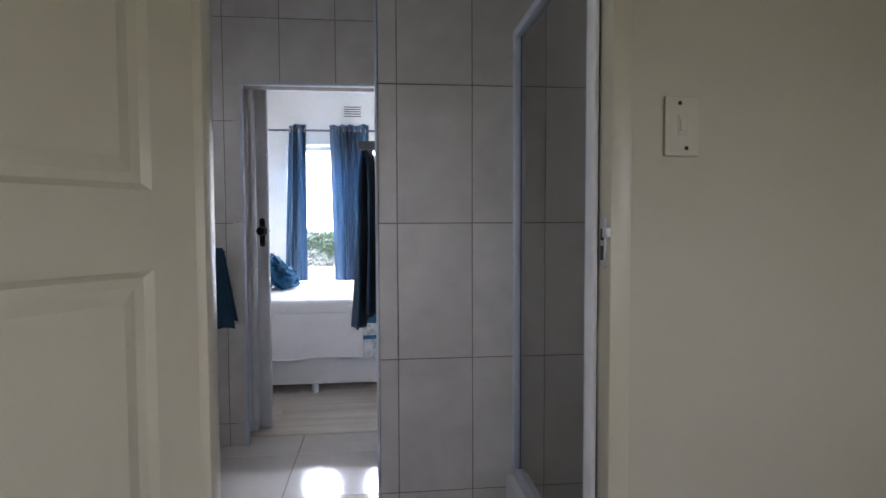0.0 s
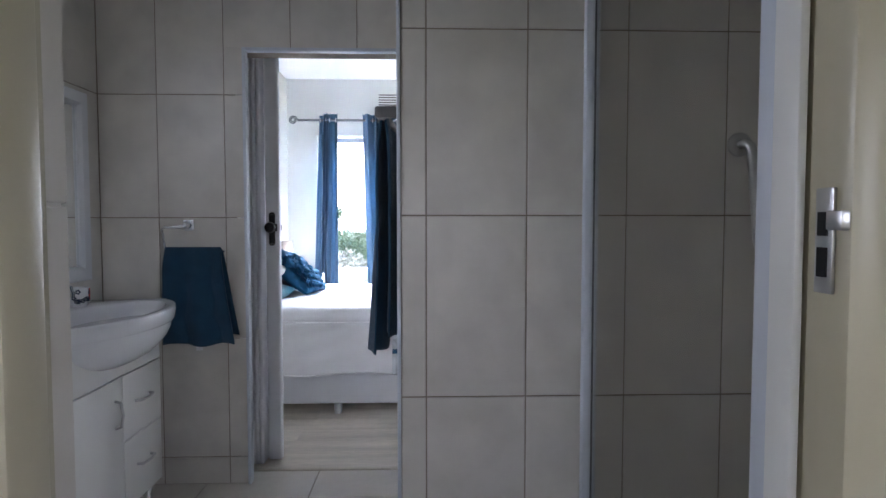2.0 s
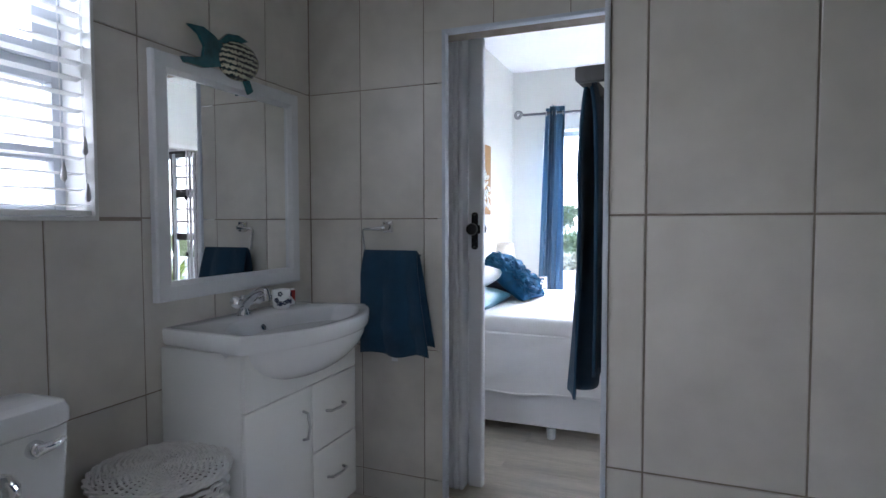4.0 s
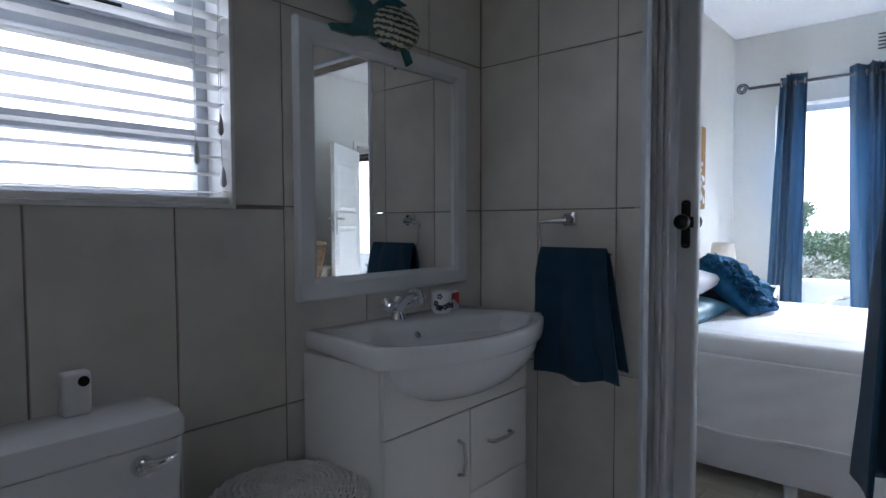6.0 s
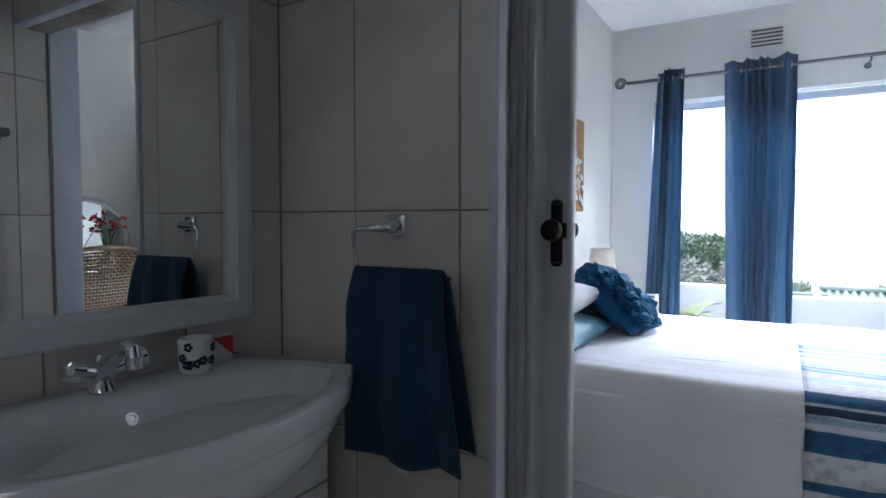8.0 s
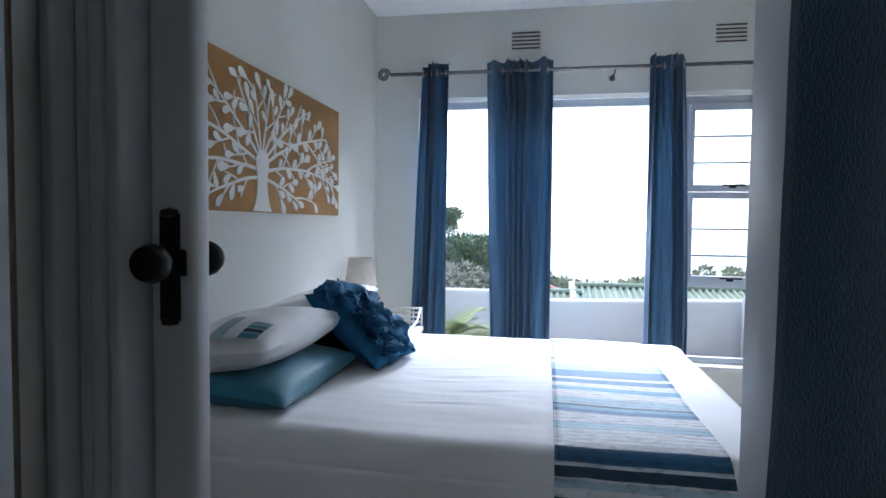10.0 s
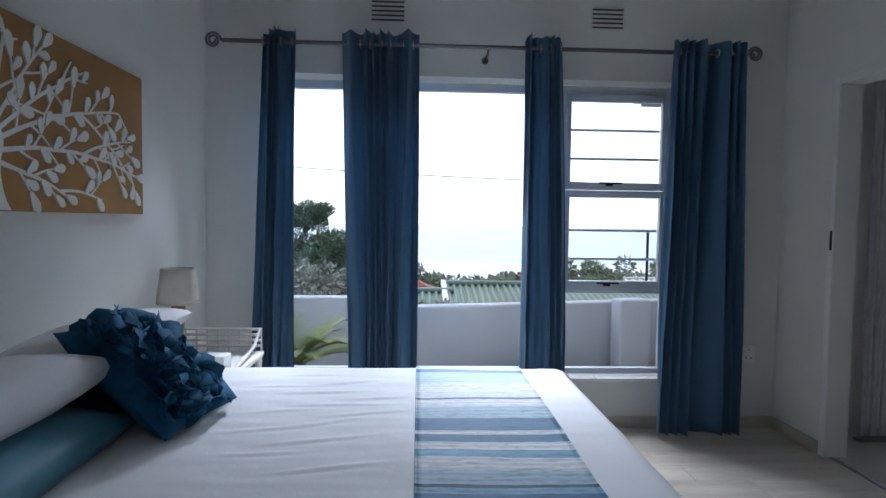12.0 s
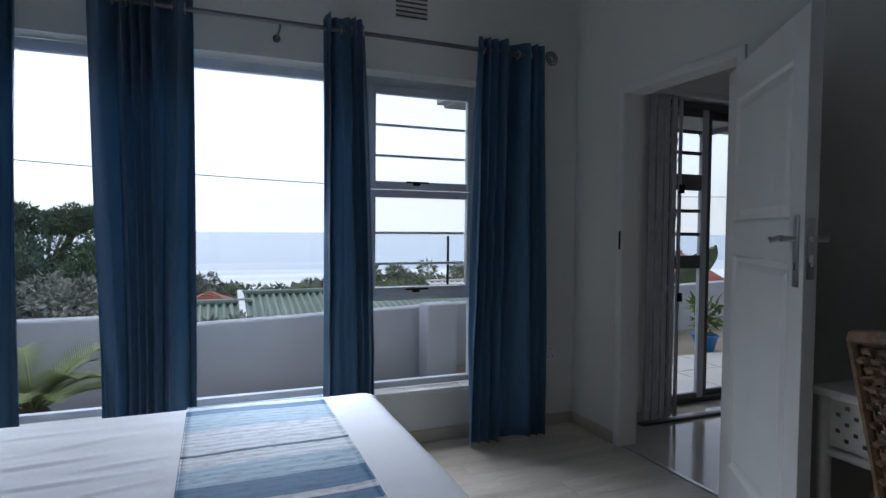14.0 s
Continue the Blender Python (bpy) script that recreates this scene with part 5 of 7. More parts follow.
    # stripes on the white pillow
    for a0, a1, mt in ((-0.325, -0.293, m_teal), (-0.29, -0.262, m_navy), (-0.259, -0.230, m_teal), (-0.227, -0.200, m_strp)):
        bm = bmesh.new()

        def st(u, v):
            a, b = (a0 + (a1 - a0) * u) / 0.36 + 0.0, -0.80 + 0.28 * v
            th_ = 0.19 * (max(0.0, (1 - a * a) * (1 - b * b)) ** 0.42)
            return Vector((a * 0.36, b * 0.23, th_ / 2 + 0.008))

        grid(bm, st, 6, 20)
        o = part("stripe", bm, mt, w1, "appliqué stripe")
    bm = bmesh.new()

    def st2(u, v):
        a, b = -0.93 + 0.5 * u, -0.30 + 0.22 * v
        th_ = 0.19 * (max(0.0, (1 - a * a) * (1 - b * b)) ** 0.42)
        return Vector((a * 0.36, b * 0.23, th_ / 2 + 0.008))

    grid(bm, st2, 8, 6)
    part("stripe", bm, m_strp2, w1, "pale grey-blue satin stripe")

    ex, ey = Vector((-0.755, 0.149, 0.64)).normalized(), Vector((0.02, 1, 0.06)).normalized()
    en = -ex.cross(ey).normalized()
    ey = ex.cross(en) * -1
    cm = Matrix((ex, ey, en)).transposed().to_4x4()
    cm.translation = (-0.305, 5.66, 0.845)
    c = pillow("ruffled_cushion", "petrol blue square cushion covered in ruffled petals", 0.45, 0.44, 0.16, m_ruffle, cm, seed=5)
    rng = random.Random(7)
    bm = bmesh.new()
    for i in range(250):
        a, b = rng.uniform(-0.92, 0.92), rng.uniform(-0.92, 0.92)
        if b - 0.1 * a < -0.30 + rng.uniform(-0.12, 0.12):
            continue
        th_ = 0.17 * (max(0.0, (1 - a * a) * (1 - b * b)) ** 0.42)
        ctr = Vector((a * 0.215, b * 0.21, th_ / 2 + rng.uniform(0.004, 0.02)))
        s = rng.uniform(0.03, 0.048)
        rot = Matrix.Rotation(rng.uniform(0, 6.28), 3, "Z") @ Matrix.Rotation(rng.uniform(0.15, 0.9), 3, "X")
        n_ = 9
        rim = []
        cv = bm.verts.new(ctr + rot @ Vector((0, 0, -0.004)))
        for k in range(n_):
            an = 2 * math.pi * k / n_
            rr = s * (1 + 0.16 * math.sin(3 * an + i))
            rim.append(bm.verts.new(ctr + rot @ Vector((rr * math.cos(an), rr * math.sin(an), 0.011 * math.sin(2 * an + i) + 0.006))))
        for k in range(n_):
            bm.faces.new((cv, rim[k], rim[(k + 1) % n_]))
    o = solid(part("petals", bm, m_ruffle, c, "overlapping fabric petals"), 0.0016)
    tagged(o, kind="stuff")


def runner_material():
    m = M("striped_runner", (0.4, 0.5, 0.56), 0.7, var=0.05, scale=12, bump=0.35, bscale=240)
    n, l = m.node_tree.nodes, m.node_tree.links
    tc, sp, rp = n.new("ShaderNodeTexCoord"), n.new("ShaderNodeSeparateXYZ"), n.new("ShaderNodeValToRGB")
    wob, ad, mr = n.new("ShaderNodeTexNoise"), n.new("ShaderNodeMath"), n.new("ShaderNodeMapRange")
    l.new(tc.outputs["Object"], sp.inputs[0])
    wob.inputs["Scale"].default_value = 14
    l.new(tc.outputs["Object"], wob.inputs["Vector"])
    mw = n.new("ShaderNodeMath")
    mw.operation, mw.inputs[1].default_value = "MULTIPLY_ADD", 0.010
    l.new(wob.outputs["Fac"], mw.inputs[0])
    # hang: fold height into the stripe coordinate so the stripes go on down the side
    hz = n.new("ShaderNodeMath")
    hz.operation, hz.inputs[1].default_value = "MULTIPLY", 1.0
    l.new(sp.outputs["Z"], hz.inputs[0])
    su = n.new("ShaderNodeMath")
    su.operation = "ADD"
    mn = n.new("ShaderNodeMath")
    mn.operation, mn.inputs[1].default_value = "MINIMUM", 0.69
    l.new(hz.outputs[0], mn.inputs[0])
    l.new(sp.outputs["Y"], su.inputs[0])
    l.new(mn.outputs[0], su.inputs[1])
    l.new(su.outputs[0], mw.inputs[2])
    mr.inputs["From Min"].default_value, mr.inputs["From Max"].default_value = 4.97, 7.0
    l.new(mw.outputs[0], mr.inputs["Value"])
    l.new(mr.outputs[0], rp.inputs[0])
    white, pale, sky_, mid, navy = (0.64, 0.66, 0.69, 1), (0.36, 0.49, 0.58, 1), (0.17, 0.37, 0.52, 1), (0.025, 0.13, 0.27, 1), (0.008, 0.045, 0.09, 1)
    at = [(4.97, white), (5.10, mid), (5.135, white), (5.23, mid), (5.30, white), (5.33, pale), (5.352, white), (5.36, navy), (5.405, white), (5.42, mid), (5.465, white), (5.60, pale), (5.66, white), (5.75, mid), (5.79, sky_), (5.825, navy), (5.84, pale), (5.91, white), (5.99, sky_), (6.035, white), (6.095, mid), (6.145, white), (6.18, mid), (6.285, pale), (6.39, white), (6.475, navy), (6.49, white), (6.67, pale), (6.82, mid), (6.88, white), (6.905, sky_)]
    seq = [((q - 4.97) / 2.03, c) for q, c in at]
    cr = rp.color_ramp
    cr.interpolation = "CONSTANT"
    cr.elements[0].position, cr.elements[0].color = seq[0]
    cr.elements[1].position, cr.elements[1].color = seq[1]
    for p, c in seq[2:]:
        e = cr.elements.new(p)
        e.color = c
    # fine woven lines between the broad stripes
    wv, wm, mx = n.new("ShaderNodeTexWave"), n.new("ShaderNodeMapRange"), n.new("ShaderNodeVectorMath")
    wv.bands_direction = "Y"
    wv.inputs["Scale"].default_value, wv.inputs["Distortion"].default_value, wv.inputs["Detail"].default_value = 11, 2.5, 3
    l.new(tc.outputs["Object"], wv.inputs["Vector"])
    wm.inputs["To Min"].default_value, wm.inputs["To Max"].default_value = 0.80, 1.06
    # woven dashes
    fm, fn, fr, fx = n.new("ShaderNodeMapping"), n.new("ShaderNodeTexNoise"), n.new("ShaderNodeMapRange"), n.new("ShaderNodeMath")
    fm.inputs["Scale"].default_value = (30, 95, 30)
    l.new(tc.outputs["Object"], fm.inputs[0])
    l.new(fm.outputs[0], fn.inputs["Vector"])
    fn.inputs["Scale"].default_value, fn.inputs["Detail"].default_value = 1.0, 2
    fr.inputs["From Min"].default_value, fr.inputs["From Max"].default_value = 0.34, 0.5
    fr.inputs["To Min"].default_value, fr.inputs["To Max"].default_value = 0.66, 1.0
    l.new(fn.outputs["Fac"], fr.inputs["Value"])
    fx.operation = "MULTIPLY"
    l.new(fr.outputs[0], fx.inputs[0])
    l.new(wv.outputs["Fac"], wm.inputs["Value"])
    mx.operation = "SCALE"
    l.new(rp.outputs[0], mx.inputs[0])
    l.new(wm.outputs[0], fx.inputs[1])
    l.new(fx.outputs[0], mx.inputs["Scale"])
    l.new(mx.outputs[0], n["Principled BSDF"].inputs["Base Color"])
    return m


m_runner = runner_material()
m_strp = M("pale_blue_satin", (0.16, 0.28, 0.34), 0.45, var=0.05)
m_strp2 = M("grey_blue_satin", (0.22, 0.32, 0.36), 0.45, var=0.05)
bed()


# ---- bedroom: picture ----
def picture():
    t = thing("tree_picture", "ochre canvas with a raised white tree of leafy branches", "picture")
    y0, y1, z0, z1 = 4.645, 6.575, 1.346, 1.975
    x = BX0 + 0.03
    pbox("canvas", t, m_ochre, (BX0 + 0.001, x, y0, y1, z0, z1), 0.003)
    rng = random.Random(12)
    bm = bmesh.new()
    yc = 5.607
    leaves = []

    def strip(pts, w0, w1):
        xx = x + rng.uniform(0.003, 0.0055)
        n = len(pts)
        L, Rr = [], []
        for i, (a, b) in enumerate(pts):
            p, q = pts[max(0, i - 1)], pts[min(n - 1, i + 1)]
            d = Vector((q[0] - p[0], q[1] - p[1])).normalized()
            w = (w0 + (w1 - w0) * i / (n - 1)) / 2
            L.append((a - d.y * w, b + d.x * w)), Rr.append((a + d.y * w, b - d.x * w))
        v = [bm.verts.new((xx, a, b)) for a, b in L], [bm.verts.new((xx, a, b)) for a, b in Rr]
        vb = [bm.verts.new((x - 0.001, a, b)) for a, b in L], [bm.verts.new((x - 0.001, a, b)) for a, b in Rr]
        for i in range(n - 1):
            bm.faces.new((v[0][i], v[1][i], v[1][i + 1], v[0][i + 1]))
            bm.faces.new((v[0][i], v[0][i + 1], vb[0][i + 1], vb[0][i]))
            bm.faces.new((v[1][i + 1], v[1][i], vb[1][i], vb[1][i + 1]))

    def leaf(a, b, ang, l):
        l *= 1.02
        w = l * 0.47
        pts = []
        for k in range(10):
            q = 2 * math.pi * k / 10
            pu = l * (0.5 - 0.5 * math.cos(q))
            pv = w * 0.5 * math.sin(q) * (1.15 if math.cos(q) < 0 else 0.75)
            pts.append((a + pu * math.cos(ang) - pv * math.sin(ang), b + pu * math.sin(ang) + pv * math.cos(ang)))
        xx = x + rng.uniform(0.0058, 0.007)
        f_ = [bm.verts.new((xx, p, q)) for p, q in pts]
        g_ = [bm.verts.new((x - 0.001, p, q)) for p, q in pts]
        bm.faces.new(f_)
        for k in range(10):
            bm.faces.new((f_[k], f_[(k + 1) % 10], g_[(k + 1) % 10], g_[k]))

    def inside(a, b, m=0.035):
        if not (y0 + m < a < y1 - m and z0 + m < b < z1 - m):
            return False
        return ((a - yc) / 0.94) ** 2 + (max(0, b - 1.5) / 0.47) ** 2 < 1.0

    for side in (-1, 1):          # flared trunk in two mirrored halves
        prof = [(0.088, z0 + 0.003), (0.068, z0 + 0.03), (0.052, z0 + 0.07), (0.044, 1.46), (0.046, 1.50), (0.058, 1.545), (0.060, 1.58), (0.035, 1.62)]
        fr_ = [bm.verts.new((x + 0.0062, yc + side * w_, z_)) for w_, z_ in prof]
        md_ = [bm.verts.new((x + 0.0062, yc, z_)) for w_, z_ in prof]
        bk_ = [bm.verts.new((x - 0.001, yc + side * w_, z_)) for w_, z_ in prof]
        for k in range(len(prof) - 1):
            bm.faces.new((md_[k], fr_[k], fr_[k + 1], md_[k + 1]))
            bm.faces.new((fr_[k], bk_[k], bk_[k + 1], fr_[k + 1]))

    def twig(a, b, ang, length, w):
        n, pts, bend = 5, [(a, b)], rng.uniform(-0.5, 0.5)
        for i in range(n):
            ang += bend / n
            na, nb = pts[-1][0] + length / n * math.cos(ang), pts[-1][1] + length / n * math.sin(ang)
            if not inside(na, nb, 0.06):
                break
            pts.append((na, nb))
        if len(pts) > 2:
            strip(pts, w, w * 0.6)
            leaves.append((*pts[-1], ang, rng.uniform(0.062, 0.085)))
            m = len(pts) // 2
            s = rng.choice((-1, 1))
            leaves.append((*pts[m], ang + s * rng.uniform(0.6, 0.9), rng.uniform(0.055, 0.075)))

    def branch(a, b, ang, length, w, fork):
        n = max(6, int(length / 0.036))
        pts = [(a, b)]
        side = rng.choice((-1, 1))
        droop = -0.45 * math.cos(ang)
        for i in range(n):
            ang += droop / n + 0.10 * math.sin(i * 0.9 + length * 7) / 3
            na, nb = pts[-1][0] + length / n * math.cos(ang), pts[-1][1] + length / n * math.sin(ang)
            if not inside(na, nb, 0.05):
                break
            pts.append((na, nb))
            if i >= 2 and i % 2 == 0:
                side = -side
                if fork and i == n // 2 // 2 * 2:
                    branch(na, nb, ang + side * 0.5, length * 0.5, w * 0.75, False)
                else:
                    twig(na, nb, ang + side * rng.uniform(0.55, 0.85), rng.uniform(0.07, 0.13), w * 0.6)
            elif i >= 3:
                leaves.append((na, nb, ang - side * rng.uniform(0.6, 1.0), rng.uniform(0.055, 0.078)))
        if len(pts) > 2:
            strip(pts, w, w * 0.45)
            leaves.append((*pts[-1], ang, rng.uniform(0.065, 0.085)))

    for ang, l, z in ((-6, 0.70, 1.50), (10, 0.90, 1.53), (24, 0.95, 1.56), (40, 0.75, 1.58), (60, 0.55, 1.59), (80, 0.46, 1.60), (102, 0.46, 1.60), (121, 0.55, 1.59), (140, 0.75, 1.58), (156, 0.95, 1.56), (170, 0.90, 1.53), (186, 0.70, 1.50)):
        branch(yc + 0.02 * math.cos(radians(ang)), z, radians(ang), l, 0.017, l > 0.6)
    kept = []
    for a, b, an, l in leaves:
        ca, cb = a + l / 2 * math.cos(an), b + l / 2 * math.sin(an)
        if inside(ca, cb, 0.03) and all((ca - p) ** 2 + (cb - q) ** 2 > 0.052 ** 2 for p, q in kept):
            kept.append((ca, cb))
            leaf(a, b, an, l)
    part("tree_relief", bm, m_wpaint, t, "raised white painted tree", smooth=False)


picture()


# ---- bedroom: bedside table and lamp ----
def bedside():
    t = thing("bedside_table", "low white wicker bedside table with a raised back rim", "table")
    x0, x1, y0, y1, zt = BX0 + 0.02, -0.30, 6.42, 6.92, 0.62
    pbox("tabletop", t, m_wwick, (x0, x1, y0, y1, zt - 0.025, zt), 0.006)
    for x in (x0 + 0.025, x1 - 0.025):
        for y in (y0 + 0.025, y1 - 0.025):
            bm = bmesh.new()
            tube(bm, [(x, y, 0), (x, y, zt - 0.024)], 0.018, 10)
            part("leg", bm, m_wwick, t)
    bm = bmesh.new()
    for z in (zt + 0.03, zt + 0.06, zt + 0.09, zt + 0.12):
        tube(bm, [(x0 + 0.01, y1 - 0.012, z), (x1 - 0.01, y1 - 0.012, z)], 0.008, 8)
    for k in range(9):
        x = x0 + 0.012 + k * (x1 - x0 - 0.024) / 8
        tube(bm, [(x, y1 - 0.012, zt - 0.01), (x, y1 - 0.012, zt + 0.125)], 0.006, 6)
    part("back_rim", bm, m_wwick, t)
    bm = bmesh.new()
    tube(bm, [(x1 - 0.02, y1 - 0.012, zt + 0.12), (x1 - 0.02, y1 - 0.12, zt + 0.05), (x1 - 0.02, y0 + 0.03, zt + 0.006)], 0.008, 8)
    part("side_rail", bm, m_wwick, t)
    pbox("shelf", t, m_wwick, (x0 + 0.02, x1 - 0.02, y0 + 0.02, y1 - 0.02, 0.20, 0.215), 0.004)
    b = thing("tissue_box", "small white box on the bedside table", "box")
    pbox("carton", b, m_plastic, (-0.47, -0.36, 6.46, 6.56, zt, zt + 0.075), 0.004)
    l_ = thing("table_lamp", "bedside lamp with a turned wooden base and cream shade", "lamp")
    c = (-0.672, 6.72, zt + 0.0)
    bm = bmesh.new()
    lathe(bm, [(0.055, 0), (0.055, 0.012), (0.035, 0.022), (0.022, 0.05), (0.026, 0.15), (0.034, 0.265), (0.03, 0.28), (0.012, 0.288)], c, 24)
    part("base", bm, m_wood, l_, "turned wooden base")
    bm = bmesh.new()
    lathe(bm, [(0.012, 0.286), (0.012, 0.32), (0.006, 0.34)], c, 14)
    part("socket", bm, m_steel, l_)
    bm = bmesh.new()
    n = 32
    for r0, r1, za, zb in ((0.101, 0.077, 0.286, 0.461),):
        grid(bm, lambda u, v: Vector((c[0] + (r0 + (r1 - r0) * v) * math.cos(2 * math.pi * u), c[1] + (r0 + (r1 - r0) * v) * math.sin(2 * math.pi * u), c[2] + za + (zb - za) * v)), n, 6, closed_u=True)
    sh = solid(part("shade", bm, m_shade, l_, "cream fabric shade"), 0.003)
    for z, r in ((0.288, 0.1015), (0.459, 0.078)):
        bm = bmesh.new()
        tube(bm, [(c[0] + r * math.cos(2 * math.pi * k / 32), c[1] + r * math.sin(2 * math.pi * k / 32), c[2] + z) for k in range(33)], 0.0028, 6, cap=False)
        part("hem", bm, m_shade, sh)


bedside()


# ---- bedroom: doorway, open door, dressing table, chair ----
def door_lining():
    t = thing("doorway_lining", "white painted door lining with a small latch keep", "door frame", kind="structure")
    for a, b in ((OY1, OY1 + 0.045), (OY0 - 0.045, OY0)):
        pbox("architrave", t, m_white, (BX1 - 0.012, BX1 + 0.002, a, b, 0, OZ + 0.045), 0.004)
    pbox("architrave", t, m_white, (BX1 - 0.012, BX1 + 0.002, OY0, OY1, OZ, OZ + 0.045), 0.004)
    pbox("keep", t, m_black, (BX1 - 0.016, BX1 - 0.011, OY1 + 0.006, OY1 + 0.022, 1.20, 1.31), 0.002, "dark latch keep")
    pbox("threshold_strip", t, m_steel, (BX1 + 0.025, BX1 + 0.055, OY0, OY1, -0.002, 0.005), 0.002)


door_lining()
panel_leaf("bedroom_door", "open white panelled door with steel lever handles", (BX1 - 0.022, OY0 + 0.005), math.atan2(-0.73, -0.473), 0.87, 2.05, m_white)


def dressing_table():
    t = thing("dressing_table", "white cane dressing table with woven drawers", "dressing table")
    x0, x1, y0, y1, zt = 2.44, BX1 - 0.02, 4.40, 5.47, 0.81
    pbox("tabletop", t, m_wwick, (x0, x1, y0, y1, zt - 0.03, zt), 0.008)
    pbox("apron", t, m_wwick, (x0 + 0.025, x1 - 0.01, y0 + 0.025, y1 - 0.02, zt - 0.19, zt - 0.031), 0.004)
    for x in (x0 + 0.03, x1 - 0.03):
        for y in (y0 + 0.03, y1 - 0.03):
            bm = bmesh.new()
            tube(bm, [(x, y, 0), (x, y, zt - 0.03)], 0.021, 12)
            part("leg", bm, m_wwick, t)
    bm = bmesh.new()
    tube(bm, [(x0 + 0.03, y1 - 0.03, 0.28), (x1 - 0.03, y1 - 0.03, 0.28)], 0.014, 10)
    tube(bm, [(x0 + 0.03, y1 - 0.03, 0.17), (x1 - 0.03, y1 - 0.03, 0.50)], 0.012, 10)
    tube(bm, [(x0 + 0.03, y1 - 0.03, 0.60), (x1 - 0.03, y1 - 0.03, 0.60)], 0.014, 10)
    tube(bm, [(x0 + 0.03, y1 - 0.03, 0.60), (x0 + 0.03, y0 + 0.03, 0.60)], 0.014, 10)
    tube(bm, [(x0 + 0.03, y1 - 0.03, 0.30), (x0 + 0.03, y1 - 0.40, 0.58)], 0.012, 10)
    part("stretcher", bm, m_wwick, t)
    bm = bmesh.new()
    for i in range(14):
        for j in range(5):
            if (i + j) % 2:
                xx, yb, zz = x0 + 0.0245, y1 - 0.07 - i * 0.028, zt - 0.165 + j * 0.026
                box(bm, xx - 0.003, xx, yb - 0.012, yb, zz, zz + 0.012)
                yy = y1 - 0.0195
                xx, zz = x0 + 0.06 + i * 0.028, zt - 0.165 + j * 0.026
                box(bm, xx, xx + 0.012, yy, yy + 0.003, zz, zz + 0.012)
    o = part("cane_holes", bm, m_slot, t, "dark gaps of the cane weave")
    tagged(o, kind="stuff")
    bm = bmesh.new()
    arch = [(4.74, zt), (4.74, 1.16), (4.80, 1.32), (4.93, 1.42), (5.08, 1.45), (5.23, 1.42), (5.36, 1.32), (5.42, 1.16), (5.42, zt)]
    tube(bm, [(x1 - 0.03, a, b) for a, b in arch], 0.02, 10)
    fr = part("mirror_frame", bm, m_wwick, t, "arched white cane mirror frame")
    bm = bmesh.new()
    pts = [(5.08 + (a - 5.08) * 0.97, max(zt + 0.02, b - 0.01)) for a, b in arch]
    f1, f2 = [bm.verts.new((x1 - 0.032, a, b)) for a, b in pts], [bm.verts.new((x1 - 0.026, a, b)) for a, b in pts]
    bm.faces.new(f1), bm.faces.new(f2[::-1])
    for k in range(len(pts)):
        bm.faces.new((f1[k], f1[(k + 1) % 9], f2[(k + 1) % 9], f2[k]))
    part("mirror_glass", bm, m_mirror, fr, smooth=False)
    v = thing("flower_vase", "white vase of red flowers on the dressing table", "vase")
    c = (2.62, 5.13, zt)
    bm = bmesh.new()
    lathe(bm, [(0.05, 0), (0.07, 0.05), (0.06, 0.14), (0.045, 0.18), (0.04, 0.178), (0.05, 0.1)], c, 20)
    part("vase", bm, m_ceramic, v)
    rng = random.Random(3)
    bm, bs = bmesh.new(), bmesh.new()
    for i in range(13):
        p = Vector((c[0] + rng.uniform(-0.1, 0.1), c[1] + rng.uniform(-0.14, 0.14), zt + rng.uniform(0.38, 0.55)))
        tube(bs, [(c[0], c[1], zt + 0.15), ((c[0] + p.x) / 2, (c[1] + p.y) / 2, p.z - 0.1), tuple(p)], 0.0025, 5)
        for k in range(6):
            d = Vector((rng.uniform(-1, 1), rng.uniform(-1, 1), rng.uniform(-0.4, 1))).normalized()
            o = d.orthogonal().normalized() * 0.018
            e = d.cross(o.normalized()) * 0.004
            vs = [bm.verts.new(p + q) for q in (-e, d * 0.02 + o, d * 0.042, d * 0.02 - o)]
            bm.faces.new(vs)
    part("flowers", bm, m_flower, v, "red petals")
    part("stems", bs, m_leafA, v)


dressing_table()


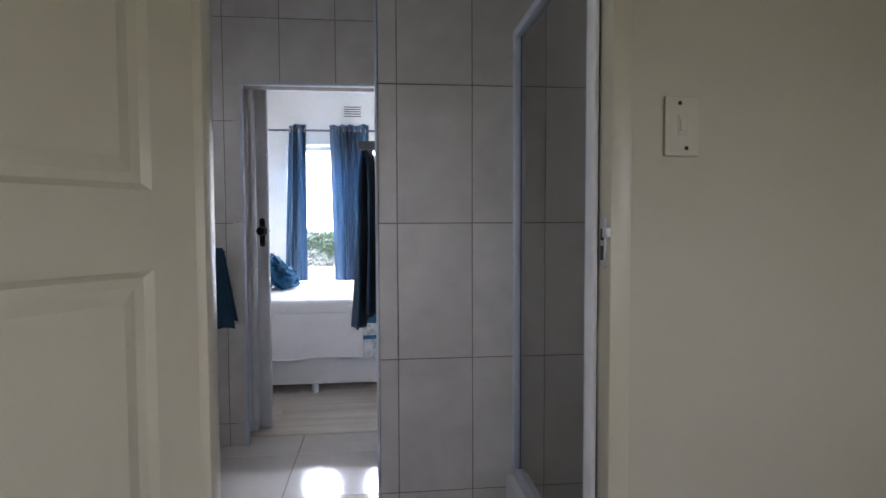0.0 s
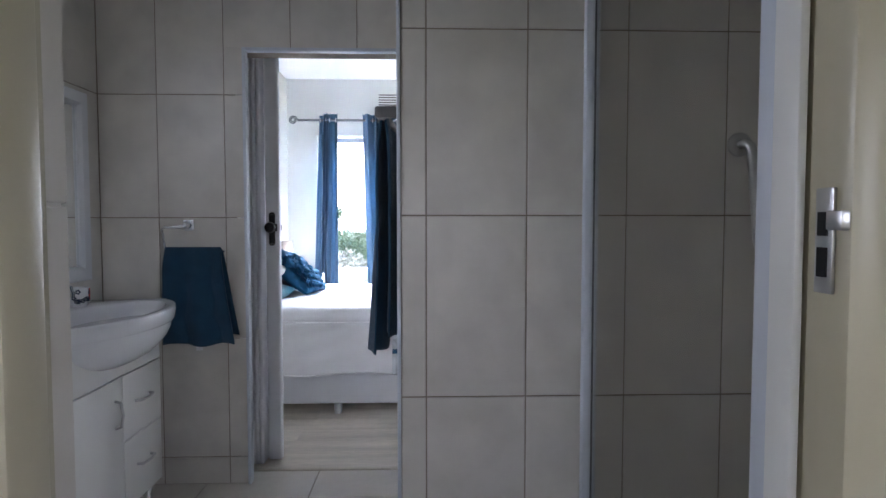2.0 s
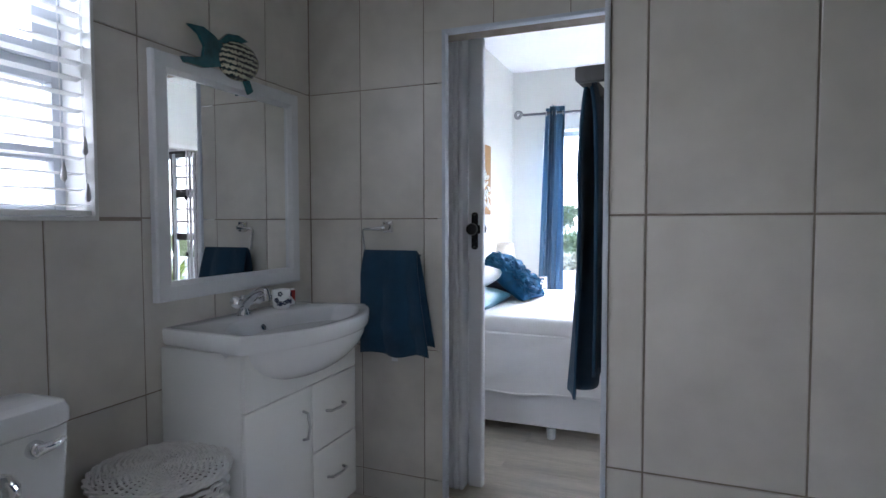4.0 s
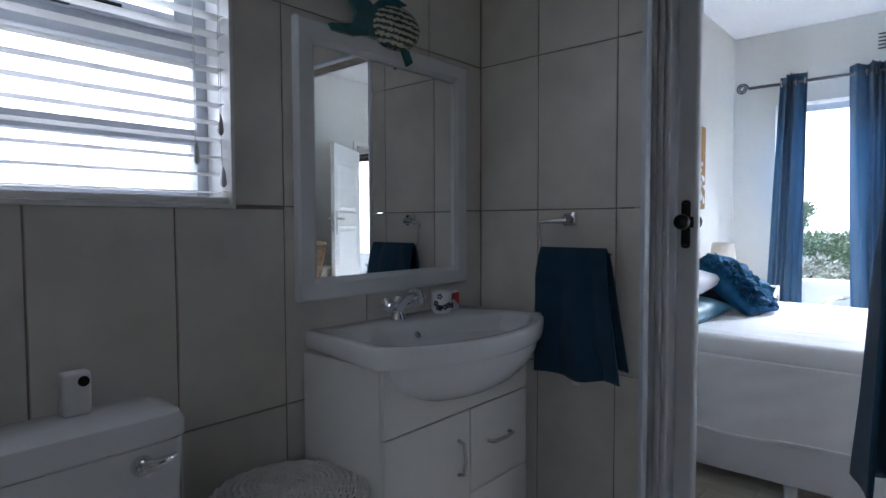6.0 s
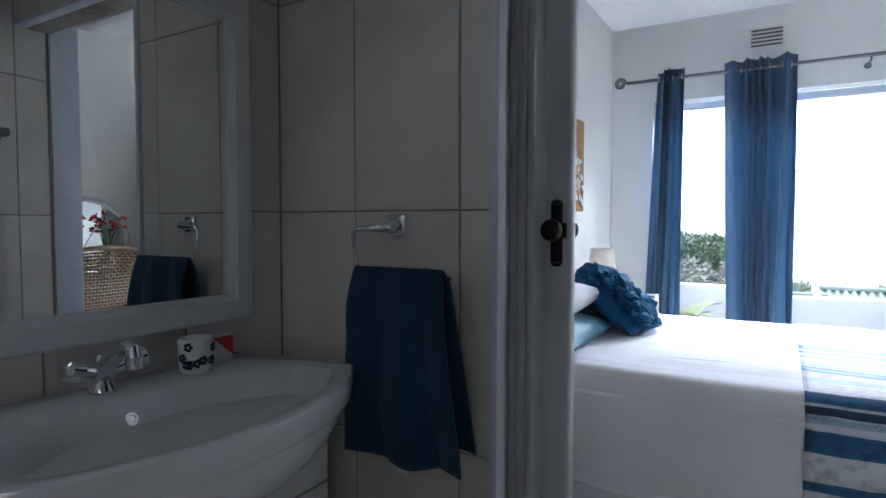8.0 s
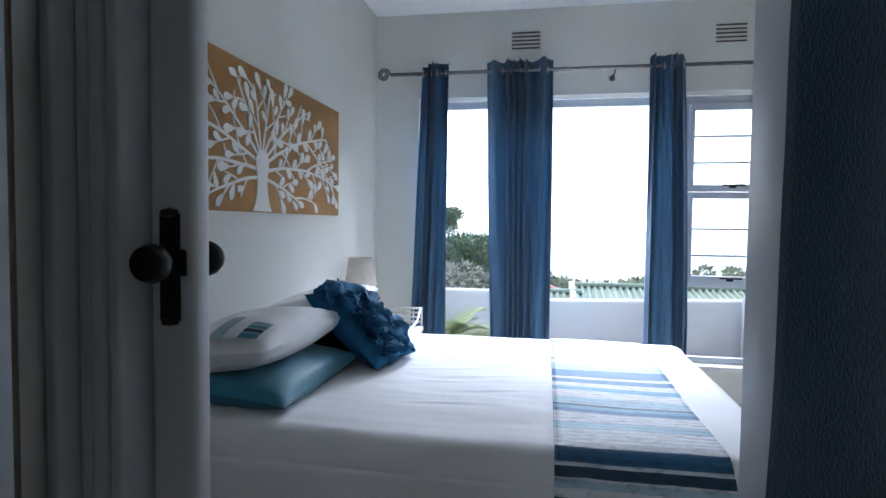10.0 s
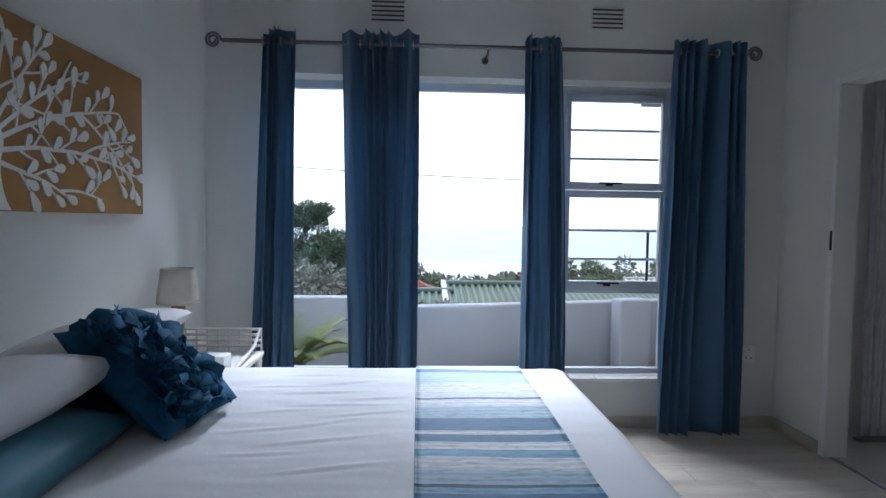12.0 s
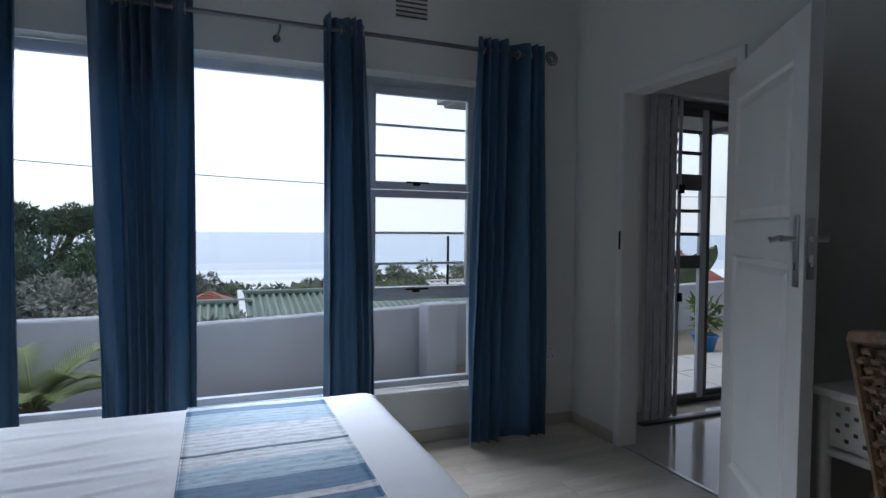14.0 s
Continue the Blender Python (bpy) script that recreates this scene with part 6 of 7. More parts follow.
def wicker_chair():
    t = thing("wicker_chair", "brown woven wicker chair with a tall curved back", "chair")
    # faces +x, the tall back towards the bed
    bx, yc, w = 2.12, 4.79, 0.262
    def back_pt(u, z):
        a = -1 + 2 * u
        lean = -0.10 * max(0, z - 0.45) / 0.6
        return Vector((bx + lean + 0.06 * a * a, yc + a * (w + 0.09 * (z - 0.45)), z + (-0.03 * a * a if z > 0.95 else 0)))
    nr, ns = 30, 26
    bm = bmesh.new()
    for k in range(ns + 1):
        tube(bm, [back_pt(k / ns, z) for z in (0.40, 0.6, 0.8, 1.06)], 0.0045, 5)
    tube(bm, [back_pt(k / 20, 1.085) for k in range(21)], 0.018, 8)
    tube(bm, [back_pt(0, z) for z in (0.40, 0.7, 1.085)], 0.016, 8)
    tube(bm, [back_pt(1, z) for z in (0.40, 0.7, 1.085)], 0.016, 8)
    back = part("backrest", bm, m_wicker, t, "woven wicker back")
    for j in range(nr):
        z = 0.40 + j * (1.075 - 0.40) / (nr - 1)
        pts = []
        for k in range(ns * 2 + 1):
            p = back_pt(k / (ns * 2), z)
            p.x += 0.006 * (1 if (k // 2 + j) % 2 else -1)
            pts.append(p)
        bm = bmesh.new()
        tube(bm, pts, 0.0088, 5)
        part("strand", bm, m_wicker, back)
    bm = bmesh.new()
    for j in range(22):
        x = bx + 0.02 + j * 0.42 / 21
        pts = [(x, yc - w + k * 2 * w / 30, 0.43 + 0.005 * (1 if (k + j) % 2 else -1)) for k in range(31)]
        tube(bm, pts, 0.0095, 5)
    part("seat", bm, m_wicker, t, "woven wicker seat")
    bm = bmesh.new()
    for j in range(7):
        z = 0.40 - j * 0.018
        tube(bm, [(bx + 0.01, yc - w, z), (bx + 0.45, yc - w, z), (bx + 0.45, yc + w, z), (bx + 0.01, yc + w, z), (bx + 0.01, yc - w, z)], 0.0092, 5)
    part("apron", bm, m_wicker, t)
    for x in (bx + 0.03, bx + 0.43):
        for y in (yc - w + 0.02, yc + w - 0.02):
            bm = bmesh.new()
            tube(bm, [(x, y, 0), (x, y, 0.41)], 0.02, 10)
            part("leg", bm, m_wicker, t)


wicker_chair()
for nm, b in (("baseboard_north", (BX0, BX1, YW - 0.012, YW, 0, 0.075)), ("baseboard_west", (BX0, BX0 + 0.012, YR0, YW - 0.013, 0, 0.075)), ("baseboard_east", (BX1 - 0.012, BX1, OY1 + 0.046, YW - 0.013, 0, 0.075)), ("baseboard_east_near", (BX1 - 0.012, BX1, YR0, OY0 - 0.046, 0, 0.075))):
    slab(nm, b, m_skirt, "pale beige skirting", "skirting", bev=0.003)
sk = thing("wall_socket", "white wall socket above the skirting", "socket")
pbox("plate", sk, m_plastic, (2.66, 2.745, YW - 0.009, YW, 0.43, 0.545), 0.003)
for dx, dz in ((0.02, 0.03), (0.055, 0.03), (0.038, 0.085)):
    pbox("hole", sk, m_slot, (2.66 + dx, 2.668 + dx, YW - 0.0105, YW - 0.0085, 0.43 + dz, 0.438 + dz), 0.0)


# ---- next room: security gate and sliding door ----
def security_gate():
    t = thing("security_gate", "pale expanding trellis security gate folded aside", "gate")
    x0, x1, y = 3.30, 3.56, 7.22
    n = 9
    for k in range(n):
        x = x0 + k * (x1 - x0) / (n - 1)
        pbox("upright", t, m_gate, (x - 0.011, x + 0.011, y - 0.012 + 0.014 * (k % 2), y + 0.006 + 0.014 * (k % 2), 0.03, 2.22), 0.003)
    for k in range(n - 1):
        x = x0 + k * (x1 - x0) / (n - 1)
        for z in (0.28, 0.78, 1.28, 1.78, 2.12):
            bm = bmesh.new()
            tube(bm, [(x, y - 0.014, z), (x + 0.0325, y - 0.014, z + 0.16)], 0.004, 6)
            part("link", bm, m_gate, t)
    for z in (1.60, 0.86):
        pbox("lock", t, m_black, (x1 - 0.012, x1 + 0.022, y - 0.03, y - 0.008, z - 0.03, z + 0.03), 0.004, "black gate lock")
    pbox("track", t, m_dalu, (x0 - 0.03, 5.8, y - 0.025, y + 0.025, -0.001, 0.02), 0.003)
    pbox("top_track", t, m_gate, (x0 - 0.03, 5.8, y - 0.025, y + 0.025, 2.225, 2.265), 0.003)


m_gate = M("white_gate_paint", (0.60, 0.59, 0.63), 0.4, var=0.08, scale=14)
security_gate()


def sliding_door():
    t = thing("sliding_door", "bronze aluminium sliding glass door with small panes", "door", kind="structure")
    y0, y1 = YW + 0.03, YW + 0.075
    z0, z1 = 0.0, 2.28
    pbox("door_frame", t, m_dalu, (3.625, 3.67, y0, y1 + 0.04, z0, z1), 0.003)
    pbox("door_frame", t, m_dalu, (5.75, 5.795, y0, y1 + 0.04, z0, z1), 0.003)
    pbox("door_frame", t, m_dalu, (3.67, 5.75, y0, y1 + 0.04, z1 - 0.05, z1), 0.003)
    pbox("door_sill", t, m_dalu, (3.67, 5.75, y0, y1 + 0.04, z0, 0.035), 0.003)
    for xa, xb, yo, grid_ in ((3.675, 4.105, y0 + 0.002, True), (4.11, 5.74, y1 - 0.004, False)):
        lf = new("leaf")
        lf.parent = t
        pbox("stile", lf, m_dalu, (xa, xa + 0.07, yo, yo + 0.035, 0.036, z1 - 0.05), 0.003)
        pbox("stile", lf, m_alu if grid_ else m_dalu, (xb - 0.06, xb, yo, yo + 0.035, 0.036, z1 - 0.05), 0.003)
        pbox("rail", lf, m_dalu, (xa + 0.07, xb - 0.06, yo, yo + 0.035, 0.036, 0.075), 0.003)
        pbox("rail", lf, m_dalu, (xa + 0.07, xb - 0.06, yo, yo + 0.035, z1 - 0.11, z1 - 0.05), 0.003)
        if grid_:
            pbox("rail", lf, m_dalu, (xa + 0.07, xb - 0.06, yo, yo + 0.035, 1.03, 1.13), 0.003)
            pbox("rail", lf, m_dalu, (xa + 0.07, xb - 0.06, yo, yo + 0.035, 1.62, 1.74), 0.003)
            for z in (1.29, 1.465, 1.90, 2.06):
                pbox("bar", lf, m_dalu, (xa + 0.07, xb - 0.06, yo + 0.008, yo + 0.028, z - 0.013, z + 0.013), 0.002)
        bm = bmesh.new()
        box(bm, xa + 0.06, xb - 0.055, yo + 0.015, yo + 0.019, 0.09, z1 - 0.10)
        p = part("pane", bm, m_glass, lf, smooth=False)
        p.visible_shadow = False


sliding_door()


# ---- outside ----
def outside():
    bm = bmesh.new()

    def gz(y):
        if y < 9.0:
            return -0.12
        s = min(1.0, (y - 9.0) / 170.0)
        return -0.12 - 23.5 * s ** 0.8

    ys = [-60, -20, 0, 7.0, 9.0, 11, 14, 18, 24, 32, 42, 55, 70, 90, 115, 145, 180]
    xs = [-4000, -600, -200, -90, -45, -22, -10, -4, 0, 4, 10, 22, 45, 90, 200, 600, 4000]
    vs = [[bm.verts.new((x, y, gz(y) + (0.25 * noise3(x * 0.1, y * 0.1) if y > 12 else 0))) for x in xs] for y in ys]
    for a, b in zip(vs, vs[1:]):
        for k in range(len(xs) - 1):
            bm.faces.new((a[k], a[k + 1], b[k + 1], b[k]))
    g = tagged(finish("ground", bm, m_earth), "coastal hillside sloping down to the beach", "ground", kind="structure")
    bm = bmesh.new()
    ysea = [150, 175, 205, 260, 400, 900, 3000]
    vs = [[bm.verts.new((x, y, -22.0)) for x in (-4200, -1500, -300, 0, 300, 1500, 4200)] for y in ysea]
    for a, b in zip(vs, vs[1:]):
        for k in range(6):
            bm.faces.new((a[k], a[k + 1], b[k + 1], b[k]))
    tagged(finish("sea", bm, m_sea), "pale blue sea with white surf along the beach", "sea", kind="structure")


m_sea = M("sea_water", (0.20, 0.30, 0.40), 0.25, var=0.15, scale=0.02, bump=0.5, bscale=0.5)
n_, l_ = m_sea.node_tree.nodes, m_sea.node_tree.links
tc_, sp_, nz_, mr_, ad_, mx_ = n_.new("ShaderNodeTexCoord"), n_.new("ShaderNodeSeparateXYZ"), n_.new("ShaderNodeTexNoise"), n_.new("ShaderNodeMapRange"), n_.new("ShaderNodeMath"), n_.new("ShaderNodeMix")
mp_ = n_.new("ShaderNodeMapping")
mp_.inputs["Scale"].default_value = (0.004, 0.03, 1)
l_.new(tc_.outputs["Object"], sp_.inputs[0])
l_.new(tc_.outputs["Object"], mp_.inputs[0])
l_.new(mp_.outputs[0], nz_.inputs["Vector"])
nz_.inputs["Scale"].default_value, nz_.inputs["Detail"].default_value = 1.0, 6
ad_.operation, ad_.inputs[1].default_value = "MULTIPLY_ADD", 340
l_.new(nz_.outputs["Fac"], ad_.inputs[0])
l_.new(sp_.outputs["Y"], ad_.inputs[2])
mr_.inputs["From Min"].default_value, mr_.inputs["From Max"].default_value = 380, 560
mr_.inputs["To Min"].default_value, mr_.inputs["To Max"].default_value = 1.0, 0.0
l_.new(ad_.outputs[0], mr_.inputs["Value"])
mx_.data_type = "RGBA"
l_.new(mr_.outputs[0], mx_.inputs["Factor"])
mx_.inputs["A"].default_value, mx_.inputs["B"].default_value = (0.30, 0.42, 0.54, 1), (0.85, 0.87, 0.88, 1)
l_.new(mx_.outputs["Result"], n_["Principled BSDF"].inputs["Base Color"])
outside()


# white roof edge coloured grey: its shaded look is put into the colour
m_fascia = M("shade_darkened_fascia", (0.30, 0.30, 0.31), 0.6, var=0.08)


def terrace():
    f = slab("terrace_floor", (-3, 9, YW + 0.2, 9.05, -0.115, -0.075), m_grout, "pale tiled terrace", "terrace")
    tile_face(f, Matrix.Translation((0, 0, -0.068)), joints(2.6, 8.6, 3.0, 0.6), joints(YW + 0.21, 9.05, 7.9, 0.6), gap=0.012, material=m_patio, d=0.008, name="terrace_tile")
    slab("sand_bed", (2.5, 9, 9.052, 10.9, -0.118, -0.09), m_sand, "strip of sandy soil before the garden wall", "soil")

    def seg(name, p, q, th, z1, label):
        p, q = Vector((*p, 0)), Vector((*q, 0))
        d = (q - p).normalized()
        n = Vector((-d.y, d.x, 0))
        bm = bmesh.new()
        L = (q - p).length
        box(bm, 0, L, 0, th, -0.5, z1, bev=0.025, seg=3)
        bm.transform(Matrix((d, n, (0, 0, 1))).transposed().to_4x4())
        bm.transform(Matrix.Translation(p))
        tagged(finish(name, bm, m_plaster), label, "garden wall", kind="structure")

    seg("garden_wall", (0.12, 8.90), (9.0, 10.88), 0.16, 0.555, "painted grey-white garden wall")
    seg("garden_wall_high", (-6, 9.1), (0.118, 9.1), 0.16, 0.62, "painted grey-white garden wall, slightly higher part")
    seg("garden_wall_pier", (2.46, 9.16), (2.78, 9.21), 0.20, 0.605, "painted pier of the garden wall")
    # patio roof corner with gutter
    r = thing("patio_roof", "white fascia corner of a patio roof with a gutter pipe", "roof")
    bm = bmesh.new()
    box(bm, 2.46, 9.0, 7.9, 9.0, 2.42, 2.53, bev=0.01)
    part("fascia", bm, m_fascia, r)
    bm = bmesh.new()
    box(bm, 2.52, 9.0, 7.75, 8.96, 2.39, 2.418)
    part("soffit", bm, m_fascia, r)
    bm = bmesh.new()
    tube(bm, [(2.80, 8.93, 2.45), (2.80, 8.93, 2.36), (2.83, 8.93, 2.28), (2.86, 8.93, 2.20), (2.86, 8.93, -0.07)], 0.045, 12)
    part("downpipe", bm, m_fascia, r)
    for k in range(5):
        x = 3.1 + k * 1.2
        bm = bmesh.new()
        box(bm, x, x + 0.05, 7.76, 8.95, 2.34, 2.44)
        part("rafter", bm, m_dalu, r)


terrace()


def corrugated(name, x0, x1, y0, y1, zr, ze, label, mat_, barge=True, pitch=0.15):
    """A single roof slope: ridge at the far side, falling towards the house."""
    t = thing(name, label, "roof")
    bm = bmesh.new()
    n = int((x1 - x0) / pitch * 6)

    def f(u, v):
        x = x0 + (x1 - x0) * u
        return Vector((x, y0 + (y1 - y0) * v, ze + (zr - ze) * v + 0.035 * math.sin(2 * math.pi * x / pitch)))

    grid(bm, f, n, 3)
    solid(part("sheeting", bm, mat_, t), 0.01)
    bm = bmesh.new()
    tube(bm, [(x0, y1, zr + 0.03), (x1, y1, zr + 0.03)], 0.07, 10)
    part("ridge_cap", bm, mat_, t)
    if barge:
        bm = bmesh.new()
        vs = []
        for xx in (x0 - 0.09, x0 + 0.03):
            vs.append([bm.verts.new(p) for p in ((xx, y0, ze - 0.09), (xx, y1 + 0.1, zr - 0.09), (xx, y1 + 0.1, zr + 0.1), (xx, y0, ze + 0.1))])
        bm.faces.new(vs[0]), bm.faces.new(vs[1][::-1])
        for k in range(4):
            bm.faces.new((vs[0][k], vs[0][(k + 1) % 4], vs[1][(k + 1) % 4], vs[1][k]))
        part("bargeboard", bm, m_plastic, t, "white bargeboard")
    bm = bmesh.new()
    box(bm, x0 + 0.2, x1 - 0.2, y0 + 0.3, y1 + 3.5, ze - 4.5, ze - 0.05)
    part("wall", bm, m_plaster, t)


corrugated("green_roof_house", 1.17, 9.5, 13.2, 17.6, -0.19, -1.05, "neighbouring house with a green corrugated roof and white bargeboard", m_roof)
corrugated("low_green_roof", -1.8, 1.35, 13.4, 17.0, -0.30, -0.95, "lower green corrugated roof beside the house", m_roof, barge=False)


def hip_house(cx, cy, half, z_apex, z_eave, zg):
    t = thing("terracotta_roof_house", "small far house with a hipped terracotta roof", "house")
    pbox("wall", t, m_plaster, (cx - half + 0.2, cx + half - 0.2, cy - half + 0.2, cy + half - 0.2, zg, z_eave + 0.02), 0.02)
    bm = bmesh.new()
    n = 14
    for k in range(4):
        m = Matrix.Rotation(k * math.pi / 2, 4, "Z")
        for i in range(n):
            a, b = i / n, (i + 1) / n
            w0, w1 = half * (1 - a), half * (1 - b)
            z0, z1 = z_eave + (z_apex - z_eave) * a, z_eave + (z_apex - z_eave) * b
            vs = [bm.verts.new(m @ Vector(p)) for p in ((-w0, -w0, z0 + 0.02), (w0, -w0, z0 + 0.02), (w1 + 0.004, -w1 - 0.004, z1 - 0.005), (-w1 - 0.004, -w1 - 0.004, z1 - 0.005))]
            bm.faces.new(vs)
            vb = [bm.verts.new(m @ Vector(p)) for p in ((-w0, -w0, z0 - 0.03), (w0, -w0, z0 - 0.03))]
            bm.faces.new((vs[1], vs[0], vb[0], vb[1]))
    bmesh.ops.translate(bm, verts=bm.verts, vec=(cx, cy, 0))
    part("roof", bm, m_roof2, t, "terracotta tiled roof", smooth=False)


corrugated("pale_roof_house", 9.0, 14.0, 24.0, 27.0, -0.95, -1.4, "low pale flat roof beyond the green one", m_patio, barge=False, pitch=0.3)
corrugated("brown_roof_house", 14.0, 26.0, 26.0, 30.0, 0.1, -1.6, "low house with a red-brown roof", m_roof2, barge=False, pitch=0.3)


def leaves_mesh(bm_pts, n, size, rng, long=1.7):
    """leaf cards, each a bent diamond of two triangles pairs"""
    v, f = [], []
    for c, r in bm_pts:
        for _ in range(n):
            d = Vector((rng.gauss(0, 1), rng.gauss(0, 1), rng.gauss(0, 1) * 0.8)).normalized()
            p = Vector(c) + Vector((d.x * r[0], d.y * r[1], d.z * r[2])) * rng.uniform(0.55, 1.05)
            a = (d + Vector((rng.uniform(-1, 1), rng.uniform(-1, 1), rng.uniform(-0.6, 1)))).normalized()
            b = a.orthogonal().normalized()
            b = (Matrix.Rotation(rng.uniform(0, 6.28), 3, a) @ b)
            s = size * rng.uniform(0.6, 1.3)
            i = len(v)
            up = a.cross(b) * s * 0.12
            v += [p, p + a * s * 0.5 * long * 0.5 + b * s * 0.32 + up, p + a * s * long, p + a * s * 0.5 * long * 0.5 - b * s * 0.32 + up]
            f.append((i, i + 1, i + 2, i + 3))
    return v, f


def plant(name, label, category, base, clumps, n, size, mat_, seed, trunk=0.08, long=1.7):
    t = thing(name, label, category)
    rng = random.Random(seed)
    bm = bmesh.new()
    b = Vector(base)
    top = Vector((sum(c[0][0] for c in clumps) / len(clumps), sum(c[0][1] for c in clumps) / len(clumps), min(c[0][2] for c in clumps)))
    fork = b + (top - b) * 0.7
    tube(bm, [b, b + (fork - b) * 0.5 + Vector((trunk, 0, 0)), fork], trunk, 9, radii=[trunk * 1.3, trunk, trunk * 0.75])
    for c, r in clumps:
        q = Vector(c)
        tube(bm, [fork - Vector((0, 0, trunk)), (fork + q) / 2 + Vector((0, 0, trunk)), q], trunk * 0.4, 6, radii=[trunk * 0.6, trunk * 0.4, trunk * 0.12])
    part("trunk", bm, m_bark, t)
    v, f = leaves_mesh(clumps, n, size, rng, long=long)
    me = bpy.data.meshes.new("crown")
    me.from_pydata(v, [], f)
    me.materials.append(mat_)
    o = new("crown", me)
    o.parent = t
    tagged(o, kind="stuff")
    return t


def ground_z(y):
    return -0.12 - 23.5 * min(1.0, max(0.0, y - 9) / 170.0) ** 0.8


def spread(seed, x0, x1, y0, y1, z0, z1, k, r):
    rng = random.Random(seed)
    return [((rng.uniform(x0, x1), rng.uniform(y0, y1), rng.uniform(z0, z1)), (r * rng.uniform(0.7, 1.3), r * rng.uniform(0.7, 1.3), r * rng.uniform(0.5, 0.9))) for _ in range(k)]


hip_house(0.45, 25.8, 1.25, -0.93, -1.55, ground_z(25.8) - 0.3)


# spreading tree beyond the hedge, seen beside the left-hand curtains
plant("spreading_tree", "flat-topped dark green tree on the slope", "tree", (-7.2, 40, ground_z(40)), spread(1, -10.2, -5.0, 38.5, 41.5, 1.0, 2.2, 42, 0.55), 330, 0.13, m_leafA, 1, trunk=0.09)
plant("dark_bush", "dense dark green bush below the tree", "bush", (-6.0, 30, ground_z(30)), spread(2, -9.5, -1.4, 28, 32, -1.9, 0.55, 64, 0.6), 380, 0.12, m_leafA, 2, trunk=0.15)
plant("tall_green_tree", "rounded green tree on the slope", "tree", (-2.6, 33, ground_z(33)), spread(21, -4.8, -1.6, 32, 34, -1.0, 0.45, 18, 0.5), 380, 0.12, m_leafA, 21, trunk=0.15)
plant("grey_shrub", "grey-green shrub with pinkish leaf tips behind the wall", "shrub", (-1.2, 11.5, ground_z(11.5)), spread(3, -2.8, 0.25, 10.3, 12.3, 0.0, 0.68, 48, 0.2), 190, 0.07, m_leafB, 3, trunk=0.05, long=1.15)
plant("flowering_shrub", "grey-green shrub over the low roof", "shrub", (0.7, 12.4, ground_z(12.4)), spread(4, 0.15, 1.0, 11.8, 12.6, -0.2, 0.06, 10, 0.13), 90, 0.065, m_leafB, 4, trunk=0.03)
plant("feathery_tree", "thin feathery tree beyond the low roof", "tree", (0.2, 30, ground_z(30)), spread(5, -0.6, 0.9, 29, 31, -2.4, -0.55, 20, 0.35), 150, 0.12, m_leafB, 5, trunk=0.1)
plant("hedge", "line of coastal bushes behind the green roof", "hedge", (6, 40, ground_z(40)), spread(6, -1.0, 19, 37, 41, -3.4, -2.3, 120, 0.6), 170, 0.17, m_leafH, 6, trunk=0.15)
plant("low_hedge", "line of green bushes further down the slope", "hedge", (18, 44, ground_z(44)), spread(7, 9.0, 34, 41, 45, -3.4, -1.7, 110, 0.7), 170, 0.2, m_leafH, 7, trunk=0.15)
plant("red_bush", "dark red leaved bush behind the green roof", "bush", (5.6, 32, ground_z(32)), spread(8, 4.9, 6.6, 31.5, 32.5, -2.2, -1.35, 9, 0.4), 200, 0.13, m_leafR, 8, trunk=0.08)


def fronds(name, label, category, base, n, length, up, mat_, seed, leaflet=0.16, count=34, spread_a=6.28, start=0.0):
    t = thing(name, label, category)
    rng = random.Random(seed)
    b = Vector(base)
    bm = bmesh.new()
    lathe(bm, [(0.09, -0.12), (0.12, 0.0), (0.10, 0.10), (0.05, 0.17), (0.01, 0.2)], base, 16)
    part("trunk", bm, m_bark, t)
    for i in range(n):
        a = start + spread_a * (i + rng.uniform(-0.25, 0.25)) / n
        e = rng.uniform(0.5, 1.0) * up
        L = length * rng.uniform(0.85, 1.1)
        pts = []
        for k in range(12):
            s = k / 11
            h = L * (s * math.cos(e) * (1 - 0.1 * s))
            pts.append(b + Vector((h * math.cos(a), h * math.sin(a), 0.12 + L * (math.sin(e) * s - 0.42 * s * s))))
        bm = bmesh.new()
        tube(bm, pts, 0.01, 5, radii=[0.011 - 0.0008 * k for k in range(12)])
        side = Vector((-math.sin(a), math.cos(a), 0))
        for k in range(count):
            s = 0.1 + 0.88 * k / count
            q = s * 11
            j = min(10, int(q))
            p = pts[j].lerp(pts[j + 1], q - j)
            d = (pts[j + 1] - pts[j]).normalized()
            ll = leaflet * math.sin(math.pi * min(1, 0.16 + s * 0.84)) ** 0.6 + 0.02
            for sg in (-1, 1):
                tip = p + side * sg * ll * 0.8 + d * ll * 0.55 + Vector((0, 0, 0.35 * ll))
                w = d * 0.007
                v0, v1, v2 = bm.verts.new(p - w), bm.verts.new(p + w), bm.verts.new(tip)
                bm.faces.new((v0, v1, v2))
        part("frond", bm, mat_, t)
    return t


# cycad by the terrace wall
fronds("cycad", "bright green cycad with arching fronds by the garden wall", "plant", (-0.42, 8.30, 0.06), 17, 0.85, 0.95, m_leafC, 4)
pl = thing("planter", "low pale planter under the cycad", "planter")
bm = bmesh.new()
lathe(bm, [(0.17, 0), (0.2, 0.05), (0.22, 0.14), (0.2, 0.145), (0.17, 0.1)], (-0.42, 8.30, -0.11), 20)
part("pot", bm, m_plaster, pl)


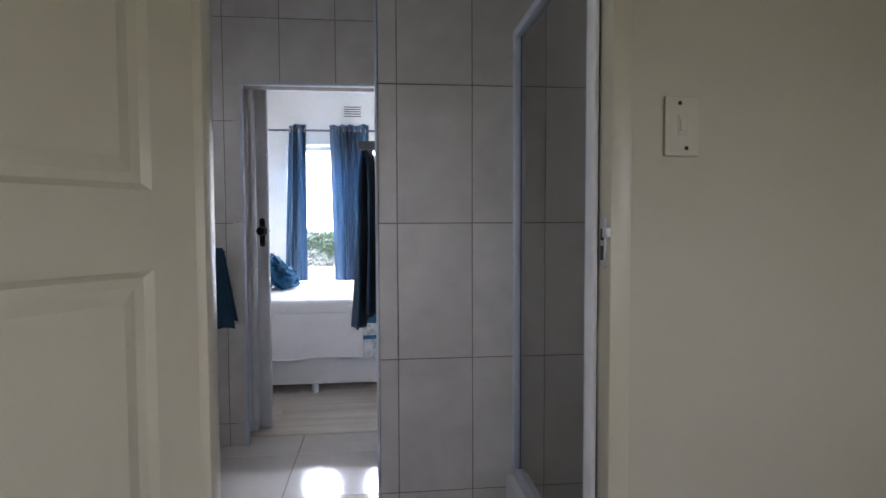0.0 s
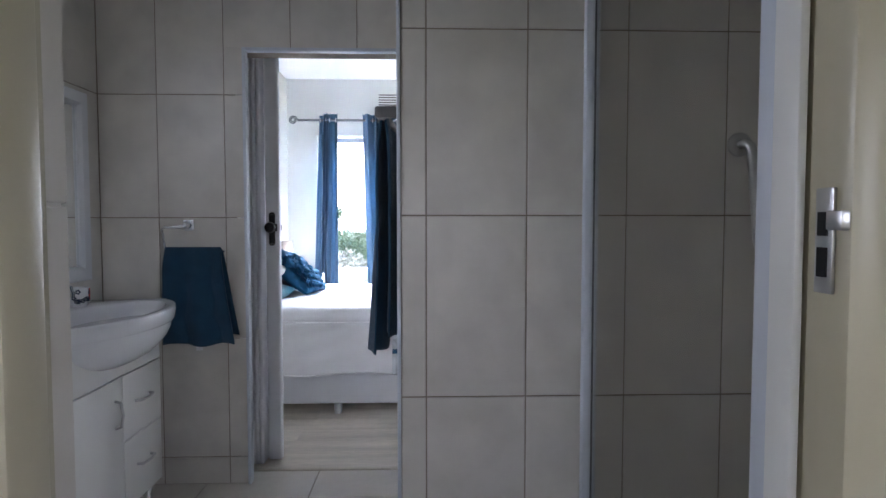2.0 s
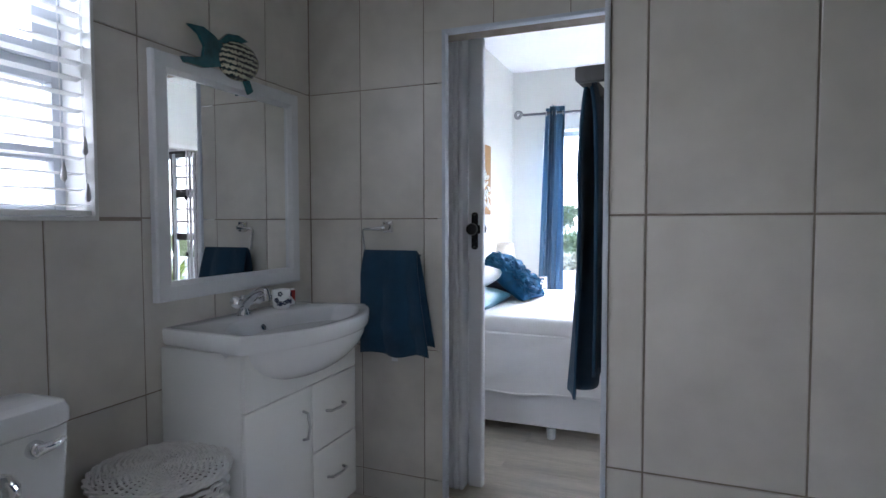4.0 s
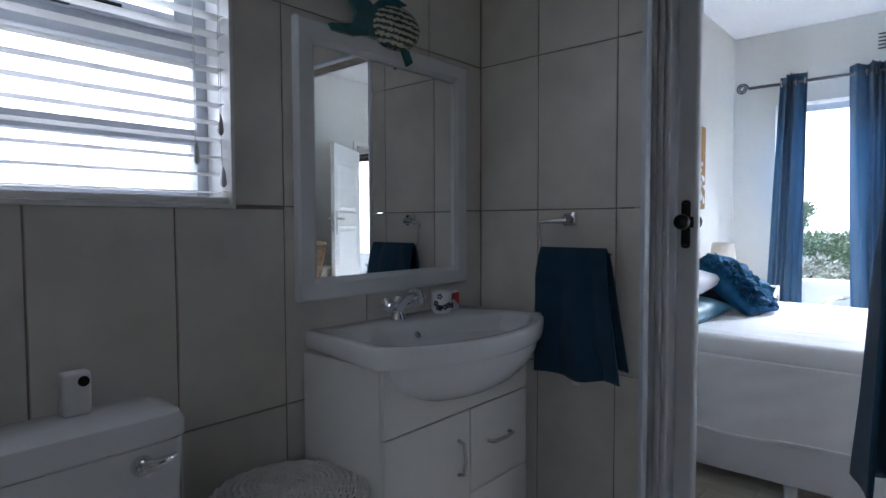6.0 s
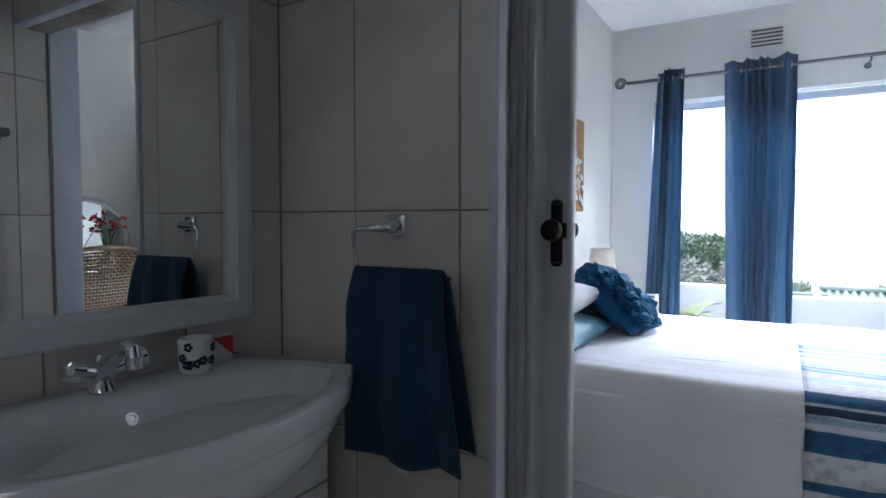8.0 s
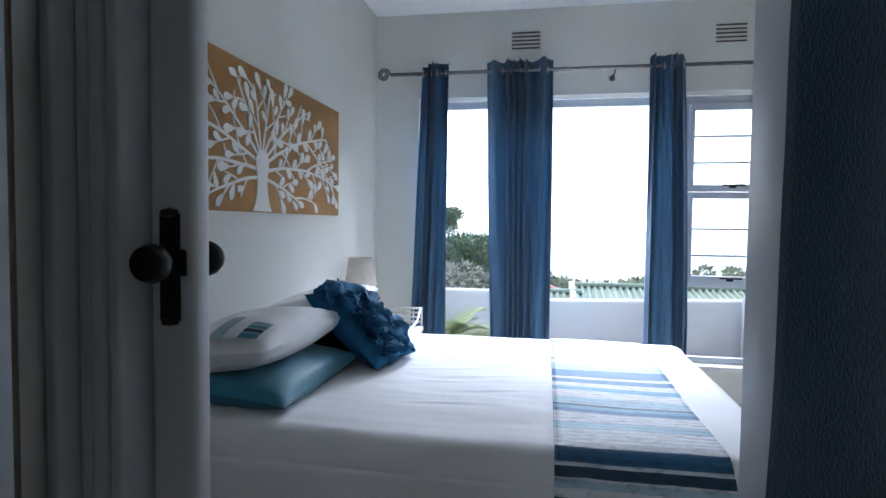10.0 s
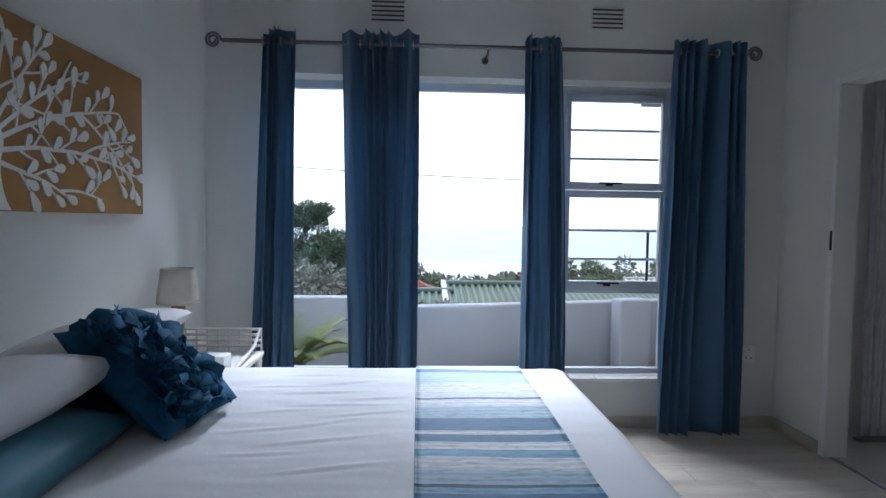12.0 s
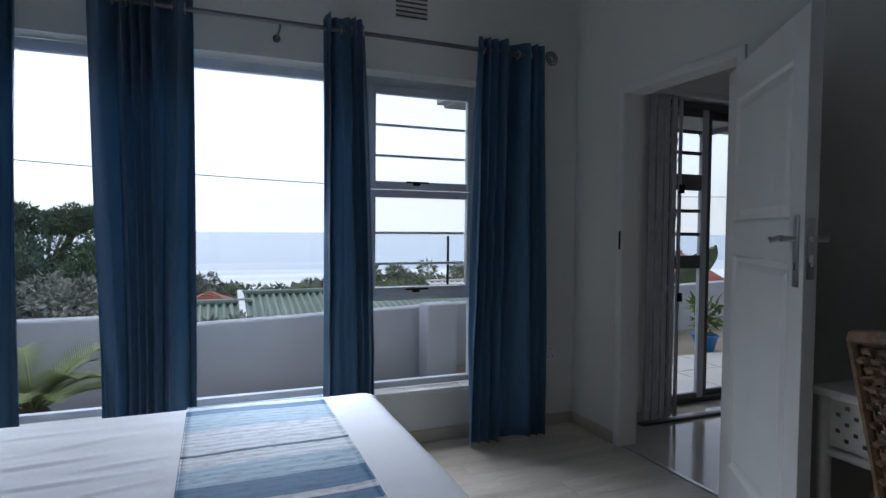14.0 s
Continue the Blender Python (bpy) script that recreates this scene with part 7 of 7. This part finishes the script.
def strelitzia(base, n, h, seed, label):
    t = thing("strelitzia", label, "plant")
    rng = random.Random(seed)
    b = Vector(base)
    for i in range(n):
        a = rng.uniform(0, 6.28)
        e = rng.uniform(0.9, 1.45)
        L = h * rng.uniform(0.75, 1.1)
        d = Vector((math.cos(a) * math.cos(e), math.sin(a) * math.cos(e), math.sin(e)))
        tip = b + d * L
        bm = bmesh.new()
        tube(bm, [b, b + d * L * 0.55], 0.02 * h / 2, 6)
        side = d.cross(Vector((0, 1, 0.2))).normalized()

        def f(u, v):
            s = 0.5 + 0.5 * v
            w = 0.13 * h * math.sin(math.pi * min(0.98, 0.04 + v * 0.94)) ** 0.7
            k = 2 * u - 1
            return b + d * L * s + side * w * k + Vector((0, 0, -0.10 * h * v * v - 0.03 * h * k * k))

        grid(bm, f, 4, 10)
        part("leaf", bm, m_leafH, t)


strelitzia((4.6, 30, -2.6), 9, 1.9, 2, "strelitzia with tall paddle leaves behind the green roof")
strelitzia((7.6, 30, -2.9), 9, 1.9, 5, "strelitzia with tall paddle leaves behind the green roof")
strelitzia((12.6, 18, -2.0), 11, 4.2, 7, "tall strelitzia beyond the terrace")


def power_line():
    t = thing("power_line", "single thin power line across the view", "cable")
    bm = bmesh.new()
    a, b = Vector((-12, 22, 3.55)), Vector((20, 20, 2.65))
    tube(bm, [a.lerp(b, k / 24) - Vector((0, 0, 0.5 * (1 - (2 * k / 24 - 1) ** 2))) for k in range(25)], 0.012, 5)
    part("cable", bm, m_black, t)
    for q in (a, b):
        bm = bmesh.new()
        tube(bm, [(q.x, q.y, ground_z(q.y) - 0.3), (q.x, q.y, q.z + 0.4)], 0.1, 8)
        part("utility_pole", bm, m_bark, t, "wooden utility pole")
    p = thing("pole", "thin dark pole among the bushes", "pole")
    bm = bmesh.new()
    tube(bm, [(8.75, 24, ground_z(24)), (8.75, 24, 1.05)], 0.05, 8)
    part("post", bm, m_black, p)


power_line()
pt = thing("blue_pot", "blue plastic pot with a green plant on the terrace", "plant pot")
bm = bmesh.new()
lathe(bm, [(0.10, 0), (0.14, 0.16), (0.155, 0.165), (0.155, 0.19), (0.135, 0.19), (0.12, 0.15)], (5.98, 9.25, -0.09), 20)
part("pot", bm, m_blue, pt)
v_, f_ = leaves_mesh([((5.98, 9.25, 0.32), (0.13, 0.13, 0.2))], 90, 0.09, random.Random(9))
me_ = bpy.data.meshes.new("leaves")
me_.from_pydata(v_, [], f_)
me_.materials.append(m_leafC)
o_ = new("leaves", me_)
o_.parent = pt
tagged(o_, kind="stuff")
# neighbour's rough wall outside the bathroom window
slab("outer_wall", (-3.4, -3.2, -1.0, 5.0, -0.12, 1.72), m_plaster, "rough pale boundary wall outside the bathroom window", "garden wall", bev=0.01)


# ---- tiles of walls and floors ----
tile_face(wall_back, face((0, YB, 0), (1, 0, 0), (0, -1, 0)), joints(XL, XE, -0.2105, 0.3135), ROWS_Z, [(DX0 - 0.016, XE, 0, DZ + 0.014)])
tile_face(wall_west, face((XL, 0, 0), (0, 1, 0), (1, 0, 0)), joints(YN, YB, 2.805, 0.3125), ROWS_Z, [(WY0, WY1 + 0.008, WZ0 - 0.008, WZ1)])
tile_face(wall_part, face((0, YP, 0), (1, 0, 0), (0, -1, 0)), joints(XP + 0.006, XSR, 0.741, 0.318), ROWS_Z, [])
sk_len = math.hypot(XE - XP, YB - YP)
sk_x, sk_y = (XE - XP) / sk_len, (YB - YP) / sk_len
tile_face(wall_part, face((XP, YP, 0), (-sk_x, -sk_y, 0), (-sk_y, sk_x, 0)), [-u for u in joints(0.008, sk_len + 0.11, 0.315, 0.3125)][::-1], ROWS_Z, [])
tile_face(wall_shower, face((XSR, 0, 0), (0, 1, 0), (-1, 0, 0)), joints(YN, YP, 2.4725, 0.3125), ROWS_Z, [])
tile_face(wall_near, face((0, YN, 0), (1, 0, 0), (0, 1, 0)), joints(XL, XSR, 0.335, 0.3135), ROWS_Z, [(0.28, HX1, 0, 2.06)])
for xx, nx in ((0.28, 1), (HX1, -1)):
    tile_face(wall_near, face((xx + nx * 0.004, 0, 0), (0, nx * 1.0, 0), (nx, 0, 0)), sorted((nx * 1.612, nx * (YN if nx < 0 else 1.73))), [0, 0.133, 0.712, 1.291, 1.870, 2.055], [])
flat = Matrix(((1, 0, 0), (0, 1, 0), (0, 0, 1))).to_4x4()
tile_face(floor_bath, flat, joints(XL, XSR, 0.195, 0.52), joints(1.6, 3.872, 3.585, 0.52), [(XG - 0.05, XSR + 0.1, YN, YP)], gap=0.005, material=m_ftile, d=0.006, name="floor_tile")


def planks():
    w, length = 0.185, 1.22
    y, i = 3.906, 0
    while y < YW - 0.01:
        y1 = min(y + w, YW)
        x = BX0 - random.uniform(0.2, 1.0)
        while x < BX1 + 0.03:
            a, b = max(x, BX0), min(x + length, BX1 + 0.03)
            if b - a > 0.05:
                ob = new("plank", tile_mesh(round(b - a - 0.0012, 3), round(y1 - y - 0.0012, 3), 0.006, m_plank, 0.0008))
                ob.location = ((a + b) / 2, (y + y1) / 2, 0)
                ob.parent = floor_bed
            x += length
        y += w


planks()
